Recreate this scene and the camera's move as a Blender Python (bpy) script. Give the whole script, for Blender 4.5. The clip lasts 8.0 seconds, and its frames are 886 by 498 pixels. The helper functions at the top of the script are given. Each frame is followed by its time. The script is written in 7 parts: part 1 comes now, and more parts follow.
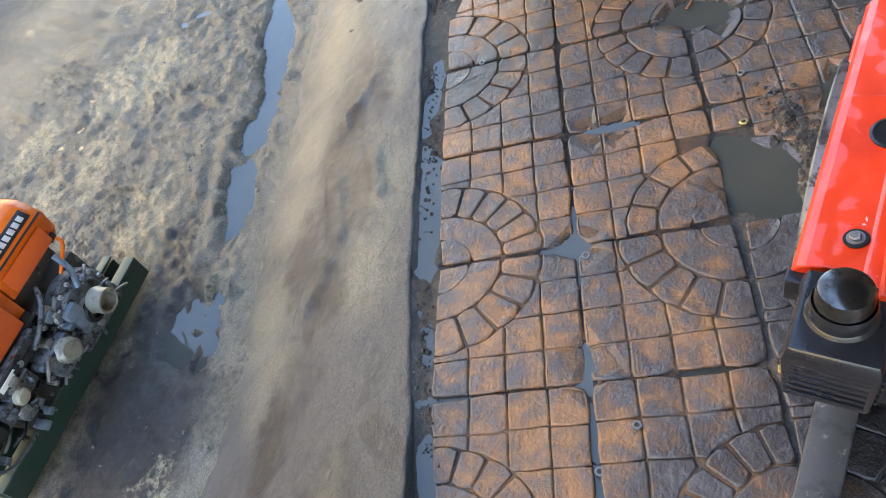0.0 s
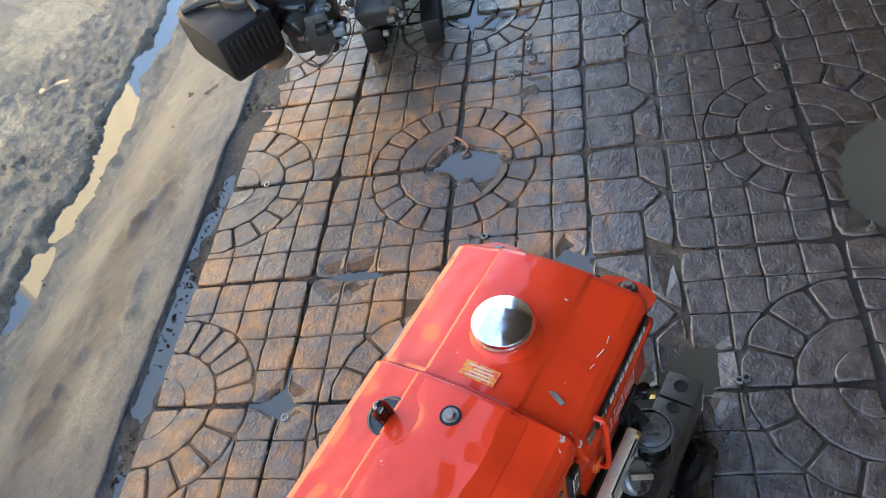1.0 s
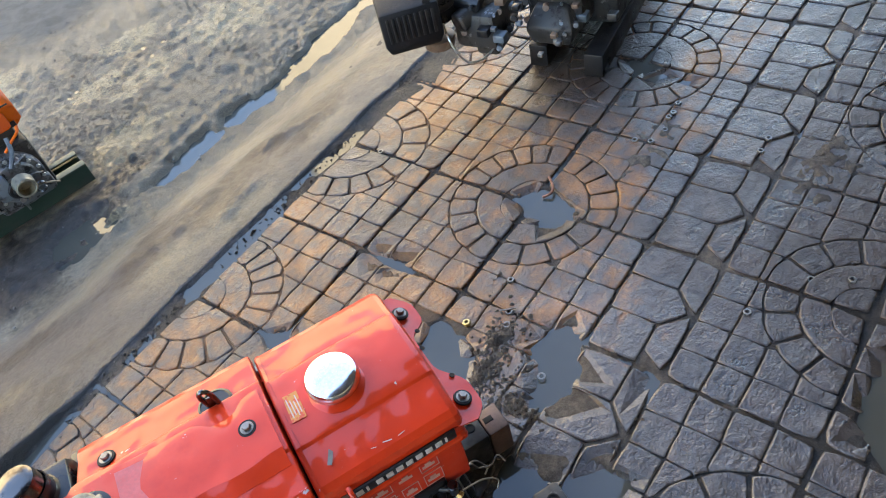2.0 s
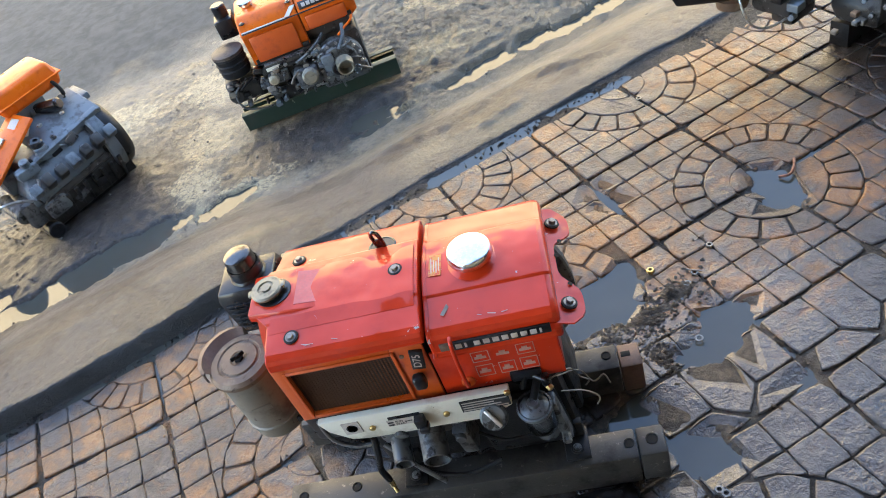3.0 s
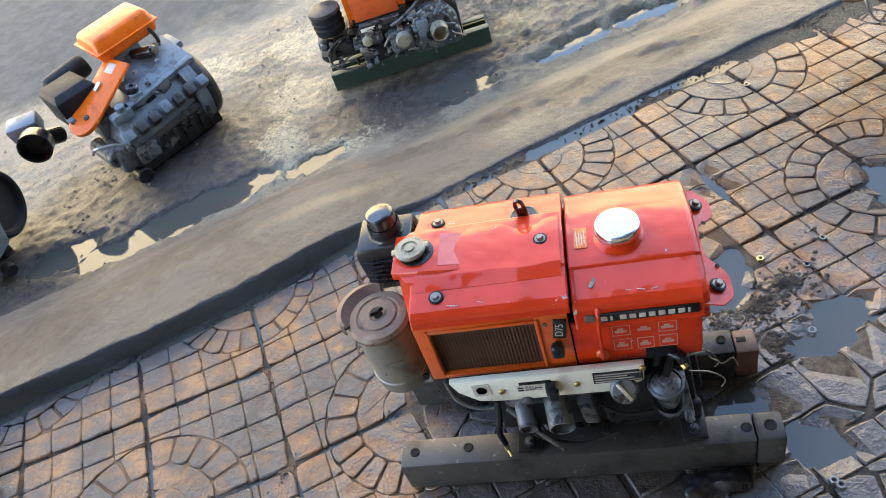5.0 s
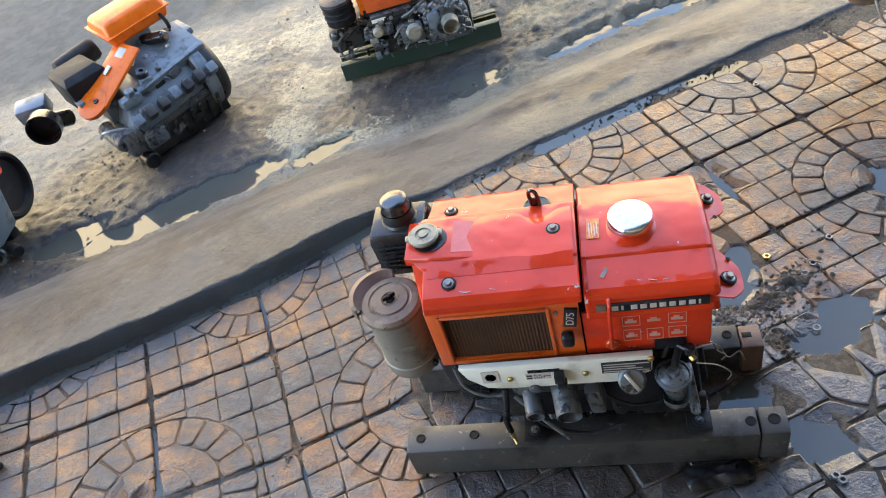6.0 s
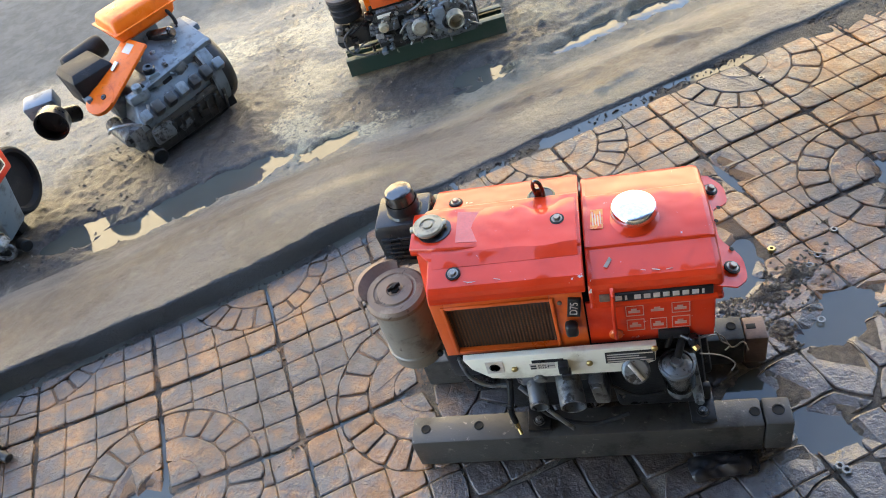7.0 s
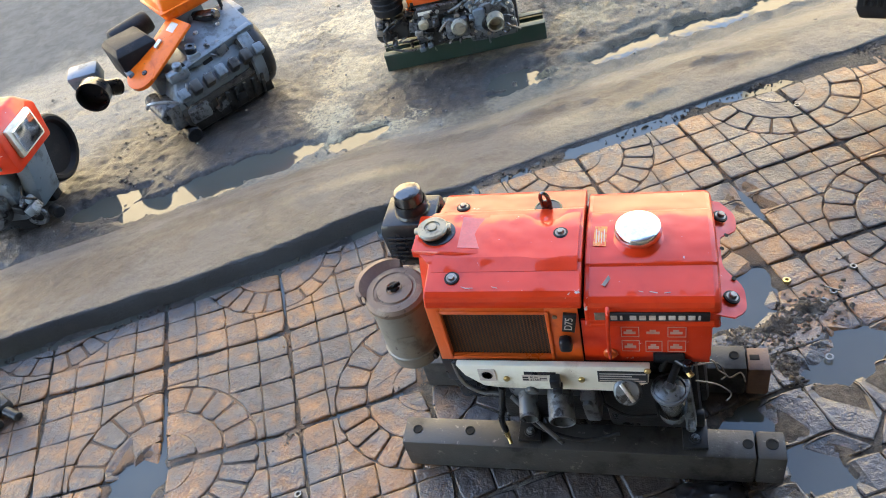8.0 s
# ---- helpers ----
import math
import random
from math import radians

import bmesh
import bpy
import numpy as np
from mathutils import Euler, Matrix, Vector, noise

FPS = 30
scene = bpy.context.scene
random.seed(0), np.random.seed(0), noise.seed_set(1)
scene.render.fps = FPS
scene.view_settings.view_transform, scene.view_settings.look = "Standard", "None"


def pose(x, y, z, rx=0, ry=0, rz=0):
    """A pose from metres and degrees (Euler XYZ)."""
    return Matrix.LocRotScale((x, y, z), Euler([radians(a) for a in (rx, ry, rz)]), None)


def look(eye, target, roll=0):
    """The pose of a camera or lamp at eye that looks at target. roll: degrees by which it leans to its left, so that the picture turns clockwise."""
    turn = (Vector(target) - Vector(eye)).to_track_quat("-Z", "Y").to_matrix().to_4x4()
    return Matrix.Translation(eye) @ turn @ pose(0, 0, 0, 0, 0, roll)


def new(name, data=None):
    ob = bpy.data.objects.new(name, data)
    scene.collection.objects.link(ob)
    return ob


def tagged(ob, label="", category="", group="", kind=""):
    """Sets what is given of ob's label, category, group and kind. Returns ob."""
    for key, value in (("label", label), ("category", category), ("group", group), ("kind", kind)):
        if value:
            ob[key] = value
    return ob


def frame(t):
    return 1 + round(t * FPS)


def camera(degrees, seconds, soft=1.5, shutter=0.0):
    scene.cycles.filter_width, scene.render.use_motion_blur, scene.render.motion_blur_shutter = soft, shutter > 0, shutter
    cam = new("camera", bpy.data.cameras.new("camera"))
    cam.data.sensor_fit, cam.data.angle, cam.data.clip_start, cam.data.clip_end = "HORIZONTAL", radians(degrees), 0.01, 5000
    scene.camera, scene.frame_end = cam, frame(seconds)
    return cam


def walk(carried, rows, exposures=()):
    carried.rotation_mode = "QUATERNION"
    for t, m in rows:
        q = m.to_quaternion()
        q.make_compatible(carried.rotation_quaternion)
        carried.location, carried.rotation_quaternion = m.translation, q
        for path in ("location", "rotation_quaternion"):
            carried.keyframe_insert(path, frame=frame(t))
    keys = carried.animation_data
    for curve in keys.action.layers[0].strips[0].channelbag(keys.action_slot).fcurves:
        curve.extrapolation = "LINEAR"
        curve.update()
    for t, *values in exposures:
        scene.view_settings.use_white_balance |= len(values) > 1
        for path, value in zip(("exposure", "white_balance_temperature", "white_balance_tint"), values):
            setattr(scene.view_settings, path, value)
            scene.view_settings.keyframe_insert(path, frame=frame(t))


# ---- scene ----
cam = camera(61.4, 8.0, soft=1.0, shutter=0.0)
PATH = [
    (0, (-0.703, 0.062, 1.172), (0.162, 1.043, -0.341), -27.7),
    (0.5, (-0.442, -0.074, 1.163), (0.522, 0.786, -0.364), -22.6),
    (1, (-0.256, -0.321, 1.175), (0.68, 0.643, -0.306), -20.4),
    (1.2, (-0.203, -0.421, 1.198), (0.619, 0.712, -0.232), -19.6),
    (2.3, (0.176, -0.642, 1.269), (0.447, 0.727, -0.164), -16.6),
    (2.5, (0.201, -0.683, 1.27), (0.305, 0.742, -0.13), -18.2),
    (3, (0.266, -0.815, 1.271), (-0.086, 0.626, -0.07), -21.8),
    (3.5, (0.202, -0.834, 1.327), (-0.217, 0.585, -0.018), -20.8),
    (4, (0.127, -0.828, 1.318), (-0.299, 0.574, -0.043), -20.5),
    (4.5, (0.103, -0.828, 1.323), (-0.332, 0.562, -0.048), -20.6),
    (6, (0.065, -0.856, 1.331), (-0.365, 0.524, -0.051), -18.5),
    (6.5, (0.063, -0.853, 1.312), (-0.376, 0.521, -0.073), -18.6),
    (7, (0.068, -0.87, 1.327), (-0.379, 0.506, -0.055), -19.0),
    (7.5, (0.065, -0.883, 1.329), (-0.389, 0.488, -0.055), -19.6),
    (8, (0.122, -0.859, 1.326), (-0.416, 0.499, -0.04), -16.5),
]
walk(cam, [(t, look(eye, target, roll)) for t, eye, target, roll in PATH], exposures=[(0, 3.32, 6450, 10), (1.0, 3.20, 6450, 10), (2.5, 3.30, 6450, 10), (4.0, 3.27, 6450, 10), (4.5, 3.38, 6450, 10), (6.5, 3.38, 6450, 10), (8.0, 3.44, 6450, 10)])

# ---- light ----
world = bpy.data.worlds.new("sky")
scene.world = world
world.use_nodes = True
wn = world.node_tree.nodes
sky = wn.new("ShaderNodeTexSky")
sky.sky_type = "NISHITA"
sky.sun_disc = False
sky.sun_elevation, sky.sun_rotation = radians(45), radians(172)
sky.altitude, sky.air_density, sky.dust_density, sky.ozone_density = 50, 1.1, 1.2, 1.0
wn["Background"].inputs["Strength"].default_value = 0.15
world.node_tree.links.new(sky.outputs[0], wn["Background"].inputs["Color"])

sun = bpy.data.lights.new("sun", "SUN")
sun.energy, sun.angle, sun.color = 5.0, radians(0.6), (1.0, 0.86, 0.66)
sun_ob = new("sun", sun)
sun_ob.matrix_basis = look((0, 0, 0), (-0.10, 0.70, -0.707))


# ---- materials ----


def nodes_of(name):
    m = bpy.data.materials.new(name)
    m.use_nodes = True
    t = m.node_tree
    return m, t, t.nodes["Principled BSDF"]


def put(t, kind, **values):
    n = t.nodes.new(kind)
    for k, v in values.items():
        n.inputs[k.replace("_", " ")].default_value = v
    return n


def ramp(t, source, a, b):
    """0 below a, 1 above b."""
    n = t.nodes.new("ShaderNodeMapRange")
    n.inputs["From Min"].default_value, n.inputs["From Max"].default_value = a, b
    n.interpolation_type = "SMOOTHSTEP"
    t.links.new(source, n.inputs["Value"])
    return n.outputs["Result"]


def blend(t, factor, a, b, kind="MIX"):
    n = t.nodes.new("ShaderNodeMix")
    n.data_type, n.blend_type = "RGBA", kind
    for slot, v in ((0, factor), (6, a), (7, b)):
        if isinstance(v, (int, float)):
            n.inputs[slot].default_value = v
        elif isinstance(v, tuple):
            n.inputs[slot].default_value = (*v, 1) if len(v) == 3 else v
        else:
            t.links.new(v, n.inputs[slot])
    return n.outputs[2]


def sums(t, op, a, b):
    n = t.nodes.new("ShaderNodeMath")
    n.operation = op
    for slot, v in ((0, a), (1, b)):
        if isinstance(v, (int, float)):
            n.inputs[slot].default_value = v
        else:
            t.links.new(v, n.inputs[slot])
    return n.outputs[0]


def grain(t, scale, detail=4.0, rough=0.6, coords=None, distort=0.0):
    n = put(t, "ShaderNodeTexNoise", Scale=scale, Detail=detail, Roughness=rough, Distortion=distort)
    if coords is None:
        coords = t.nodes.new("ShaderNodeNewGeometry").outputs["Position"]
    t.links.new(coords, n.inputs["Vector"])
    return n.outputs["Fac"]


def wetted(t, b, amount, rough=0.14):
    """A thin film of water over the surface, as much as the amount says."""
    t.links.new(amount, b.inputs["Coat Weight"])
    b.inputs["Coat Roughness"].default_value, b.inputs["Coat IOR"].default_value = rough, 1.4


def relief(t, b, height, strength, distance, under=None):
    n = put(t, "ShaderNodeBump", Strength=strength, Distance=distance)
    t.links.new(height, n.inputs["Height"])
    if under is not None:
        t.links.new(under, n.inputs["Normal"])
    t.links.new(n.outputs[0], b.inputs["Normal"])
    t.links.new(n.outputs[0], b.inputs["Coat Normal"])
    return n.outputs[0]


def surface(name, colour, stain, worn=None, rough=(0.35, 0.6), metal=0.0, stain_scale=14.0, stain_at=(0.5, 0.68), worn_scale=60.0,
            worn_at=(0.66, 0.7), bump=0.15, coat=0.0, fine=220.0, spec=0.5, dents=0.0, coat_rough=0.12):
    """A painted, cast or rusty surface: its colour with stains, chips of worn colour, uneven gloss and fine relief."""
    m, t, b = nodes_of(name)
    big = grain(t, stain_scale, 5.0, 0.65)
    small = grain(t, fine, 3.0, 0.6)
    tone = blend(t, ramp(t, big, *stain_at), colour, stain)
    tone = blend(t, ramp(t, small, 0.35, 0.75), tone, tuple(c * 0.82 for c in colour), "MIX") if not worn else tone
    if worn:
        chips = grain(t, worn_scale, 6.0, 0.7, distort=0.4)
        tone = blend(t, ramp(t, chips, *worn_at), tone, worn)
    t.links.new(tone, b.inputs["Base Color"])
    lo, hi = rough
    n = t.nodes.new("ShaderNodeMapRange")
    n.inputs["From Min"].default_value, n.inputs["From Max"].default_value = 0.3, 0.7
    n.inputs["To Min"].default_value, n.inputs["To Max"].default_value = lo, hi
    t.links.new(big, n.inputs["Value"])
    t.links.new(n.outputs[0], b.inputs["Roughness"])
    b.inputs["Metallic"].default_value = metal
    b.inputs["Coat Weight"].default_value = coat
    b.inputs["Coat Roughness"].default_value = coat_rough
    b.inputs["Specular IOR Level"].default_value = spec
    under = relief(t, b, grain(t, 11, 2, 0.5), dents, 0.02) if dents else None
    relief(t, b, small, bump, 0.001, under)
    return m


RED = surface("red_paint", (0.56, 0.034, 0.006), (0.48, 0.024, 0.005), (0.45, 0.40, 0.38), (0.30, 0.45), worn_scale=30, worn_at=(0.67, 0.69), bump=0.03, spec=0.18, coat=0.5, coat_rough=0.045, stain_scale=9, dents=0.45)
ORANGE = surface("orange_paint", (0.62, 0.10, 0.012), (0.48, 0.07, 0.012), (0.10, 0.05, 0.03), (0.25, 0.45), worn_scale=45, worn_at=(0.72, 0.75), bump=0.05, coat=0.7, coat_rough=0.06, dents=0.14)
ORANGE_B = surface("bright_orange_paint", (0.66, 0.125, 0.008), (0.50, 0.085, 0.008), (0.16, 0.08, 0.04), (0.22, 0.42), worn_scale=40, worn_at=(0.66, 0.70), bump=0.05, coat=0.12, spec=0.2, coat_rough=0.06, dents=0.14)
CREAM = surface("cream_paint", (0.70, 0.67, 0.56), (0.48, 0.44, 0.34), (0.12, 0.09, 0.06), (0.3, 0.5), worn_scale=70, worn_at=(0.68, 0.72), bump=0.05)
IRON = surface("oily_dark_iron", (0.026, 0.025, 0.025), (0.011, 0.010, 0.010), None, (0.22, 0.55), 0.4, bump=0.5, spec=0.22)
STEEL = surface("dull_grey_casting", (0.15, 0.158, 0.163), (0.034, 0.032, 0.031), (0.025, 0.022, 0.02), (0.3, 0.55), 0.45, stain_scale=26, worn_scale=42, worn_at=(0.52, 0.62), bump=0.35)
GREYPAINT = surface("blue_grey_paint", (0.125, 0.152, 0.172), (0.055, 0.062, 0.068), (0.035, 0.032, 0.03), (0.28, 0.5), 0.0, stain_scale=20, worn_scale=34, worn_at=(0.63, 0.70), bump=0.2)
BLACK = surface("black_enamel", (0.011, 0.011, 0.013), (0.022, 0.020, 0.019), None, (0.2, 0.42), bump=0.12, spec=0.22, coat=0.4, coat_rough=0.1)
RUBBER = surface("black_rubber", (0.012, 0.012, 0.013), (0.028, 0.026, 0.025), None, (0.5, 0.7), bump=0.2, spec=0.22)
RUST = surface("rusty_brown_steel", (0.150, 0.100, 0.068), (0.23, 0.170, 0.120), (0.065, 0.036, 0.022), (0.45, 0.65), 0.25, stain_scale=26, worn_scale=50, worn_at=(0.58, 0.66), bump=0.3)
DUST = surface("dusty_brown_grey_steel", (0.205, 0.185, 0.152), (0.125, 0.105, 0.084), (0.08, 0.06, 0.045), (0.4, 0.6), 0.3, stain_scale=20, worn_at=(0.62, 0.7), bump=0.25)
BEAM = surface("weathered_grey_steel", (0.048, 0.044, 0.039), (0.014, 0.012, 0.010), (0.17, 0.155, 0.13), (0.4, 0.65), 0.2, stain_scale=12, worn_scale=55, worn_at=(0.6, 0.7), bump=0.4)
BEAM_RUST = surface("rusty_steel_end", (0.16, 0.10, 0.075), (0.07, 0.05, 0.04), None, (0.5, 0.7), 0.2, bump=0.5)
GREEN = surface("dark_green_paint", (0.022, 0.042, 0.028), (0.036, 0.046, 0.034), (0.28, 0.29, 0.22), (0.3, 0.5), worn_scale=24, worn_at=(0.66, 0.72), bump=0.2)
GREEN_EDGE = surface("worn_green_edge", (0.050, 0.070, 0.050), (0.030, 0.044, 0.032), (0.22, 0.21, 0.16), (0.5, 0.7), bump=0.2)
GRIME = surface("grimy_black_casting", (0.062, 0.060, 0.056), (0.020, 0.018, 0.017), (0.19, 0.19, 0.185), (0.3, 0.55), 0.35, stain_scale=30, worn_scale=38, worn_at=(0.6, 0.68), bump=0.4, spec=0.22)
CHROME = surface("chrome", (0.80, 0.81, 0.82), (0.60, 0.60, 0.60), None, (0.07, 0.20), 1.0, stain_scale=60, bump=0.03, dents=0.15)
TARNISH = surface("tarnished_chrome", (0.12, 0.112, 0.105), (0.05, 0.042, 0.036), (0.03, 0.024, 0.022), (0.12, 0.3), 0.95, stain_scale=40, worn_at=(0.56, 0.66), bump=0.08)
CAPGREY = surface("dirty_grey_metal_cap", (0.25, 0.230, 0.172), (0.13, 0.115, 0.085), (0.07, 0.06, 0.045), (0.35, 0.55), 0.4, stain_scale=45, worn_at=(0.6, 0.68), bump=0.3)
ZINC = surface("zinc_steel", (0.55, 0.55, 0.53), (0.25, 0.23, 0.20), None, (0.25, 0.45), 0.85, stain_scale=60, bump=0.15)
BRASS = surface("brass", (0.55, 0.40, 0.16), (0.25, 0.17, 0.07), None, (0.25, 0.4), 0.9, stain_scale=60, bump=0.1)
WIRE = surface("bare_wire", (0.24, 0.21, 0.18), (0.12, 0.10, 0.08), None, (0.3, 0.5), 0.7, bump=0.1)
YELLOW = surface("yellow_label", (0.56, 0.22, 0.025), (0.50, 0.08, 0.02), (0.55, 0.045, 0.008), (0.35, 0.5), worn_scale=140, worn_at=(0.50, 0.56), bump=0.03)
PLATE = surface("black_plate", (0.012, 0.012, 0.012), (0.03, 0.03, 0.03), None, (0.3, 0.45), bump=0.03)
INK = surface("pale_print", (0.52, 0.46, 0.40), (0.34, 0.24, 0.2), None, (0.4, 0.55), bump=0.02)
FADED = surface("faded_print", (0.46, 0.27, 0.22), (0.40, 0.14, 0.10), None, (0.4, 0.55), bump=0.02)
PINK = surface("faded_red_paint", (0.56, 0.085, 0.065), (0.50, 0.05, 0.035), None, (0.3, 0.45), bump=0.03, coat=0.5, coat_rough=0.1)
LID = surface("dark_rusty_sheet", (0.060, 0.044, 0.036), (0.025, 0.020, 0.018), (0.11, 0.075, 0.055), (0.45, 0.65), 0.2, stain_scale=24, worn_at=(0.6, 0.68), bump=0.3)
CAPPED = surface("yellowed_plastic", (0.36, 0.32, 0.22), (0.22, 0.19, 0.13), None, (0.35, 0.5), bump=0.05)
GRILLE = surface("rusty_wire_mesh", (0.15, 0.066, 0.034), (0.08, 0.036, 0.020), None, (0.6, 0.8), 0.0, bump=0.2, spec=0.1)
CORE = surface("radiator_core", (0.012, 0.008, 0.006), (0.008, 0.006, 0.005), None, (0.6, 0.8), bump=0.3)

m, t, b = nodes_of("clear_glass")
b.inputs["Base Color"].default_value = (0.92, 0.95, 0.94, 1)
b.inputs["Transmission Weight"].default_value, b.inputs["Roughness"].default_value, b.inputs["IOR"].default_value = 1.0, 0.04, 1.45
GLASS = m

C25, S25 = math.cos(radians(25)), math.sin(radians(25))


def across(t):
    """The distance across the paving, from inside the shed (low) to the yard (high)."""
    n = t.nodes.new("ShaderNodeVectorMath")
    n.operation = "DOT_PRODUCT"
    n.inputs[1].default_value = (-S25, C25, 0)
    t.links.new(t.nodes.new("ShaderNodeNewGeometry").outputs["Position"], n.inputs[0])
    return n.outputs["Value"]


def plan(t):
    """Places along and across the paving."""
    spin = put(t, "ShaderNodeMapping")
    spin.inputs["Rotation"].default_value = (0, 0, radians(-25))
    t.links.new(t.nodes.new("ShaderNodeNewGeometry").outputs["Position"], spin.inputs["Vector"])
    return spin.outputs[0]


def patches(t, where, ragged, spots, soft=0.35):
    """1 inside uneven blots, each given by its middle and half sizes along and across the paving."""
    total = None
    for u, v, ru, rv in spots:
        off = t.nodes.new("ShaderNodeVectorMath")
        off.operation = "SUBTRACT"
        off.inputs[1].default_value = (u, v, 0)
        t.links.new(where, off.inputs[0])
        size = t.nodes.new("ShaderNodeVectorMath")
        size.operation = "MULTIPLY"
        size.inputs[1].default_value = (1 / ru, 1 / rv, 0)
        t.links.new(off.outputs[0], size.inputs[0])
        far = t.nodes.new("ShaderNodeVectorMath")
        far.operation = "LENGTH"
        t.links.new(size.outputs[0], far.inputs[0])
        q = ramp(t, sums(t, "ADD", far.outputs["Value"], ragged), 1.0 + soft, 1.0 - soft)
        total = q if total is None else sums(t, "MAXIMUM", total, q)
    return total


# pale sand and dark wet dirt in the yard: along, across, half sizes
SAND_SPOTS = [(0.356, 1.402, 0.09, 0.03), (-0.234, 1.422, 0.182, 0.059), (1.403, 1.954, 0.182, 0.161), (0.993, 1.984, 0.15, 0.064), (0.832, 2.111, 0.139, 0.075), (1.147, 2.277, 0.128, 0.075), (-0.144, 2.263, 0.161, 0.139), (-0.244, 1.851, 0.128, 0.15), (-0.372, 1.601, 0.086, 0.128), (0.678, 1.693, 0.15, 0.086), (2.109, 1.995, 0.268, 0.214), (-0.588, 2.332, 0.214, 0.128), (0.415, 2.563, 0.321, 0.161)]
# the dark blots also paint in the engines' soft shadows on the dirt
WET_AND_SHADED = [(-0.62, 1.74, 0.16, 0.10), (-1.02, 1.60, 0.20, 0.13), (0.016, 1.546, 0.321, 0.139), (-0.82, 1.717, 0.492, 0.257), (-1.464, 1.434, 0.482, 0.128), (0.414, 1.549, 0.268, 0.064), (0.098, 1.442, 0.342, 0.075), (-0.818, 1.548, 0.407, 0.128), (-1.212, 1.573, 0.321, 0.268)]
# on the strip: brown bands; cream blots paint in the sunlit wall's reflection
BROWN_BANDS = [(-1.20, 0.93, 0.32, 0.09), (-0.95, 1.17, 0.22, 0.05), (-0.95, 0.98, 0.34, 0.035), (-0.42, 1.13, 0.22, 0.035), (-0.05, 1.12, 0.14, 0.04), (0.40, 1.12, 0.12, 0.05), (0.66, 1.03, 0.12, 0.06), (0.29, 1.03, 0.13, 0.050), (0.54, 0.965, 0.14, 0.045), (0.52, 1.04, 0.10, 0.05), (0.79, 1.03, 0.13, 0.055), (0.86, 0.945, 0.10, 0.03), (0.98, 0.99, 0.10, 0.06), (-0.805, 1.045, 0.10, 0.035), (-0.62, 1.016, 0.14, 0.03), (0.168, 1.056, 0.035, 0.02), (1.506, 0.938, 0.214, 0.054)]
CREAM_BLOTS = [(0.80, 1.165, 0.13, 0.07), (0.92, 0.925, 0.09, 0.045), (0.54, 0.91, 0.14, 0.05), (0.308, 0.925, 0.12, 0.050), (0.253, 1.196, 0.14, 0.065), (0.105, 1.160, 0.11, 0.06), (0.56, 1.17, 0.12, 0.06), (1.209, 1.137, 0.268, 0.075), (-0.32, 0.945, 0.16, 0.025)]


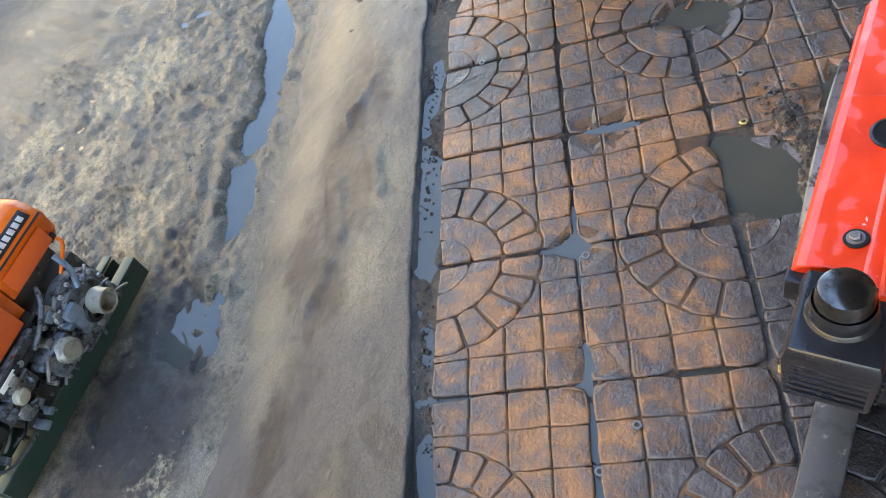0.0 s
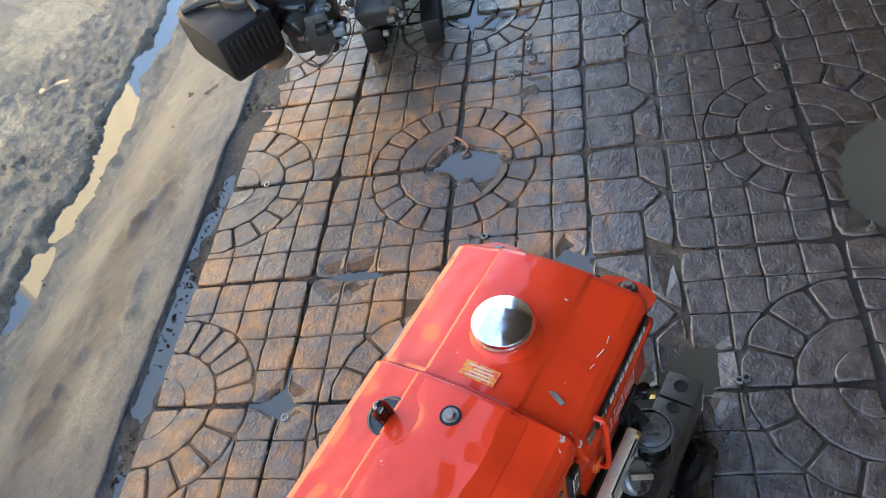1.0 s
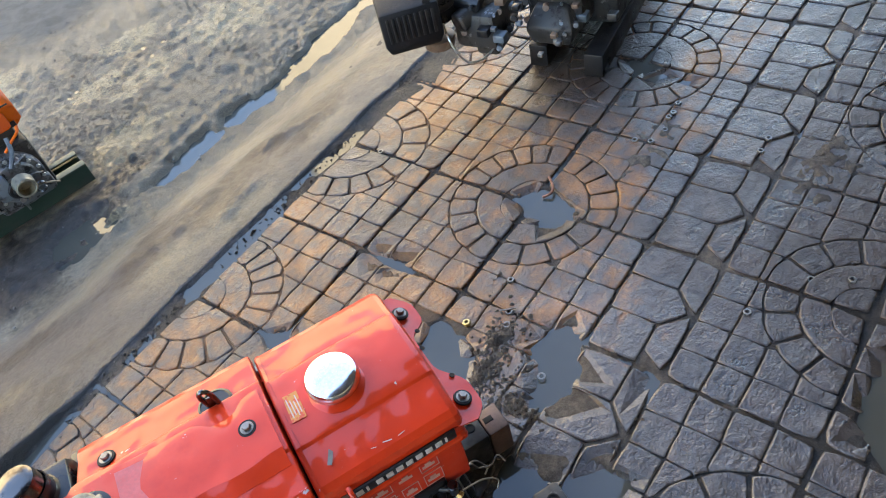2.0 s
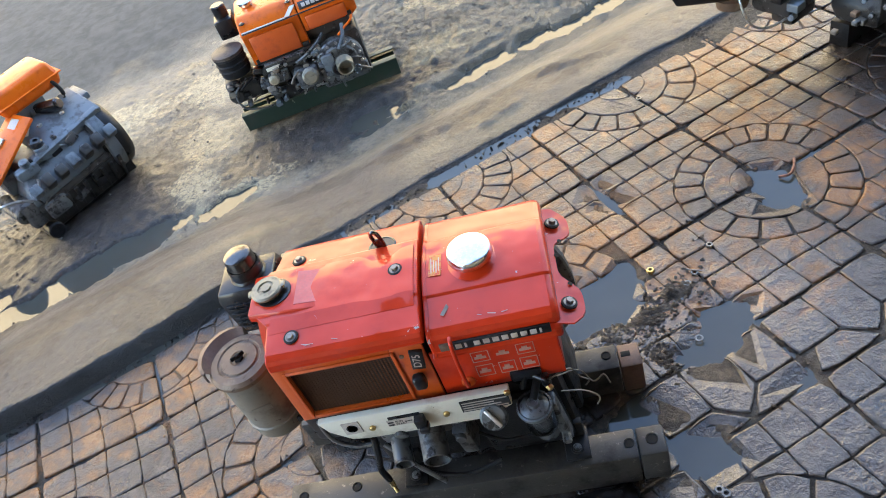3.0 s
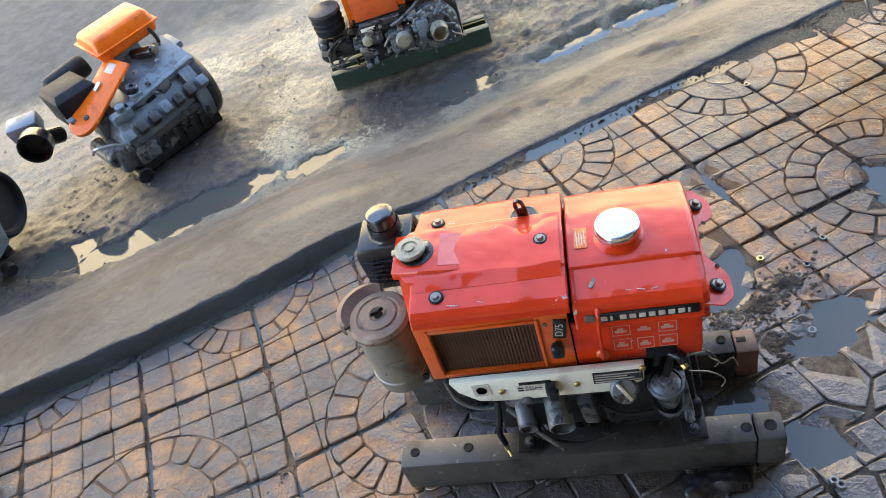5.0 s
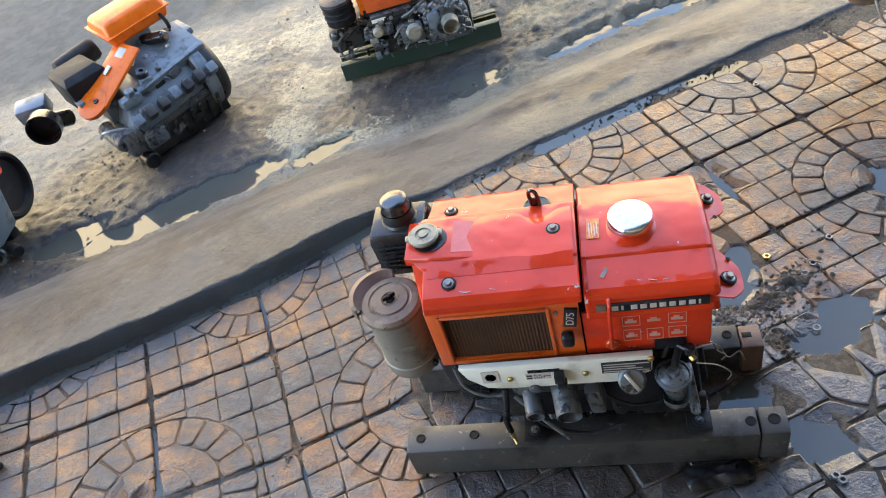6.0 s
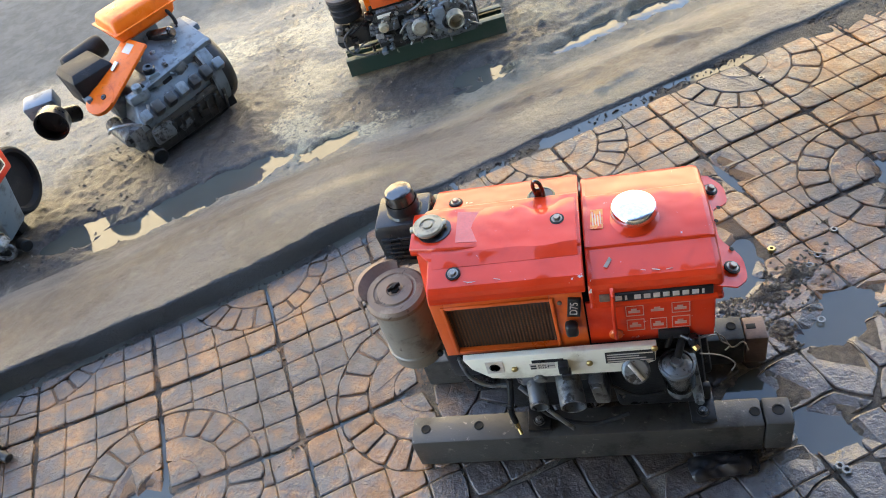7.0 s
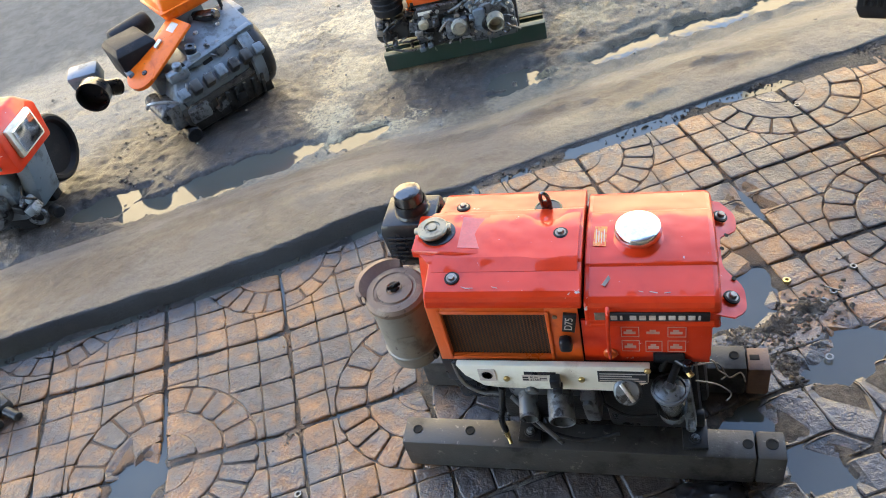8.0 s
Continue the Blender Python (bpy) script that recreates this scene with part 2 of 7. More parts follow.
def make_tile():
    m, t, b = nodes_of("worn_terracotta_concrete")
    info = t.nodes.new("ShaderNodeObjectInfo").outputs["Random"]
    geo = t.nodes.new("ShaderNodeNewGeometry")
    lot = sums(t, "FRACT", sums(t, "ADD", info, geo.outputs["Random Per Island"]), 0.0)
    big, mid, fine = grain(t, 3.2, 5, 0.6), grain(t, 26, 5, 0.62, distort=0.3), grain(t, 170, 4, 0.65)
    clay = blend(t, sums(t, "ADD", sums(t, "MULTIPLY", lot, 0.25), sums(t, "MULTIPLY", ramp(t, grain(t, 8, 5, 0.65), 0.35, 0.65), 0.75)), (0.315, 0.136, 0.040), (0.140, 0.079, 0.043))
    clay = blend(t, ramp(t, fine, 0.42, 0.72), clay, (0.285, 0.155, 0.070))
    mud = blend(t, ramp(t, mid, 0.35, 0.7), (0.020, 0.0185, 0.0180), (0.076, 0.067, 0.061))
    along = t.nodes.new("ShaderNodeVectorMath")
    along.operation = "DOT_PRODUCT"
    along.inputs[1].default_value = (C25, S25, 0)
    t.links.new(geo.outputs["Position"], along.inputs[0])
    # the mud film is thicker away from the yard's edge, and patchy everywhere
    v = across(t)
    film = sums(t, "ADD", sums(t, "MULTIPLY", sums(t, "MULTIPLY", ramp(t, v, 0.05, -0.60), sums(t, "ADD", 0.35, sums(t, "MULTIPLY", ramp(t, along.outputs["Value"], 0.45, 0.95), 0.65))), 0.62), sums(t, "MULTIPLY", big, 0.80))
    film = sums(t, "ADD", film, sums(t, "MULTIPLY", mid, 0.50))
    film = sums(t, "ADD", film, sums(t, "MULTIPLY", lot, 0.04))
    oil = t.nodes.new("ShaderNodeVectorMath")
    oil.operation = "DISTANCE"
    oil.inputs[1].default_value = (0.06, -0.10, 0)
    t.links.new(geo.outputs["Position"], oil.inputs[0])
    oily = ramp(t, sums(t, "ADD", oil.outputs["Value"], sums(t, "MULTIPLY", mid, 0.12)), 0.46, 0.22)
    drip = t.nodes.new("ShaderNodeVectorMath")
    drip.operation = "DISTANCE"
    drip.inputs[1].default_value = (1.20, 0.93, 0)
    t.links.new(geo.outputs["Position"], drip.inputs[0])
    black = ramp(t, sums(t, "ADD", drip.outputs["Value"], sums(t, "MULTIPLY", mid, 0.16)), 0.36, 0.20)
    film = sums(t, "ADD", film, sums(t, "ADD", sums(t, "MULTIPLY", oily, 0.50), sums(t, "MULTIPLY", black, 0.5)))
    film = sums(t, "MULTIPLY", ramp(t, film, 0.515, 0.76), 0.92)
    # oil by two engines, and shade there and deep inside, painted as darker mud
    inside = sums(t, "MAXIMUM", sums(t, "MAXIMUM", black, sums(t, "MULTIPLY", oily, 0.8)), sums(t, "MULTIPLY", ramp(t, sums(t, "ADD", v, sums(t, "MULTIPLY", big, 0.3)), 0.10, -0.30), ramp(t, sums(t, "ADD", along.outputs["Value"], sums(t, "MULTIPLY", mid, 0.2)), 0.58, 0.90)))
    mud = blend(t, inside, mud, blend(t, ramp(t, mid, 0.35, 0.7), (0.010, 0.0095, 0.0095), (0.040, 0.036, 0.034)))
    t.links.new(blend(t, film, clay, mud), b.inputs["Base Color"])
    wet = sums(t, "MULTIPLY", ramp(t, grain(t, 9, 4, 0.6), 0.35, 0.68), 0.30)
    t.links.new(sums(t, "SUBTRACT", sums(t, "ADD", sums(t, "MULTIPLY", fine, 0.30), 0.36), wet), b.inputs["Roughness"])
    wetted(t, b, sums(t, "MULTIPLY", ramp(t, sums(t, "ADD", sums(t, "MULTIPLY", film, 0.30), grain(t, 11, 5, 0.65)), 0.36, 0.68), sums(t, "ADD", 0.30, sums(t, "MULTIPLY", ramp(t, v, 0.30, -0.15), sums(t, "SUBTRACT", 0.72, sums(t, "MULTIPLY", ramp(t, along.outputs["Value"], 0.65, 0.95), 0.62))))), 0.16)
    b.inputs["Coat IOR"].default_value = 1.55
    b.inputs["Specular IOR Level"].default_value = 0.3
    n1 = relief(t, b, mid, 0.7, 0.007)
    n2 = relief(t, b, grain(t, 75, 5, 0.7), 0.6, 0.004, n1)
    relief(t, b, fine, 0.7, 0.0022, n2)
    return m


def make_mud():
    """Joints and yard in one: dark wet mud between the pieces, paler sandy dirt in the yard."""
    m, t, b = nodes_of("wet_mud_and_dirt")
    v = across(t)
    big, mid, fine, grit = grain(t, 2.3, 5, 0.6), grain(t, 13, 6, 0.65, distort=0.5), grain(t, 75, 5, 0.7), grain(t, 320, 3, 0.6)
    dark = blend(t, ramp(t, fine, 0.35, 0.7), (0.013, 0.0105, 0.0095), (0.062, 0.049, 0.040))
    sand = blend(t, ramp(t, grit, 0.35, 0.7), (0.165, 0.140, 0.100), (0.36, 0.305, 0.212))
    dark = blend(t, sums(t, "MULTIPLY", ramp(t, v, 0.35, -0.05), ramp(t, v, -0.50, -0.25)), dark, blend(t, ramp(t, fine, 0.35, 0.7), (0.105, 0.084, 0.066), (0.25, 0.205, 0.158)))
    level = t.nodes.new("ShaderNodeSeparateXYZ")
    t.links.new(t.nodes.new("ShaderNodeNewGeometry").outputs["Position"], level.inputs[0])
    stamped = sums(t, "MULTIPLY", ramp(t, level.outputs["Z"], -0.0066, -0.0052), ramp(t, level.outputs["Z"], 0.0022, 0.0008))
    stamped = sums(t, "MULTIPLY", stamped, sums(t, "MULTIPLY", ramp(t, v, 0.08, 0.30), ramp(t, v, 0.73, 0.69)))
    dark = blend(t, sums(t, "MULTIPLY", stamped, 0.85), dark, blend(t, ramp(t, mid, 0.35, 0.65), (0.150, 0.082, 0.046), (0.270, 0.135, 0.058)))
    damp = blend(t, ramp(t, fine, 0.3, 0.7), (0.055, 0.045, 0.031), (0.170, 0.138, 0.092))
    # the dirt beside the strip stays wet and dark
    u_along = t.nodes.new("ShaderNodeVectorMath")
    u_along.operation = "DOT_PRODUCT"
    u_along.inputs[1].default_value = (C25, S25, 0)
    t.links.new(t.nodes.new("ShaderNodeNewGeometry").outputs["Position"], u_along.inputs[0])
    soak = sums(t, "MULTIPLY", ramp(t, sums(t, "ADD", v, sums(t, "MULTIPLY", big, 0.5)), 2.15, 1.80), ramp(t, u_along.outputs["Value"], 0.35, 0.0))
    lie = sums(t, "ADD", sums(t, "MULTIPLY", mid, 0.40), sums(t, "MULTIPLY", big, 0.50))
    lie = sums(t, "ADD", lie, sums(t, "ADD", sums(t, "MULTIPLY", fine, 0.14), sums(t, "MULTIPLY", ramp(t, u_along.outputs["Value"], 0.25, 0.65), 0.05)))
    dry = ramp(t, sums(t, "SUBTRACT", lie, sums(t, "MULTIPLY", soak, 0.06)), 0.405, 0.535)
    where = plan(t)
    edge = sums(t, "MULTIPLY", sums(t, "SUBTRACT", grain(t, 14, 8, 0.78), 0.5), 4.2)
    blots, wet = sums(t, "MULTIPLY", patches(t, where, edge, SAND_SPOTS, 0.3), ramp(t, fine, 0.25, 0.55)), patches(t, where, sums(t, "MULTIPLY", edge, 0.5), WET_AND_SHADED, 0.3)
    dry = sums(t, "MAXIMUM", sums(t, "MULTIPLY", dry, sums(t, "SUBTRACT", 1.0, wet)), blots)
    sand = blend(t, blots, sand, blend(t, ramp(t, grit, 0.3, 0.7), (0.34, 0.275, 0.165), (0.58, 0.475, 0.29)))
    yard = blend(t, dry, damp, sand)
    wet_shaded = sums(t, "MULTIPLY", wet, sums(t, "SUBTRACT", 0.96, sums(t, "MULTIPLY", blots, 0.90)))
    yard = blend(t, wet_shaded, yard, blend(t, ramp(t, fine, 0.35, 0.7), (0.016, 0.012, 0.010), (0.050, 0.039, 0.031)))
    far = ramp(t, sums(t, "ADD", v, sums(t, "MULTIPLY", big, 0.8)), 2.95, 3.3)
    road = blend(t, ramp(t, mid, 0.3, 0.7), (0.080, 0.075, 0.063), (0.112, 0.105, 0.089))
    yard = blend(t, far, yard, road)
    zone = ramp(t, sums(t, "ADD", v, sums(t, "MULTIPLY", fine, 0.06)), 1.16, 1.27)
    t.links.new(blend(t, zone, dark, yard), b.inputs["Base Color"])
    gloss = sums(t, "ADD", sums(t, "MULTIPLY", dry, 0.25), 0.30)
    gloss = sums(t, "ADD", gloss, sums(t, "MULTIPLY", mid, 0.25))
    gloss = sums(t, "ADD", gloss, sums(t, "MULTIPLY", far, 0.60))
    t.links.new(gloss, b.inputs["Roughness"])
    wetted(t, b, sums(t, "MULTIPLY", ramp(t, sums(t, "SUBTRACT", sums(t, "ADD", big, sums(t, "ADD", 0.32, sums(t, "MULTIPLY", ramp(t, u_along.outputs["Value"], 0.1, 0.6), 0.22))), sums(t, "MULTIPLY", dry, 0.45)), 0.50, 1.05), sums(t, "SUBTRACT", 0.85, sums(t, "MAXIMUM", sums(t, "MULTIPLY", far, 0.85), sums(t, "MULTIPLY", wet_shaded, 0.65)))), 0.16)
    t.links.new(sums(t, "SUBTRACT", 0.5, sums(t, "MULTIPLY", far, 0.42)), b.inputs["Specular IOR Level"])
    # crumbly towards one end, trodden smooth in the dark wet blots
    crumbly = sums(t, "MULTIPLY", sums(t, "ADD", 0.42, sums(t, "MULTIPLY", ramp(t, u_along.outputs["Value"], 0.05, 0.60), 0.95)), sums(t, "SUBTRACT", 1.0, sums(t, "MAXIMUM", sums(t, "MULTIPLY", far, 0.95), sums(t, "MULTIPLY", wet_shaded, 0.55))))
    n1 = relief(t, b, sums(t, "MULTIPLY", mid, sums(t, "SUBTRACT", 1.0, sums(t, "MULTIPLY", far, 0.95))), 0.35, 0.014)
    n2 = relief(t, b, sums(t, "MULTIPLY", grain(t, 48, 7, 0.8), crumbly), 1.0, 0.03, n1)
    relief(t, b, grit, 0.8, 0.003, n2)
    return m


def make_strip():
    m, t, b = nodes_of("mud_smeared_concrete")
    geo = t.nodes.new("ShaderNodeNewGeometry").outputs["Position"]
    turn = put(t, "ShaderNodeMapping")
    turn.inputs["Scale"].default_value = (0.8, 1.2, 1.0)
    spin = put(t, "ShaderNodeMapping")
    spin.inputs["Rotation"].default_value = (0, 0, radians(-25))
    t.links.new(geo, spin.inputs["Vector"])
    t.links.new(spin.outputs[0], turn.inputs["Vector"])
    big, mid, fine = grain(t, 3.6, 5, 0.6, turn.outputs[0], 0.4), grain(t, 22, 5, 0.65), grain(t, 190, 4, 0.65)
    base = blend(t, ramp(t, fine, 0.3, 0.75), (0.088, 0.073, 0.062), (0.158, 0.132, 0.109))
    brown = blend(t, ramp(t, mid, 0.3, 0.7), (0.046, 0.037, 0.032), (0.086, 0.070, 0.058))
    pale = (0.20, 0.172, 0.130)
    where = plan(t)
    edge = sums(t, "MULTIPLY", sums(t, "SUBTRACT", grain(t, 13, 7, 0.72), 0.5), 3.0)
    bands, blots = patches(t, where, edge, BROWN_BANDS, 0.5), patches(t, where, sums(t, "MULTIPLY", edge, 0.55), CREAM_BLOTS, 0.85)
    tone = blend(t, ramp(t, big, 0.49, 0.58), base, brown)
    tone = blend(t, sums(t, "MULTIPLY", bands, 0.92), tone, blend(t, ramp(t, mid, 0.3, 0.7), (0.044, 0.031, 0.022), (0.088, 0.062, 0.042)))
    tone = blend(t, sums(t, "MULTIPLY", sums(t, "MULTIPLY", blots, sums(t, "SUBTRACT", 1.0, bands)), 0.52), tone, blend(t, ramp(t, fine, 0.3, 0.7), (0.28, 0.22, 0.125), (0.43, 0.345, 0.20)))
    tone = blend(t, sums(t, "MULTIPLY", ramp(t, grain(t, 4.4, 5, 0.62, turn.outputs[0], 0.6), 0.56, 0.68), sums(t, "MULTIPLY", sums(t, "SUBTRACT", 1.0, bands), 0.35)), tone, pale)
    # steep faces, such as the broken edge towards the paving, are darker
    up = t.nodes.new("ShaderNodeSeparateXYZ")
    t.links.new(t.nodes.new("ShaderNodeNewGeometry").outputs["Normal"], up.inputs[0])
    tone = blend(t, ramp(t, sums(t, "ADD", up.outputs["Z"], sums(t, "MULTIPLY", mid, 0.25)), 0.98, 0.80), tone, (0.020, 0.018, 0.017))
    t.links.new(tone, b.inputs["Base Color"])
    t.links.new(sums(t, "ADD", sums(t, "MULTIPLY", big, -0.35), sums(t, "ADD", sums(t, "MULTIPLY", fine, 0.2), 0.52)), b.inputs["Roughness"])
    wetted(t, b, sums(t, "MULTIPLY", ramp(t, big, 0.42, 0.64), 0.4), 0.22)
    n1 = relief(t, b, mid, 0.7, 0.012)
    n2 = relief(t, b, grain(t, 60, 7, 0.8), 0.9, 0.020, n1)
    relief(t, b, fine, 0.6, 0.0018, n2)
    return m


def make_water():
    m, t, b = nodes_of("murky_water")
    big = grain(t, 6, 3, 0.5)
    t.links.new(blend(t, big, (0.046, 0.046, 0.038), (0.078, 0.077, 0.064)), b.inputs["Base Color"])
    b.inputs["Roughness"].default_value, b.inputs["IOR"].default_value = 0.03, 1.45
    relief(t, b, grain(t, 30, 2, 0.5), 0.05, 0.002)
    return m


TILE, MUD, STRIP, WATER = make_tile(), make_mud(), make_strip(), make_water()
SHEET = surface("dark_roof_sheet", (0.085, 0.08, 0.078), (0.05, 0.045, 0.042), None, (0.5, 0.7), bump=0.1, stain_scale=2)
CREAM_WALL = surface("sunlit_cream_plaster", (0.60, 0.51, 0.33), (0.50, 0.42, 0.27), None, (0.7, 0.9), bump=0.2, stain_scale=0.8)
PLASTER = surface("grey_plaster", (0.15, 0.145, 0.135), (0.10, 0.095, 0.09), None, (0.7, 0.9), bump=0.2, stain_scale=2)
# near-black for flat pieces that paint the darkness inside holes
HOLE = surface("dark_hole", (0.004, 0.004, 0.004), (0.003, 0.003, 0.003), None, (0.8, 0.9), bump=0.0)
NUT = surface("dirty_zinc", (0.23, 0.22, 0.20), (0.10, 0.088, 0.075), None, (0.35, 0.55), 0.7, stain_scale=120, bump=0.2)
STONE = surface("grey_pebble", (0.17, 0.155, 0.135), (0.09, 0.08, 0.07), None, (0.3, 0.6), bump=0.3, stain_scale=50)
TWIG = surface("brown_twig", (0.22, 0.09, 0.05), (0.12, 0.05, 0.03), None, (0.5, 0.7), bump=0.3, stain_scale=90)

# ---- shapes ----


def box(lo, hi, bevel=0.0, seg=2):
    bm = bmesh.new()
    bmesh.ops.create_cube(bm, size=1)
    for v in bm.verts:
        v.co = Vector([lo[i] + (v.co[i] + 0.5) * (hi[i] - lo[i]) for i in range(3)])
    if bevel:
        bmesh.ops.bevel(bm, geom=bm.edges[:], offset=bevel, segments=seg, affect="EDGES", profile=0.5)
    return bm


def join(*parts):
    out = bmesh.new()
    for p in parts:
        me = bpy.data.meshes.new("tmp")
        p.to_mesh(me)
        p.free()
        out.from_mesh(me)
        bpy.data.meshes.remove(me)
    return out


def moved(bm, m):
    bmesh.ops.transform(bm, matrix=m, verts=bm.verts[:])
    return bm


def frame_to(p, q):
    """A pose at p whose z axis points to q."""
    d = Vector(q) - Vector(p)
    return Matrix.Translation(p) @ d.to_track_quat("Z", "Y").to_matrix().to_4x4()


def lathe(profile, p=(0, 0, 0), q=(0, 0, 1), seg=28, closed=True):
    """Turns (radius, height) pairs about the line from p to q; the heights run from p."""
    bm = bmesh.new()
    rings = []
    for r, h in profile:
        if r < 1e-6:
            rings.append([bm.verts.new((0, 0, h))])
        else:
            rings.append([bm.verts.new((r * math.cos(math.tau * i / seg), r * math.sin(math.tau * i / seg), h)) for i in range(seg)])
    for a, b in zip(rings, rings[1:]):
        for i in range(seg):
            j = (i + 1) % seg
            if len(a) == 1 and len(b) == 1:
                continue
            if len(a) == 1:
                bm.faces.new((a[0], b[i], b[j]))
            elif len(b) == 1:
                bm.faces.new((a[i], a[j], b[0]))
            else:
                bm.faces.new((a[i], a[j], b[j], b[i]))
    if closed:
        if len(rings[0]) > 1:
            bm.faces.new(rings[0][::-1])
        if len(rings[-1]) > 1:
            bm.faces.new(rings[-1])
    bmesh.ops.recalc_face_normals(bm, faces=bm.faces[:])
    return moved(bm, frame_to(p, q))


def rod(p, q, r, seg=16, edge=0.0):
    h = (Vector(q) - Vector(p)).length
    e = edge or min(r * 0.15, h * 0.2)
    return lathe([(r - e, 0), (r, e), (r, h - e), (r - e, h)], p, q, seg)


def pipe(p, q, r, wall, seg=24):
    """An open tube from p to q, hollow at q."""
    h = (Vector(q) - Vector(p)).length
    return lathe([(r, 0), (r, h - wall * 0.4), (r - wall * 0.4, h), (r - wall, h - wall * 0.3), (r - wall, h * 0.3), (0, h * 0.3)], p, q, seg)


def hose(points, r, seg=8, smooth=5):
    """A round cord along a smooth line through the points."""
    pts = [Vector(p) for p in points]
    line = []
    for i in range(len(pts) - 1):
        a, b, c, d = pts[max(i - 1, 0)], pts[i], pts[i + 1], pts[min(i + 2, len(pts) - 1)]
        for k in range(smooth):
            s = k / smooth
            line.append(0.5 * ((2 * b) + (c - a) * s + (2 * a - 5 * b + 4 * c - d) * s * s + (3 * b - a - 3 * c + d) * s ** 3))
    line.append(pts[-1])
    bm = bmesh.new()
    rings = []
    for i, p in enumerate(line):
        d = (line[min(i + 1, len(line) - 1)] - line[max(i - 1, 0)]).normalized()
        side = d.cross(Vector((0.31, 0.22, 0.93))).normalized()
        up = side.cross(d)
        rings.append([bm.verts.new(p + r * (math.cos(math.tau * k / seg) * side + math.sin(math.tau * k / seg) * up)) for k in range(seg)])
    for a, b in zip(rings, rings[1:]):
        for k in range(seg):
            bm.faces.new((a[k], a[(k + 1) % seg], b[(k + 1) % seg], b[k]))
    bm.faces.new(rings[0][::-1])
    bm.faces.new(rings[-1])
    bmesh.ops.recalc_face_normals(bm, faces=bm.faces[:])
    return bm


def slab(outline, z0, z1, bevel=0.0):
    """An upright prism over a plan outline."""
    bm = bmesh.new()
    low = [bm.verts.new((x, y, z0)) for x, y in outline]
    high = [bm.verts.new((x, y, z1)) for x, y in outline]
    bm.faces.new(low[::-1])
    bm.faces.new(high)
    n = len(outline)
    for i in range(n):
        bm.faces.new((low[i], low[(i + 1) % n], high[(i + 1) % n], high[i]))
    bmesh.ops.recalc_face_normals(bm, faces=bm.faces[:])
    if bevel:
        bmesh.ops.bevel(bm, geom=bm.edges[:], offset=bevel, segments=2, affect="EDGES", profile=0.5)
    return bm


FRONT = Matrix(((1, 0, 0, 0), (0, 0, -1, 0), (0, 1, 0, 0), (0, 0, 0, 1)))  # plan (x, y, z) to a wall that faces -y: (x, -z, y)


def panel(outline, y, thick, bevel=0.0):
    """A plate that faces -y, given by an outline in x and z; its front stands at y."""
    return moved(slab(outline, 0, thick, bevel), Matrix.Translation((0, y + thick, 0)) @ FRONT)


def loft(sections, bevel=0.0, seg=2):
    """A closed body through sections of equally many points each."""
    bm = bmesh.new()
    rings = [[bm.verts.new(p) for p in s] for s in sections]
    n = len(rings[0])
    for a, b in zip(rings, rings[1:]):
        for k in range(n):
            bm.faces.new((a[k], a[(k + 1) % n], b[(k + 1) % n], b[k]))
    bm.faces.new(rings[0][::-1])
    bm.faces.new(rings[-1])
    bmesh.ops.recalc_face_normals(bm, faces=bm.faces[:])
    if bevel:
        edges = [e for e in bm.edges if len(e.link_faces) == 2 and e.calc_face_angle(0) > 0.6]
        bmesh.ops.bevel(bm, geom=edges, offset=bevel, segments=seg, affect="EDGES", profile=0.5)
    return bm


def mesh_of(name, bm, material, angle=35):
    me = bpy.data.meshes.new(name)
    for f in bm.faces:
        f.smooth = True
    for e in bm.edges:
        if len(e.link_faces) == 2 and e.calc_face_angle(0) > radians(angle):
            e.smooth = False
    bm.to_mesh(me)
    bm.free()
    me.materials.append(material)
    return me


def part(name, bm, material, parent=None, label="", angle=35):
    ob = new(name, mesh_of(name, bm, material, angle))
    if parent is not None:
        ob.parent = parent
    return tagged(ob, label)


def thing(name, label, category, m=None, group=""):
    ob = new(name)
    ob.empty_display_size = 0.05
    if m is not None:
        ob.matrix_basis = m
    return tagged(ob, label, category, group)


def hexagon(r, h, p, q=None):
    """A hexagonal bolt head or nut body that stands on p."""
    return lathe([(r * 0.92, 0), (r, h * 0.12), (r, h * 0.8), (r * 0.85, h)], p, q or (p[0], p[1], p[2] + 1), 6)


def bolt(name, p, r, parent, material=NUT, q=None, washer=True):
    p = Vector(p)
    d = (Vector(q) - p).normalized() if q is not None else Vector((0, 0, 1))
    bm = join(hexagon(r * 0.48, r * 0.50, p + d * r * 0.26, p + d), lathe([(r * 0.72, r * 0.2), (r * 0.72, r * 0.30), (0, r * 0.30)], p, p + d, 20)) if washer else hexagon(r * 0.62, r * 0.55, p + d * r * 0.2, p + d)
    if washer:
        ob = part(name, bm, material, parent)
        part("washer", lathe([(r, 0), (r, r * 0.12), (r * 0.95, r * 0.22), (0, r * 0.22)], p, p + d, 20), RUBBER, ob, "black rubber washer")
        return ob
    return part(name, bm, material, parent)

# ---- ground, strip and shed ----
rng = np.random.RandomState(7)
LATTICE = rng.rand(256, 256)


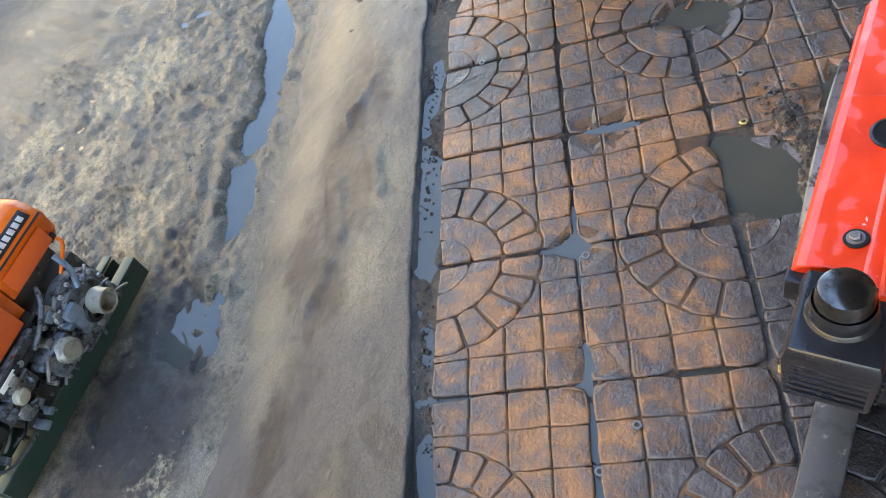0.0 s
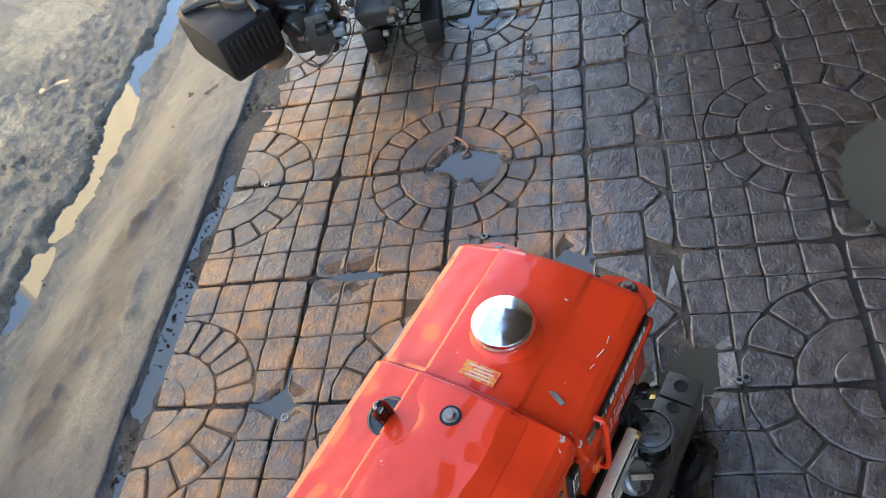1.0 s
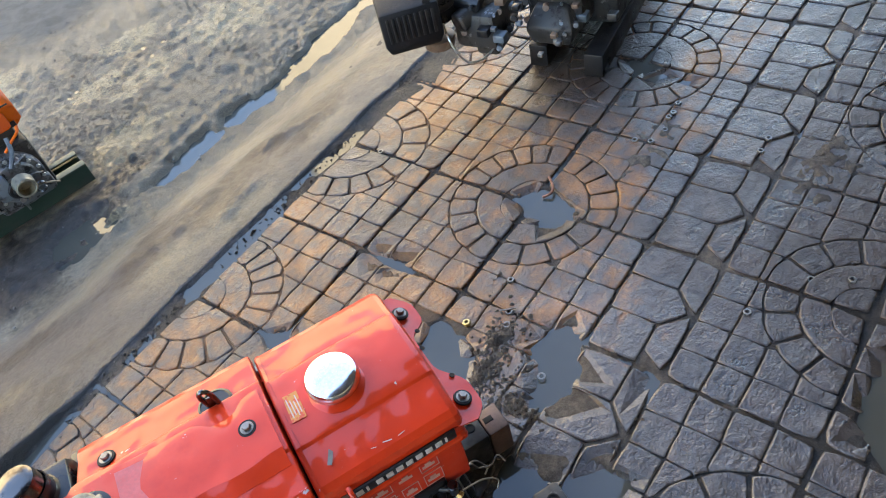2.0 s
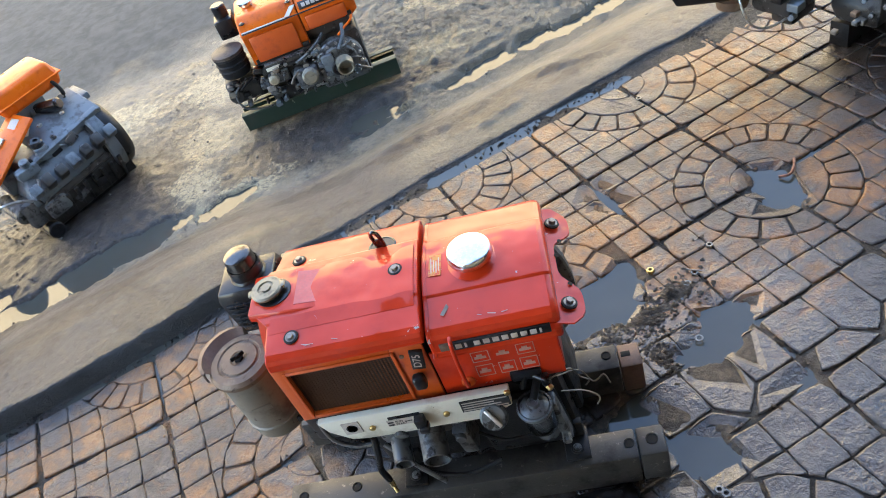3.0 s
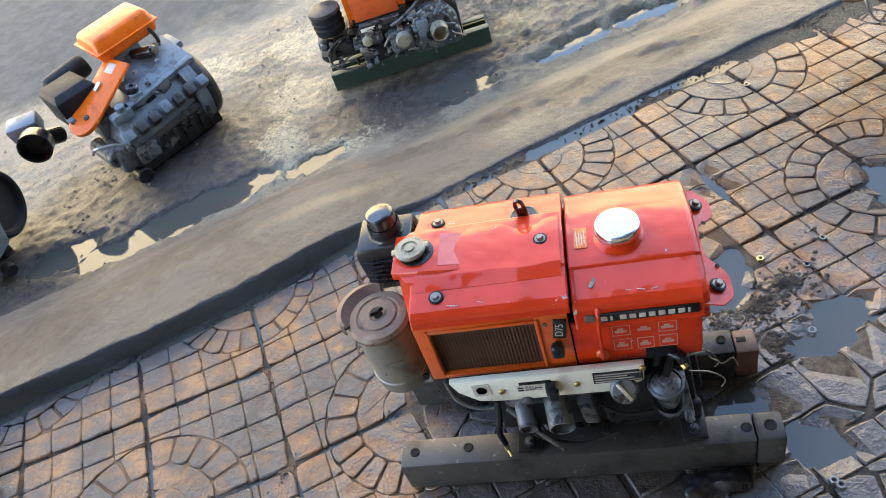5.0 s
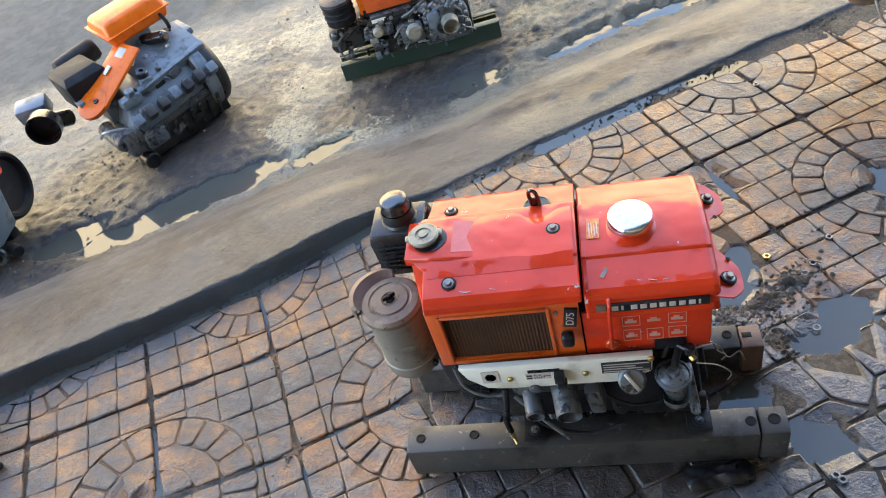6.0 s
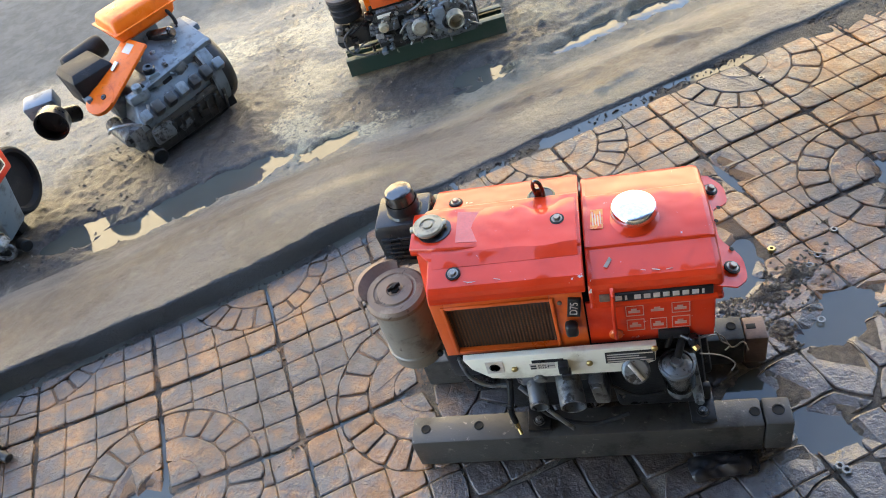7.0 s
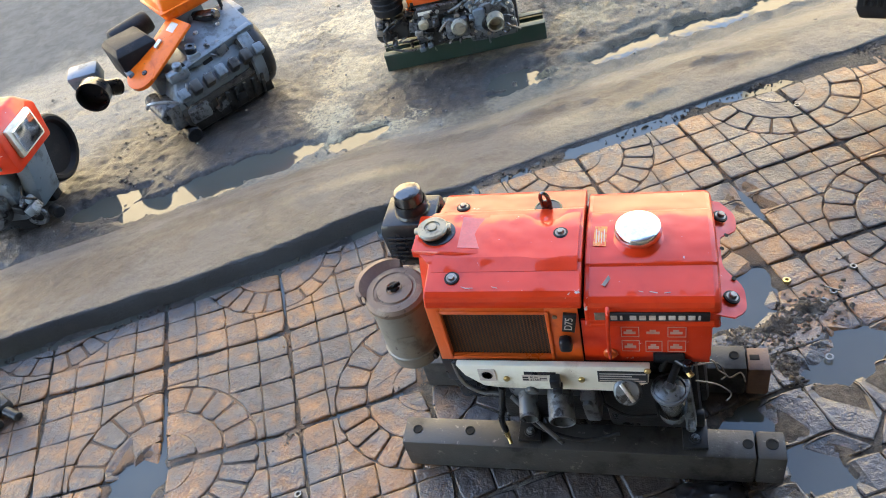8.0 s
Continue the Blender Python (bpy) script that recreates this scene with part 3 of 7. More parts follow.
def cloth(x, y, size, layer=0):
    """Smooth noise from 0 to 1 over the plan, with features of that size in metres."""
    x, y = np.asarray(x, float) / size + 37.3 * layer, np.asarray(y, float) / size + 91.7 * layer
    i, j = np.floor(x).astype(int), np.floor(y).astype(int)
    f, g = x - i, y - j
    f, g = f * f * (3 - 2 * f), g * g * (3 - 2 * g)
    a, b = LATTICE[i % 256, j % 256], LATTICE[(i + 1) % 256, j % 256]
    c, d = LATTICE[i % 256, (j + 1) % 256], LATTICE[(i + 1) % 256, (j + 1) % 256]
    return (a * (1 - f) + b * f) * (1 - g) + (c * (1 - f) + d * f) * g


def layers(x, y, size, count=3, layer=0):
    total, weight = 0.0, 0.0
    for k in range(count):
        total = total + cloth(x, y, size / 2 ** k, layer + k) * 0.55 ** k
        weight += 0.55 ** k
    return total / weight


def smooth(a, b, x):
    s = np.clip((x - a) / (b - a), 0, 1)
    return s * s * (3 - 2 * s)


# hollows that hold water: along and across the paving, half sizes, turn in degrees, depth
PAVING_HOLLOWS = [
    (0.262, 0.500, 0.042, 0.045, 20, 0.016), (0.37, 0.130, 0.105, 0.070, 0, 0.022), (0.42, 0.150, 0.07, 0.045, 20, 0.020),
    (0.895, 0.160, 0.050, 0.085, -20, 0.020), (0.50, -0.085, 0.100, 0.048, 10, 0.020), (-0.985, 0.200, 0.055, 0.060, 20, 0.020),
    (0.31, -0.275, 0.045, 0.060, 20, 0.020), (0.25, -0.17, 0.05, 0.065, 10, 0.018), (0.74, -0.70, 0.150, 0.105, 0, 0.024),
    (1.47, 0.185, 0.040, 0.070, 0, 0.016), (1.43, 0.042, 0.040, 0.030, 0, 0.014), (0.55, -0.27, 0.03, 0.03, 0, 0.012),
    (0.00, 0.485, 0.045, 0.018, 0, 0.010), (0.575, 0.40, 0.014, 0.08, 0, 0.010),
]
YARD_HOLLOWS = [
    (-0.80, 1.425, 0.40, 0.060, 2, 0.050), (-0.70, 1.46, 0.22, 0.060, 4, 0.045), (-0.30, 1.40, 0.14, 0.030, 4, 0.026), (0.30, 1.39, 0.16, 0.028, 2, 0.026), (-1.22, 1.50, 0.19, 0.075, 0, 0.018), (0.30, 1.47, 0.13, 0.080, 4, 0.022),
    (0.72, 1.41, 0.20, 0.050, 4, 0.030), (1.06, 1.40, 0.24, 0.045, 0, 0.032), (1.42, 1.42, 0.28, 0.060, 3, 0.034), (1.85, 1.44, 0.25, 0.055, 0, 0.032), (2.20, 1.45, 0.20, 0.05, 0, 0.026),
    (0.46, 1.74, 0.12, 0.10, 0, 0.014), (-1.75, 1.33, 0.26, 0.045, 0, 0.02),
]
HOLLOWS = PAVING_HOLLOWS + YARD_HOLLOWS


def hollow(u, v):
    """How deep the hollows are at a place of the paving."""
    du, dv = (layers(u, v, 0.09, 4, 11) - 0.5) * 0.075 + (layers(u, v, 0.022, 2, 141) - 0.5) * 0.022, (layers(u, v, 0.09, 4, 17) - 0.5) * 0.075 + (layers(u, v, 0.022, 2, 151) - 0.5) * 0.022
    deep = np.zeros_like(np.asarray(u, float))
    for cu, cv, ru, rv, turn, depth in HOLLOWS:
        c, s = math.cos(radians(turn)), math.sin(radians(turn))
        a, b = u + du - cu, v + dv - cv
        q = np.sqrt(((a * c + b * s) / ru) ** 2 + ((b * c - a * s) / rv) ** 2)
        deep = np.maximum(deep, depth * smooth(1.18, 0.62, q))
    return deep


YARD = -0.13
# the moulds were laid by hand: even joints, along and across, and where they came to lie
EVEN_U = [-0.960 + 0.3067 * k for k in range(-5, 12)]
LAID_U = [-2.478, -2.163, -1.848, -1.538, -1.228, -0.918, -0.606, -0.315, -0.022, 0.274, 0.577, 0.880, 1.187, 1.493, 1.800, 2.107, 2.414]
EVEN_V = [-1.46, -0.8695, -0.5765, -0.286, -0.115, 0.2015, 0.4985, 0.778]
LAID_V = [-1.44, -0.853, -0.562, -0.277, -0.110, 0.190, 0.486, 0.770]


def skew(u):
    return 0.09 * np.maximum(-0.65 - u, 0)


def laid_at(u, v):
    """Where a place of the even plan came to lie."""
    u = np.interp(u, EVEN_U, LAID_U)
    return u, np.interp(v, EVEN_V, LAID_V) + skew(u)


def kerb(u):
    """How far across the strip's edge lies; it bends towards the paving."""
    return np.interp(u, [-1.2, -0.75, -0.5, -0.2, 0.1, 0.5, 0.95], [0.718, 0.716, 0.732, 0.768, 0.792, 0.799, 0.806])


def fall(v):
    """How far the ground has fallen below the paving on the way out to the yard."""
    return YARD * smooth(0.93, 1.36, v)


def lift(u):
    """The strip stands higher than the paving towards one end."""
    return 0.050 * smooth(0.0, -0.42, u)


# clods of mud: along, across, half sizes, height
CLODS = [(0.50, 0.050, 0.075, 0.035, 0.022), (0.41, 0.025, 0.050, 0.04, 0.020), (0.32, 0.03, 0.04, 0.03, 0.016), (0.385, -0.03, 0.022, 0.03, 0.010), (0.36, 0.20, 0.03, 0.03, 0.010), (0.62, 0.16, 0.05, 0.05, 0.010),
         (1.15, 0.02, 0.16, 0.06, 0.014), (-0.02, 0.19, 0.06, 0.04, 0.010), (-0.62, 0.16, 0.04, 0.05, 0.012), (1.28, -0.36, 0.20, 0.09, 0.012), (0.60, -0.45, 0.05, 0.05, 0.008)]


def relief_of(x, y):
    """The height of the bare ground."""
    u, v = x * C25 + y * S25, -x * S25 + y * C25
    fine = layers(x, y, 0.035, 3, 3) - 0.5
    wide = layers(x, y, 0.28, 3, 23) - 0.5
    # wide joints every few pieces are deeper than the shallow grooves
    even_u, even_v = np.interp(u, LAID_U, EVEN_U), np.interp(v - skew(u), LAID_V, EVEN_V)
    au = np.abs((even_u + 0.960) / 0.3067 - np.round((even_u + 0.960) / 0.3067)) * 0.3067
    av = np.min([np.abs(even_v - q) for q in EVEN_V[1:-1]], axis=0)
    deep = smooth(0.013, 0.004, np.minimum(au, av)) * (1 + 1.3 * smooth(0.56, 0.74, cloth(u, v, 0.10, 103)))
    paved = -0.0044 + 0.0013 * smooth(0.10, 0.30, v) - 0.0038 * deep * (1 - 0.55 * smooth(0.2, 0.0, v)) + (0.0014 + 0.0046 * deep) * fine + 0.0016 * wide + 0.003 * smooth(0.05, -0.5, v) * (wide + 0.1)
    for cu, cv, ru, rv, up in CLODS:
        q = np.sqrt(((u - cu) / ru) ** 2 + ((v - cv) / rv) ** 2)
        paved = paved + 0.55 * up * smooth(1.25, 0.2, q + 1.6 * fine) * (0.75 + 3.0 * fine)
    sunk = hollow(u, v)
    churned = 0.40 * smooth(0.0015, 0.005, sunk) * smooth(0.017, 0.009, sunk)
    for cu, cv, ru, rv, up in CLODS:
        churned = np.maximum(churned, smooth(1.7, 0.6, np.sqrt(((u - cu) / ru) ** 2 + ((v - cv) / rv) ** 2)))
    paved = paved + 0.016 * churned * (layers(x, y, 0.026, 2, 191) - 0.5)
    gutter = smooth(0.034, 0.012, np.abs(v - kerb(u) - 0.03 * (cloth(u, v, 0.16, 5) - 0.5))) * (-0.24 + 1.7 * layers(u, v, 0.10, 3, 8))
    gutter = gutter * smooth(1.12, 0.92, u)
    paved = paved - 0.0105 * gutter + 0.006 * smooth(0.95, 1.2, u) * smooth(0.66, 0.78, v) * smooth(0.82, 0.79, v)
    ruts = layers(x, y, 0.11, 3, 31) - 0.5
    rough = smooth(0.05, 0.60, u)
    yard = 0.008 + 0.026 * (layers(x, y, 0.7, 2, 41) - 0.5) + 0.013 * ruts + (0.008 + 0.009 * rough) * fine + (0.010 + 0.018 * rough) * np.maximum(layers(x, y, 0.05, 2, 131) - 0.52, 0) + (0.005 + 0.006 * rough) * (cloth(x, y, 0.020, 55) - 0.5)
    yard = 0.008 + (yard - 0.008) * (1 - 0.94 * smooth(2.35, 3.0, v)) + 0.01 * smooth(2.0, 3.3, v)
    ground = paved + (yard - paved) * smooth(1.24, 1.35, v)
    return ground + fall(v) - sunk


def stretch(lo, hi, step, reach):
    """Even steps from lo to hi, and ever longer ones out to the reach on both sides."""
    core = np.arange(lo, hi + step / 2, step)
    out, d, p = [], step, 0.0
    while p < reach:
        d *= 1.22
        p += d
        out.append(p)
    out = np.array(out)
    return np.concatenate([lo - out[::-1], core, hi + out])


def sheet(name, xs, ys, height, material):
    gx, gy = np.meshgrid(xs, ys, indexing="ij")
    gz = height(gx, gy)
    co = np.stack([gx, gy, gz], -1).reshape(-1, 3)
    nx, ny = len(xs), len(ys)
    k = np.arange(nx * ny).reshape(nx, ny)
    quads = np.stack([k[:-1, :-1], k[1:, :-1], k[1:, 1:], k[:-1, 1:]], -1).reshape(-1, 4)
    me = bpy.data.meshes.new(name)
    me.vertices.add(len(co))
    me.vertices.foreach_set("co", co.ravel())
    me.loops.add(quads.size)
    me.loops.foreach_set("vertex_index", quads.ravel())
    me.polygons.add(len(quads))
    me.polygons.foreach_set("loop_start", np.arange(0, quads.size, 4))
    me.polygons.foreach_set("loop_total", np.full(len(quads), 4))
    me.polygons.foreach_set("use_smooth", np.ones(len(quads), bool))
    me.update()
    me.materials.append(material)
    return new(name, me)


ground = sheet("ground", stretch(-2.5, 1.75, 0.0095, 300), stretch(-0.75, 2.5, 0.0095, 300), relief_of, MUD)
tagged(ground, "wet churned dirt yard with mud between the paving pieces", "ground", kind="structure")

for v0, v1, level in ((-2.5, 0.95, -0.0085), (1.28, 4.5, YARD - 0.0085)):
    water = sheet("water", np.linspace(-4, 3, 8), np.linspace(v0, v1, 8), lambda x, y: x * 0 + level, WATER)
    water.rotation_euler[2] = radians(25)
    tagged(water, "murky still rain water standing in shallow puddles", "water", kind="structure")


def strip_height(u, v):
    x, y = u * C25 - v * S25, u * S25 + v * C25
    ragged = 0.020 * (layers(u, u * 0, 0.12, 3, 61) - 0.5)
    far = 0.022 * (layers(u, u * 0 + 3, 0.30, 4, 67) - 0.5)
    top = 0.002 + lift(u) + 0.012 * (layers(x, y, 0.35, 3, 71) - 0.5) + 0.007 * (layers(x, y, 0.06, 3, 73) - 0.5) + 0.003 * (cloth(x, y, 0.016, 79) - 0.5)
    for cu, cv, ru, rv, turn, up in ((0.83, 1.03, 0.13, 0.030, -28, 0.016), (0.52, 1.04, 0.16, 0.030, 8, 0.012), (0.30, 1.06, 0.10, 0.030, -20, 0.014), (0.56, 0.93, 0.10, 0.022, 10, 0.009), (-0.62, 1.02, 0.14, 0.022, 5, 0.008)):
        c, q = math.cos(radians(turn)), math.sin(radians(turn))
        far_off = np.sqrt((((u - cu) * c + (v - cv) * q) / ru) ** 2 + (((v - cv) * c - (u - cu) * q) / rv) ** 2) + 0.9 * (layers(x, y, 0.05, 3, 223) - 0.5)
        top = top + up * smooth(1.35, 0.2, far_off)
    inner = smooth(0.014, 0.034, v - kerb(u) + ragged)
    reach = 0.065 * smooth(-0.15, -0.45, u)
    outer = smooth(1.375 - reach, 1.245 - reach, v + far)
    return fall(v) - 0.03 + (top + 0.03) * np.minimum(inner, 1) * (0.35 + 0.65 * outer) * np.where(outer > 0, 1, 0.2)


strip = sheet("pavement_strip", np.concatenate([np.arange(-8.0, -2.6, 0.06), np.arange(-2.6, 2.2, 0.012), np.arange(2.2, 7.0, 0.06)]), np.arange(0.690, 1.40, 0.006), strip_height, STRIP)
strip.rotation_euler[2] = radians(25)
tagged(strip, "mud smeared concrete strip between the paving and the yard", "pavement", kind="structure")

# the open shed: a roof overhead up to the strip, a side wall, an added back wall
roof = part("ceiling", moved(box((-6, -3.4, 4.6), (4.0, 0.7, 4.7)), pose(0, 0, 0, 0, 0, 25)), SHEET)
tagged(roof, "dark sheet metal roof of the open shed", "roof", kind="structure")
wall_east = part("wall_east", moved(box((4.0, -3.4, -0.2), (4.2, 0.0, 4.6)), pose(0, 0, 0, 0, 0, 25)), PLASTER)
# unseen back wall, added to keep light off the paving
wall_south = part("wall_south", moved(box((-6, -3.6, -0.2), (4.2, -3.4, 4.6)), pose(0, 0, 0, 0, 0, 25)), PLASTER)
tagged(wall_south, "unseen grey plastered wall added behind to block light", "wall", kind="structure")
wall_north = part("wall_north", moved(join(box((-45, 20.0, -0.4), (6.6, 20.4, 13.2)), box((6.602, 20.0, -0.4), (13.4, 20.4, 12.15)), box((13.402, 20.0, -0.4), (24.0, 20.4, 20.5)), box((24.002, 20.0, -0.4), (45.0, 20.4, 12.15))), pose(0, 0, 0, 0, 0, 25)), CREAM_WALL)
tagged(wall_north, "sunlit cream plastered wall across the yard", "wall", kind="structure")
tagged(wall_east, "plain grey plastered side wall of the shed", "wall", kind="structure")

# ---- the red engine ----
A = thing("diesel_engine", "red diesel engine with orange side and cream plate on steel bearers", "engine")


def arc_profile(half, side, crease, crown, low, lip=0.0):
    """Half width, heights of shoulder, crease and crown, and of the lower edge: the section of a sheet metal hood."""
    right = [(half + lip, low), (half + lip, low + 0.004), (half, low + 0.008), (half, side - 0.014), (half - 0.004, side - 0.005), (half - 0.013, side + 0.001), (half - 0.030, side + 0.006), (0.062, crease - 0.001), (0.058, crease + 0.003), (0.030, crown - 0.002)]
    return [(-y, z) for y, z in right] + [(0, crown)] + [(y, z) for y, z in reversed(right)]


# hood over the radiator; its middle reaches further out round the radiator cap
prof = arc_profile(0.126, 0.457, 0.4715, 0.479, 0.424, 0.001)


def nose(y):
    return -0.212 - 0.034 * float(smooth(0.066, 0.040, abs(y - 0.002)))


hood = part("hood", loft([[(nose(y), y, z) for y, z in prof], [(-0.06, y, z) for y, z in prof], [(0.0410, y, z) for y, z in prof]], 0.0025), RED, A, "glossy red hood, scratched along the edges", 14)
pad = loft([[(-0.244, -0.043, 0.466), (-0.244, 0.046, 0.466), (-0.244, 0.043, 0.4860), (-0.244, -0.040, 0.4860)],
            [(-0.168, -0.049, 0.466), (-0.168, 0.050, 0.466), (-0.168, 0.046, 0.4860), (-0.168, -0.046, 0.4860)],
            [(-0.118, -0.050, 0.466), (-0.118, 0.050, 0.466), (-0.118, 0.047, 0.4775), (-0.118, -0.047, 0.4775)]], 0.003)
part("raised_pad", pad, RED, hood)
part("faded_patch", loft([[(-0.164, -0.036, 0.4840), (-0.164, 0.036, 0.4840), (-0.164, 0.036, 0.4864), (-0.164, -0.036, 0.4864)], [(-0.121, -0.034, 0.474), (-0.121, 0.036, 0.474), (-0.121, 0.036, 0.4786), (-0.121, -0.034, 0.4786)]]), PINK, hood, "faded pinkish square of paint")
# a broad raised field of the hood, notched round the lever
TOPS = sorted((y, z) for y, z in prof if z > 0.43)


def field(x):
    far = 0.047 - 0.020 * math.exp(-((x + 0.021) / 0.028) ** 4)
    ys = [-0.078 + (far + 0.078) * k / 10 for k in range(11)]
    zs = [float(np.interp(y, [p[0] for p in TOPS], [p[1] for p in TOPS])) for y in ys]
    up = [0.0008] + [0.0032] * 9 + [0.0008]
    return [(x, y, z - 0.004) for y, z in zip(ys, zs)][::-1] + [(x, y, z + h) for y, z, h in zip(ys, zs, up)]


part("raised_field", loft([field(-0.205 + 0.0120 * k) for k in range(21)]), RED, hood, "", 14)
part("neck_opening", lathe([(0.030, 0), (0.030, 0.0025), (0.026, 0.0035), (0, 0.0035)], (-0.203, -0.001, 0.4850), (-0.203, -0.001, 1)), BLACK, hood)
part("lever_opening", lathe([(0.0245, 0), (0.0245, 0.002), (0.0215, 0.003), (0.0205, 0.0012), (0, 0.0012)], (-0.021, 0.062, 0.4705), (-0.020, 0.080, 0.66)), BLACK, hood)

radiator_cap = part("radiator_cap", join(
    lathe([(0.020, 0), (0.020, 0.006), (0.026, 0.008), (0.027, 0.013), (0.024, 0.016), (0.014, 0.0165), (0.013, 0.014), (0.0085, 0.014), (0.008, 0.017), (0, 0.0175)], (-0.211, -0.001, 0.486), (-0.211, -0.001, 1), 36),
    moved(box((-0.007, 0.020, 0.008), (0.007, 0.032, 0.0145), 0.003), Matrix.Translation((-0.211, -0.001, 0.486)) @ pose(0, 0, 0, 0, 0, 100)),
    moved(box((-0.007, 0.020, 0.008), (0.007, 0.032, 0.0145), 0.003), Matrix.Translation((-0.211, -0.001, 0.486)) @ pose(0, 0, 0, 0, 0, -80))), CAPGREY, A, "dirty grey pressed radiator cap with two ears")
part("decompression_lever", join(hose([(-0.027, 0.064, 0.462), (-0.031, 0.064, 0.488), (-0.032, 0.063, 0.504), (-0.027, 0.061, 0.513), (-0.020, 0.060, 0.506), (-0.017, 0.060, 0.488), (-0.016, 0.060, 0.464)], 0.0036, 10), box((-0.0285, 0.0605, 0.464), (-0.0185, 0.0635, 0.494), 0.001)), TARNISH, A, "upright steel lever with a rounded loop")
for p in ((-0.167, -0.090, 0.4655), (0.005, -0.004, 0.4795), (-0.173, 0.074, 0.4690)):
    bolt("hood_bolt", p, 0.0125, A, q=(p[0], p[1] * 1.25, p[2] + 0.1))

# scratches through the paint along the shoulder of the hood and the tank
r = random.Random(8)
for k in range(7):
    on_tank = k > 3
    x, z = (r.uniform(0.07, 0.23), 0.4436) if on_tank else (r.uniform(-0.19, 0.02), 0.4606)
    long, wide = r.uniform(0.003, 0.008), r.uniform(0.0003, 0.0006)
    part("scratch", moved(box((-long, -wide, -0.0006), (long, wide, 0.0005)), Matrix.Translation((x, -0.108 + r.uniform(-0.002, 0.002), z)) @ pose(0, 0, 0, 16, 0, r.uniform(-20, 20))), INK, A, "pale scratch")

# fuel tank
prof = arc_profile(0.127, 0.440, 0.4555, 0.465, 0.389, 0.007)
low = [(y * 0.99, z) for y, z in prof]
tank = part("fuel_tank", loft([[(0.0445, y, z) for y, z in prof], [(0.150, y, z) for y, z in prof], [(0.236, y, z) for y, z in prof], [(0.2435, y * 0.985, z - 0.003) for y, z in prof], [(0.2465, y * 0.95, max(z - 0.010, 0.389)) for y, z in prof]], 0.003), RED, A, "glossy red dented fuel tank", 14)
part("seam", loft([[(0.0475, y * 1.004, z + 0.0012) for y, z in prof], [(0.0525, y * 1.004, z + 0.0012) for y, z in prof]]), RED, tank)
fuel_cap = part("fuel_cap", lathe([(0.030, 0.002), (0.030, 0.008), (0.0355, 0.010), (0.0372, 0.014), (0.0372, 0.024), (0.0345, 0.030), (0.026, 0.0335), (0.012, 0.0350), (0, 0.0353)], (0.128, -0.004, 0.463), (0.128, -0.004, 1), 48), CHROME, A, "shiny chrome screw cap")
part("filler_neck", lathe([(0.043, -0.002), (0.040, 0.001), (0.036, 0.003), (0.033, 0.006), (0.032, 0.012), (0, 0.012)], (0.128, -0.004, 0.463), (0.128, -0.004, 1), 40), RED, fuel_cap)
part("caution_label", moved(box((-0.010, -0.022, 0), (0.010, 0.022, 0.0008)), Matrix.Translation((0.068, -0.003, 0.4645)) @ pose(0, 0, 0, 0, 0, -3)), YELLOW, tank, "worn yellow caution label with unreadable lines")
for k in range(4):
    part("print_bar", box((0.061 + k * 0.0042, -0.019 + 0.003 * (k % 2), 0.4654), (0.0625 + k * 0.0042, 0.013 - 0.004 * (k % 3), 0.4658)), INK, tank)
part("dent_scrape", moved(box((-0.019, -0.003, 0), (0.019, 0.003, 0.0006)), Matrix.Translation((0.083, -0.081, 0.4495)) @ pose(0, 0, 0, 14, 0, 62)), DUST, tank, "bare scraped streak")

# scalloped flange at the tank's end
edge = []
for k in range(33):
    y = -0.128 + 0.248 * k / 32
    lobe = max(math.exp(-((y + 0.085) / 0.042) ** 4), math.exp(-((y - 0.080) / 0.036) ** 4))
    edge.append((0.248 + 0.007 + 0.030 * lobe, y))
flange = slab([(0.228, -0.128)] + edge + [(0.228, 0.120)], 0, 0.0028)
for v in flange.verts:
    v.co.z += 0.413 - 0.42 * max(v.co.x - 0.240, 0)
part("end_flange", flange, RED, A, "red scalloped sheet metal flange")
for p in ((0.263, -0.093, 0.409), (0.259, 0.080, 0.4105)):
    bolt("flange_bolt", p, 0.0125, A, q=(p[0] + 0.03, p[1], p[2] + 0.1))
for p in ((0.270, -0.052, 0.4055), (0.266, 0.040, 0.4075), (0.257, 0.008, 0.410)):
    part("bolt_hole", lathe([(0.0038, 0), (0.0038, 0.0008), (0, 0.0008)], p, (p[0] + 0.04, p[1], p[2] + 0.1), 14), HOLE, A)

# side sheets under the hood, with the screened opening
gx0, gx1, gz0, gz1 = -0.190, -0.018, 0.300, 0.411
side_sheet = part("side_sheet", box((-0.214, -0.124, 0.286), (gx0, -0.118, 0.427), 0.001), ORANGE, A, "orange side sheet round the radiator screen")
for name, lo, hi in (("front_stile", (gx1, -0.124, 0.286), (0.034, -0.118, 0.427)), ("top_rail", (gx0 + 0.0001, -0.124, gz1), (gx1 - 0.0001, -0.118, 0.427)),
                     ("bottom_rail", (gx0 + 0.0001, -0.124, 0.286), (gx1 - 0.0001, -0.118, gz0)), ("end_sheet", (-0.216, -0.1175, 0.286), (-0.212, 0.1135, 0.425)), ("back_sheet", (-0.214, 0.114, 0.286), (0.034, 0.119, 0.427))):
    part(name, box(lo, hi, 0.001), ORANGE, side_sheet)
rim = 0.006
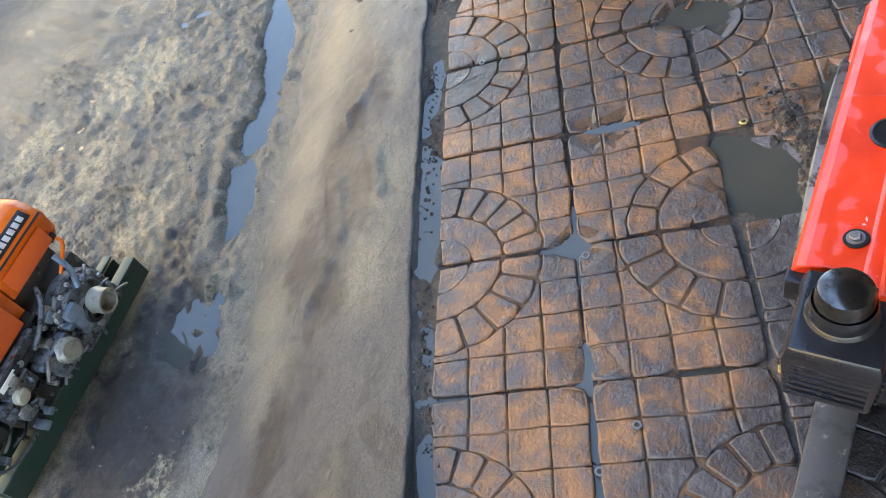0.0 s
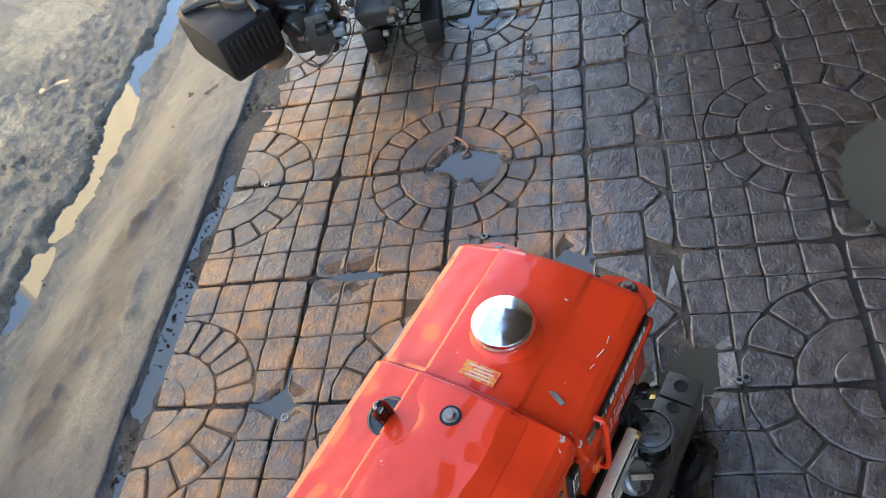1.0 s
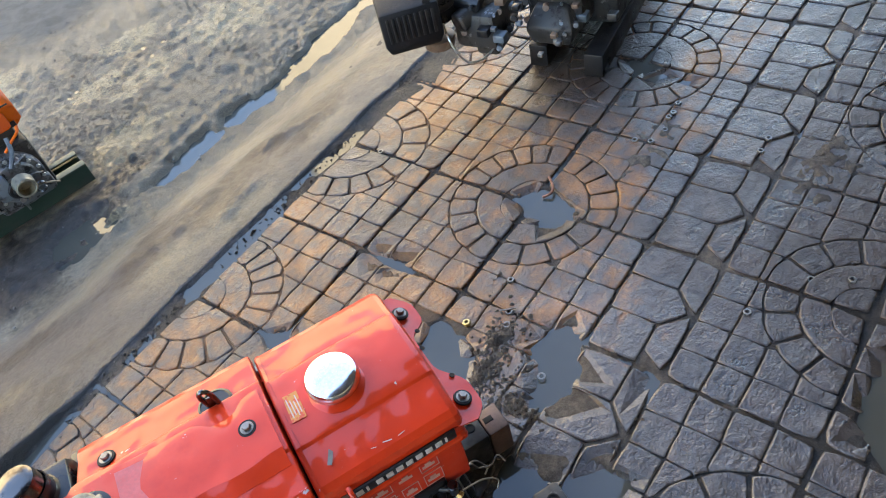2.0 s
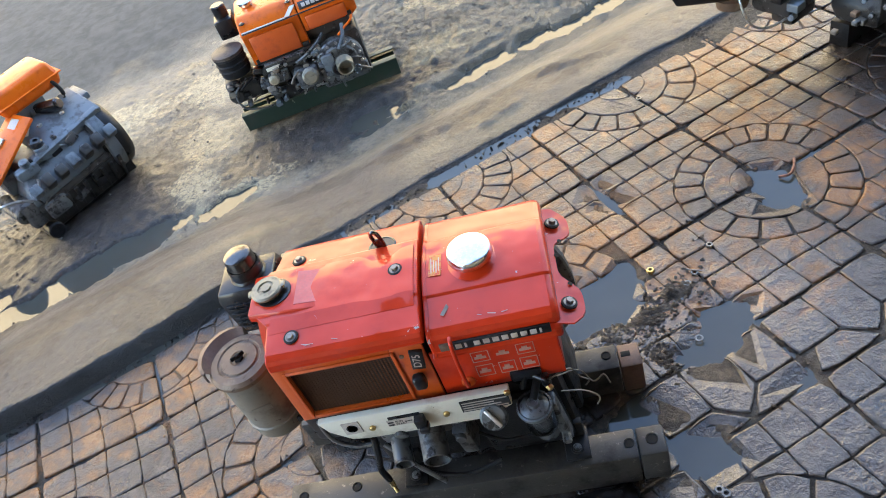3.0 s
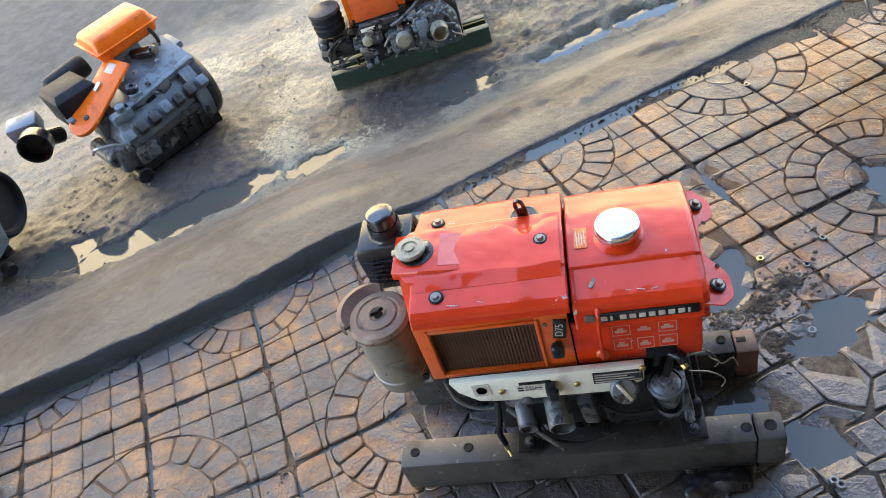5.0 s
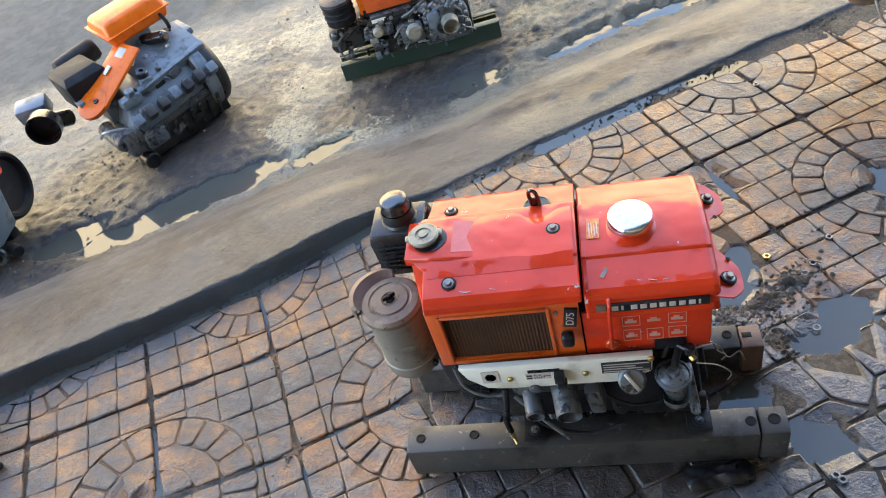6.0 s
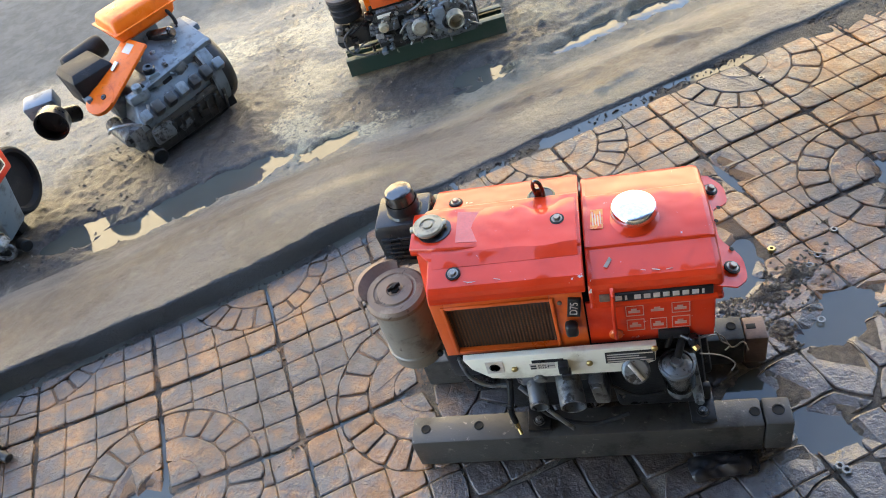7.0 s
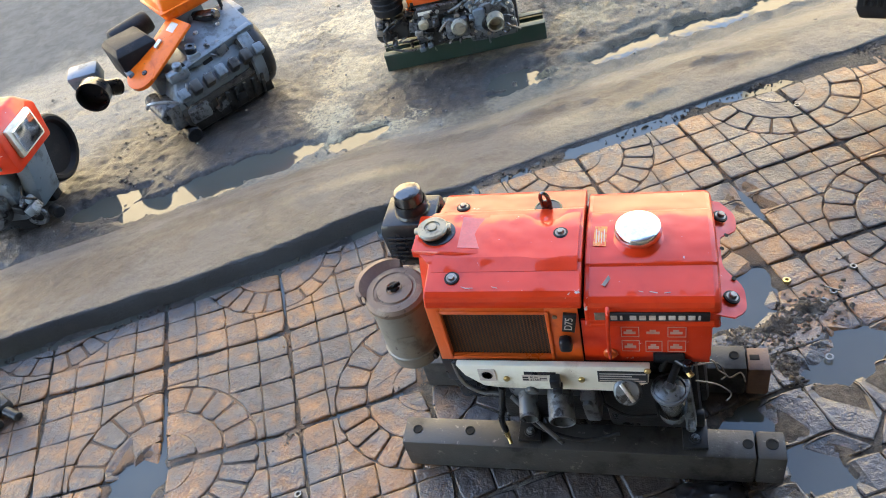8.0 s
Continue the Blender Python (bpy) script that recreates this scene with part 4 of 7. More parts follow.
part("screen_rim", join(box((gx0 - rim, -0.1285, gz0 - rim), (gx0, -0.1241, gz1 + rim), 0.0015), box((gx1, -0.1285, gz0 - rim), (gx1 + rim, -0.1241, gz1 + rim), 0.0015),
                        box((gx0, -0.1285, gz1), (gx1, -0.1241, gz1 + rim), 0.0015), box((gx0, -0.1285, gz0 - rim), (gx1, -0.1241, gz0), 0.0015)), ORANGE, side_sheet)
part("radiator", box((-0.208, -0.108, 0.288), (0.020, -0.060, 0.424)), CORE, A, "dark radiator core behind the screen")
wires = bmesh.new()
cols, rows_n = 30, 24
for i in range(cols):
    for j in range(rows_n):
        cx, cz = gx0 + (i + 0.5) * (gx1 - gx0) / cols, gz0 + (j + 0.5) * (gz1 - gz0) / rows_n
        w, hgt = (gx1 - gx0) / cols / 2, (gz1 - gz0) / rows_n / 2
        for sx, sz in ((1, 1), (-1, 1), (1, -1), (-1, -1)):
            a, c = Vector((cx + sx * w, -0.1185, cz)), Vector((cx, -0.1195, cz + sz * hgt))
            d = (c - a).normalized()
            n = Vector((-d.z, 0, d.x)) * 0.00042
            wires.faces.new([wires.verts.new(q) for q in (a - n, c - n, c + n + Vector((0, 0.0006, 0)), a + n + Vector((0, 0.0006, 0)))])
tagged(part("mesh_screen", wires, GRILLE, side_sheet, "rusty expanded metal screen"), kind="stuff")
part("lower_side_sheet", join(box((0.0365, -0.1215, 0.286), (0.234, -0.1165, 0.390), 0.0012), box((0.0365, 0.114, 0.286), (0.234, 0.119, 0.392), 0.001), box((0.2315, -0.120, 0.300), (0.2355, 0.118, 0.392), 0.001)), RED, A, "red side sheet below the fuel tank")

# name plate: plain silver blocks on black, and the pictogram label
plate = part("name_plate", box((0.080, -0.1312, 0.3995), (0.230, -0.1272, 0.4175), 0.0008), PLATE, tank, "black plate with plain silver blocks")
for k in range(10):
    x0 = 0.0845 + k * 0.0143
    part("silver_block", box((x0, -0.1322, 0.4035), (x0 + (0.0036 if k in (1, 9) else 0.0100), -0.1310, 0.4135), 0.0006), INK, plate)
part("emblem", box((0.060, -0.1305, 0.401), (0.076, -0.1272, 0.4165), 0.001), RUST, tank)
label = part("pictogram_label", box((0.096, -0.1222, 0.311), (0.198, -0.1212, 0.378)), RED, A, "pictogram label with six pale boxes")
for i, (px, pz, pw, ph) in enumerate(((0.098, 0.351, 0.028, 0.025), (0.133, 0.351, 0.03, 0.025), (0.169, 0.351, 0.028, 0.025), (0.098, 0.314, 0.028, 0.028), (0.135, 0.313, 0.026, 0.028), (0.169, 0.314, 0.028, 0.028))):
    th = 0.0011
    if i != 1:
        part("pictogram_box", join(box((px, -0.1229, pz), (px + pw, -0.1221, pz + th)), box((px, -0.1229, pz + ph - th), (px + pw, -0.1221, pz + ph)), box((px, -0.1229, pz + th), (px + th, -0.1221, pz + ph - th)), box((px + pw - th, -0.1229, pz + th), (px + pw, -0.1221, pz + ph - th))), FADED, label)
    part("pictogram", join(box((px + 0.004, -0.1229, pz + ph * 0.3), (px + pw * 0.8, -0.1221, pz + ph * 0.52)), box((px + pw * 0.3, -0.1229, pz + ph * 0.52 + 0.0002), (px + pw * 0.62, -0.1221, pz + ph * 0.7))), FADED, label)
part("lift_handle", hose([(0.080, -0.128, 0.428), (0.081, -0.139, 0.424), (0.0795, -0.140, 0.390), (0.079, -0.138, 0.335), (0.079, -0.134, 0.312), (0.079, -0.122, 0.310)], 0.0034, 10), RED, A, "thin red wire handle")
part("handle_boss", lathe([(0.0115, 0), (0.0115, 0.003), (0.009, 0.005), (0, 0.005)], (0.079, -0.1212, 0.308), (0.079, -1, 0.308), 24), ORANGE, A)

# badge with the model number, and the black knob below it
badge = part("number_badge", moved(box((-0.0105, -0.003, -0.021), (0.0105, 0.003, 0.021), 0.001), Matrix.Translation((0.019, -0.1275, 0.392)) @ pose(0, 0, 0, 0, 8, 0)), PLATE, A, "black badge with a pale number")
text = bpy.data.curves.new("number", "FONT")
text.body, text.size, text.extrude, text.align_x, text.align_y = "D75", 0.0175, 0.0004, "CENTER", "CENTER"
text_ob = new("number", text)
text_ob.matrix_basis = Matrix.Translation((0.019, -0.1308, 0.392)) @ pose(0, 0, 0, 0, 8, 0) @ pose(0, 0, 0, 90, 0, 0) @ pose(0, 0, 0, 0, 0, 90)
text.materials.append(INK)
text_ob.parent = badge
part("choke_knob", join(box((0.000, -0.146, 0.336), (0.021, -0.128, 0.364), 0.006, 3), rod((0.010, -0.120, 0.350), (0.010, -0.130, 0.350), 0.006)), BLACK, A, "black rounded knob")
part("small_screw", lathe([(0.004, 0), (0.004, 0.002), (0, 0.003)], (-0.003, -0.1242, 0.402), (-0.003, -1, 0.402), 10), RUST, A)

# cream control plate
cream = part("control_plate", panel([(-0.183, 0.301), (0.141, 0.303), (0.138, 0.262), (0.120, 0.252), (0.115, 0.240), (0.098, 0.238), (0.010, 0.2395), (-0.06, 0.2385), (-0.115, 0.2400), (-0.142, 0.2445), (-0.172, 0.273)], -0.147, 0.012, 0.0018), CREAM, A, "cream painted control plate")
part("data_plate", box((0.057, -0.1488, 0.266), (0.137, -0.1468, 0.293)), PLATE, cream, "small black data plate")
for k in range(4):
    part("data_line", box((0.060, -0.1494, 0.2690 + k * 0.0060), (0.134 - 0.011 * ((k * 7) % 3), -0.1486, 0.2710 + k * 0.0060)), INK, cream)
part("lever_slot", box((-0.066, -0.1485, 0.280), (-0.012, -0.1468, 0.2865)), BLACK, cream)
part("scale_sign", box((-0.071, -0.1480, 0.2625), (-0.028, -0.1468, 0.2775)), INK, cream, "small pale sign with lettering")
for word, z in (("RUN", 0.2725), ("START", 0.2660)):
    letters = bpy.data.curves.new("lettering", "FONT")
    letters.body, letters.size, letters.extrude, letters.align_y = word, 0.0064, 0.0002, "CENTER"
    letters.materials.append(PLATE)
    bpy.context.collection.objects.link(ob := bpy.data.objects.new("lettering", letters))
    dg = bpy.context.evaluated_depsgraph_get()
    bmt = bmesh.new()
    bmt.from_mesh(ob.evaluated_get(dg).to_mesh())
    bpy.data.objects.remove(ob)
    part("lettering", moved(bmt, Matrix.Translation((-0.057, -0.1482, z)) @ pose(0, 0, 0, 90, 0, 0)), PLATE, cream)
    part("scale_mark", box((-0.0695, -0.1485, z - 0.0020), (-0.0600, -0.1479, z + 0.0016)), PLATE, cream)
part("arrow", join(box((-0.0385, -0.1485, 0.2695), (-0.0305, -0.1479, 0.2707)), box((-0.0402, -0.1485, 0.2688), (-0.0387, -0.1479, 0.2714)), box((-0.0303, -0.1485, 0.2688), (-0.0288, -0.1479, 0.2714))), PLATE, cream)
part("speed_lever", join(box((-0.022, -0.163, 0.263), (-0.005, -0.1472, 0.284), 0.002), box((-0.018, -0.168, 0.254), (-0.002, -0.150, 0.266), 0.002)), BLACK, cream, "black speed lever")
part("maker_sign", box((-0.146, -0.1485, 0.261), (-0.116, -0.1468, 0.291)), INK, cream, "grey printed sign")
part("maker_ring", lathe([(0.0095, 0), (0.0095, 0.0006), (0.0078, 0.0006), (0.0078, 0.0)], (-0.131, -0.1487, 0.276), (-0.131, -1, 0.276), 24), BLACK, cream)
for p in ((-0.098, 0.268), (0.030, 0.270), (0.137, 0.297)):
    part("plate_screw", lathe([(0.0055, 0), (0.0055, 0.003), (0.004, 0.0045), (0, 0.005)], (p[0], -0.1472, p[1]), (p[0], -1, p[1]), 12), BRASS, cream)

# crankcase and what hangs on it
part("crankcase", box((-0.150, -0.100, 0.072), (0.215, 0.100, 0.285), 0.012), IRON, A, "oily black cast iron crankcase")
part("cylinder_head", box((-0.175, -0.080, 0.105), (-0.140, 0.080, 0.240), 0.010), IRON, A)
part("timing_cover", box((0.050, -0.118, 0.085), (0.205, -0.095, 0.232), 0.012), IRON, A)
part("end_cover", box((0.205, -0.07, 0.10), (0.228, 0.07, 0.26), 0.01), IRON, A)
part("radiator_tank", join(box((-0.226, -0.112, 0.204), (-0.150, 0.100, 0.284), 0.008), box((-0.218, -0.108, 0.150), (-0.158, -0.060, 0.206), 0.006)), BLACK, A, "black lower radiator tank")
for p, q, r in (((-0.078, -0.105, 0.214), (-0.069, -0.182, 0.200), 0.0165), ((-0.020, -0.105, 0.218), (-0.010, -0.188, 0.204), 0.0225)):
    tube = part("port_pipe", pipe(p, q, r, 0.0035), STEEL, A, "grey pipe stub with an open end")
    a, c = Vector(p), Vector(q)
    part("bore", lathe([(r - 0.0036, 0), (r - 0.0036, 0.001), (0, 0.001)], a.lerp(c, 0.72), c, 20), HOLE, tube)
part("injection_pump", join(box((-0.110, -0.132, 0.195), (0.040, -0.100, 0.240), 0.008), rod((-0.060, -0.13, 0.238), (-0.060, -0.150, 0.232), 0.012), box((-0.100, -0.140, 0.205), (-0.068, -0.128, 0.232), 0.004), box((0.018, -0.150, 0.150), (0.046, -0.100, 0.215), 0.006), rod((0.032, -0.148, 0.205), (0.032, -0.158, 0.205), 0.009)), STEEL, A, "grimy grey pump housing")
knob = part("fuel_knob", lathe([(0.016, 0), (0.0225, 0.002), (0.0235, 0.006), (0.0225, 0.015), (0.019, 0.018), (0, 0.0185)], (0.104, -0.148, 0.246), (0.105, -0.215, 0.300), 30), STEEL, A, "round ribbed grey knob")
part("knob_bar", moved(box((-0.0035, -0.018, 0.019), (0.0035, 0.018, 0.0235), 0.0015), frame_to((0.104, -0.148, 0.246), (0.105, -0.215, 0.300)) @ pose(0, 0, 0, 0, 0, 35)), ZINC, knob)
part("filter_bowl", lathe([(0.010, 0), (0.022, 0.003), (0.0268, 0.012), (0.0278, 0.058), (0.0258, 0.0582), (0.0248, 0.013), (0.020, 0.006), (0, 0.005)], (0.171, -0.147, 0.190), (0.171, -0.150, 0.28), 32, False), GLASS, A, "clear glass sediment bowl")
part("filter_ring", lathe([(0.0292, 0), (0.0300, 0.003), (0.0292, 0.007), (0.0262, 0.008), (0.0255, 0.004), (0.0262, 0), (0.0292, 0)], (0.171, -0.149, 0.246), (0.171, -0.152, 0.33), 36, False), STEEL, A, "dull clamping ring round the bowl")
part("filter_stem", join(rod((0.171, -0.149, 0.200), (0.171, -0.150, 0.262), 0.0075), lathe([(0.0245, -0.004), (0.0245, 0.001), (0.018, 0.005), (0.011, 0.006), (0.0095, 0.012), (0.005, 0.012), (0.004, 0.009), (0, 0.009)], (0.171, -0.150, 0.252), (0.171, -0.150, 1), 20)), STEEL, A, "grey filter stem")
part("filter_arm", join(rod((0.172, -0.146, 0.262), (0.184, -0.118, 0.274), 0.0065), rod((0.158, -0.125, 0.268), (0.170, -0.120, 0.300), 0.005)), IRON, A)
part("filter_body", join(lathe([(0.018, 0), (0.022, 0.004), (0.022, 0.060), (0.016, 0.066), (0, 0.066)], (0.166, -0.128, 0.146), (0.166, -0.130, 0.25), 24), box((0.186, -0.142, 0.130), (0.204, -0.115, 0.235), 0.004), rod((0.195, -0.14, 0.15), (0.195, -0.158, 0.148), 0.008, 6)), STEEL, A, "grey filter housing with bracket")
part("fuel_tap", join(rod((0.178, -0.118, 0.292), (0.206, -0.136, 0.288), 0.006), rod((0.200, -0.133, 0.280), (0.200, -0.133, 0.300), 0.008), box((0.146, -0.1255, 0.286), (0.196, -0.1215, 0.312), 0.004)), BLACK, A, "dark fuel tap below the side sheet")
part("fuel_union", rod((0.199, -0.134, 0.282), (0.206, -0.144, 0.279), 0.0055, 6), BRASS, A)
for pts, r, mt, nm in (
        ([(-0.198, -0.118, 0.270), (-0.190, -0.126, 0.225), (-0.160, -0.130, 0.200), (-0.120, -0.128, 0.196)], 0.0042, STEEL, "fuel_line"),
        ([(-0.120, -0.130, 0.215), (-0.128, -0.145, 0.180), (-0.138, -0.152, 0.150), (-0.140, -0.150, 0.112)], 0.006, RUBBER, "hose"),
        ([(-0.108, -0.130, 0.190), (-0.075, -0.150, 0.130), (0.000, -0.156, 0.100), (0.070, -0.148, 0.115)], 0.0038, RUBBER, "cable"),
        ([(-0.105, -0.140, 0.205), (-0.060, -0.166, 0.160), (-0.030, -0.176, 0.120)], 0.0042, STEEL, "fuel_line"),
        ([(0.205, -0.118, 0.270), (0.238, -0.105, 0.270), (0.250, -0.098, 0.235), (0.262, -0.100, 0.225), (0.254, -0.102, 0.215)], 0.0014, WIRE, "loose_wire"),
        ([(0.215, -0.100, 0.250), (0.250, -0.085, 0.235), (0.266, -0.090, 0.205), (0.286, -0.085, 0.212), (0.292, -0.093, 0.198)], 0.0014, WIRE, "loose_wire"),
        ([(0.212, -0.105, 0.215), (0.246, -0.094, 0.190), (0.266, -0.098, 0.172), (0.258, -0.104, 0.160)], 0.0014, WIRE, "loose_wire"),
        ([(0.05, -0.125, 0.17), (0.09, -0.135, 0.150), (0.14, -0.132, 0.150)], 0.003, IRON, "fuel_line")):
    part(nm, hose(pts, r), mt, A)
part("drain_tap", join(rod((-0.140, -0.150, 0.114), (-0.138, -0.154, 0.096), 0.005, 6), rod((-0.138, -0.154, 0.098), (-0.132, -0.164, 0.090), 0.0035)), BRASS, A, "small brass drain tap")
for x in (-0.10, 0.20):
    part("foot", join(box((x - 0.022, -0.150, 0.072), (x + 0.022, -0.090, 0.082), 0.002), box((x - 0.018, -0.108, 0.080), (x + 0.018, -0.094, 0.120), 0.003)), IRON, A)
    bolt("foot_bolt", (x, -0.132, 0.082), 0.0115, A, STEEL)

# flywheel on the far side
part("flywheel", lathe([(0.03, 0), (0.05, 0.004), (0.15, 0.004), (0.155, 0), (0.182, 0), (0.186, 0.003), (0.186, 0.018), (0.183, 0.0205), (0.150, 0.0205), (0.145, 0.014), (0.05, 0.014), (0.045, 0.022), (0, 0.022)], (0.085, 0.1215, 0.225), (0.085, 1.0, 0.225), 72), STEEL, A, "heavy grey cast flywheel")

# air cleaner
can = part("air_cleaner", lathe([(0.030, 0.0), (0.047, 0.002), (0.050, 0.007), (0.050, 0.026), (0.0525, 0.028), (0.0525, 0.033), (0.050, 0.035), (0.050, 0.150), (0.0535, 0.152), (0.0545, 0.156), (0.0535, 0.161), (0.048, 0.1645), (0.038, 0.1655), (0.036, 0.164), (0.033, 0.164), (0.031, 0.1665), (0.014, 0.1675), (0.012, 0.1655), (0, 0.1655)], (-0.281, -0.071, 0.247), (-0.281, -0.074, 0.45), 48), DUST, A, "dusty brown round air cleaner with a wing nut")
part("lid", lathe([(0.0548, 0.1015), (0.0556, 0.104), (0.0552, 0.1095), (0.050, 0.1152), (0.0385, 0.1168), (0.0365, 0.1152), (0.0335, 0.1152), (0.0315, 0.1178), (0.015, 0.1188), (0.0125, 0.1165), (0, 0.1165)], (-0.281, -0.072, 0.297), (-0.281, -0.074, 0.45), 48, False), RUST, can, "rusty pressed lid with a raised ring")
part("wing_nut", join(rod((-0.281, -0.073, 0.4125), (-0.281, -0.0735, 0.424), 0.004, 10), moved(box((-0.012, -0.0015, 0.0), (0.012, 0.0015, 0.008), 0.001), Matrix.Translation((-0.281, -0.0735, 0.4165)) @ pose(0, 0, 0, 0, 0, 35)), hexagon(0.0085, 0.005, (-0.281, -0.0733, 0.413))), IRON, can)
part("type_sign", moved(box((-0.017, -0.0510, -0.0065), (0.017, -0.0498, 0.0065), 0.0004), Matrix.Translation((-0.281, -0.0725, 0.335)) @ pose(0, 0, 0, 0, 0, 14)), DUST, can)
scoop = bmesh.new()
rings = []
for k in range(19):
    a = radians(92 + 112 * k / 18)
    out = 0.024 * math.sin(math.pi * (k + 1) / 20) ** 0.6 + 0.004
    ca, sa = math.cos(a), math.sin(a)
    rings.append([scoop.verts.new((-0.281 + (0.050 + r) * ca, -0.072 + (0.050 + r) * sa, z)) for r, z in ((0.000, 0.4100), (out * 0.6, 0.4220), (out, 0.4180), (out + 0.001, 0.396), (out - 0.001, 0.396), (out - 0.002, 0.4155), (out * 0.6, 0.4195), (0.000, 0.4075))])
for a, c in zip(rings, rings[1:]):
    for k in range(8):
        scoop.faces.new((a[k], a[(k + 1) % 8], c[(k + 1) % 8], c[k]))
bmesh.ops.recalc_face_normals(scoop, faces=scoop.faces[:])
part("inlet_scoop", scoop, BEAM_RUST, can, "rusty curved inlet scoop")
part("bracket", join(box((-0.262, -0.085, 0.270), (-0.212, -0.060, 0.298), 0.003), hexagon(0.008, 0.006, (-0.238, -0.095, 0.262), (-0.238, -1, 0.262))), IRON, A)

# exhaust box with its chromed outlet
SHIFT = Matrix.Translation((0.004, -0.022, 0.010)) @ Matrix.Diagonal((1.0, 0.86, 1.0, 1.0))
ex = part("exhaust_box", moved(loft([[(-0.322, 0.060, 0.350), (-0.224, 0.060, 0.350), (-0.224, 0.155, 0.350), (-0.322, 0.155, 0.350)],
                              [(-0.326, 0.056, 0.440), (-0.222, 0.056, 0.440), (-0.222, 0.158, 0.440), (-0.326, 0.158, 0.440)],
                              [(-0.322, 0.060, 0.464), (-0.226, 0.062, 0.464), (-0.226, 0.152, 0.464), (-0.322, 0.152, 0.464)]], 0.005), SHIFT), BLACK, A, "black enamelled exhaust box with louvres")
for k in range(6):
    part("louvre", moved(join(box((-0.316, 0.0545 - 0.0006 * k, 0.366 + k * 0.012), (-0.234, 0.0585, 0.3715 + k * 0.012), 0.0012), box((-0.3265, 0.066, 0.366 + k * 0.012), (-0.3225, 0.148, 0.3715 + k * 0.012), 0.0012)), SHIFT), BLACK, ex)
part("outlet", lathe([(0.0285, 0), (0.0285, 0.022), (0.0262, 0.026), (0.0255, 0.050), (0.0238, 0.056), (0.018, 0.0595), (0, 0.0605)], (-0.267, 0.071, 0.468), (-0.267, 0.071, 1), 36), TARNISH, ex, "tarnished chrome outlet cup")
part("outlet_band", lathe([(0.0288, -0.001), (0.0300, 0.002), (0.0295, 0.030), (0.0280, 0.034)], (-0.267, 0.071, 0.468), (-0.267, 0.071, 1), 36, False), BLACK, ex, "black band round the outlet")
part("outlet_collar", lathe([(0.034, 0), (0.033, 0.006), (0.030, 0.012), (0, 0.012)], (-0.267, 0.071, 0.468), (-0.267, 0.071, 1), 36), BLACK, ex)
part("stay", box((-0.226, 0.075, 0.400), (-0.205, 0.130, 0.440), 0.003), BLACK, A)


def bearer(x0, x1, y0, y1, top, holes):
    """A steel bearer with bolt holes."""
    ob = part("bearer", box((x0, y0, 0.002), (x1, y1, top), 0.004), BEAM, A, "weathered grey steel bearer with bolt holes")
    for x, y in holes:
        part("bolt_hole", lathe([(0.0095, 0), (0.0095, 0.0012), (0.0075, 0.0016), (0.0075, 0.0006), (0, 0.0006)], (x, y, top), (x, y, 1), 20), HOLE, ob)
    return ob


bearer(-0.358, 0.302, -0.160, -0.102, 0.070, ((-0.330, -0.130), (-0.222, -0.128), (0.290, -0.131)))
end = part("end_block", box((0.304, -0.159, 0.002), (0.353, -0.103, 0.071), 0.005), BEAM, A, "separate grey end block with a bolt hole")
part("bolt_hole", lathe([(0.011, 0), (0.011, 0.0012), (0.0085, 0.0016), (0.0085, 0.0006), (0, 0.0006)], (0.330, -0.130, 0.071), (0.330, -0.130, 1), 20), HOLE, end)
bearer(-0.358, 0.305, 0.030, 0.086, 0.068, ((0.284, 0.062),))
end = part("end_block", box((0.307, 0.030, 0.002), (0.349, 0.084, 0.066), 0.004), BEAM_RUST, A, "rusty brown end block with a slot")
part("bolt_hole", box((0.312, 0.054, 0.0655), (0.330, 0.066, 0.0668), 0.0005), HOLE, end)


# the body stands a little taller and further back on its bearers
LEVELS, RAISED = (0.0, 0.070, 0.287, 0.427, 0.4715, 0.4855, 0.530), (0.0, 0.088, 0.313, 0.452, 0.4850, 0.4950, 0.536)


def settle(ob):
    for child in ob.children:
        if child.type == "MESH":
            co = np.zeros(len(child.data.vertices) * 3)
            child.data.vertices.foreach_get("co", co)
            co = co.reshape(-1, 3)
            x, z = co[:, 0], co[:, 2].copy()
            co[:, 0] = 0.975 * x - 0.006 - 0.016 * smooth(0.09, 0.26, z)
            co[:, 1] += 0.005
            co[:, 2] = np.interp(z, LEVELS, RAISED)
            child.data.vertices.foreach_set("co", co.ravel())
        else:
            x, y, z = child.location
            child.location = 0.975 * x - 0.022, y + 0.005, np.interp(z, LEVELS, RAISED)
        settle(child)


settle(A)


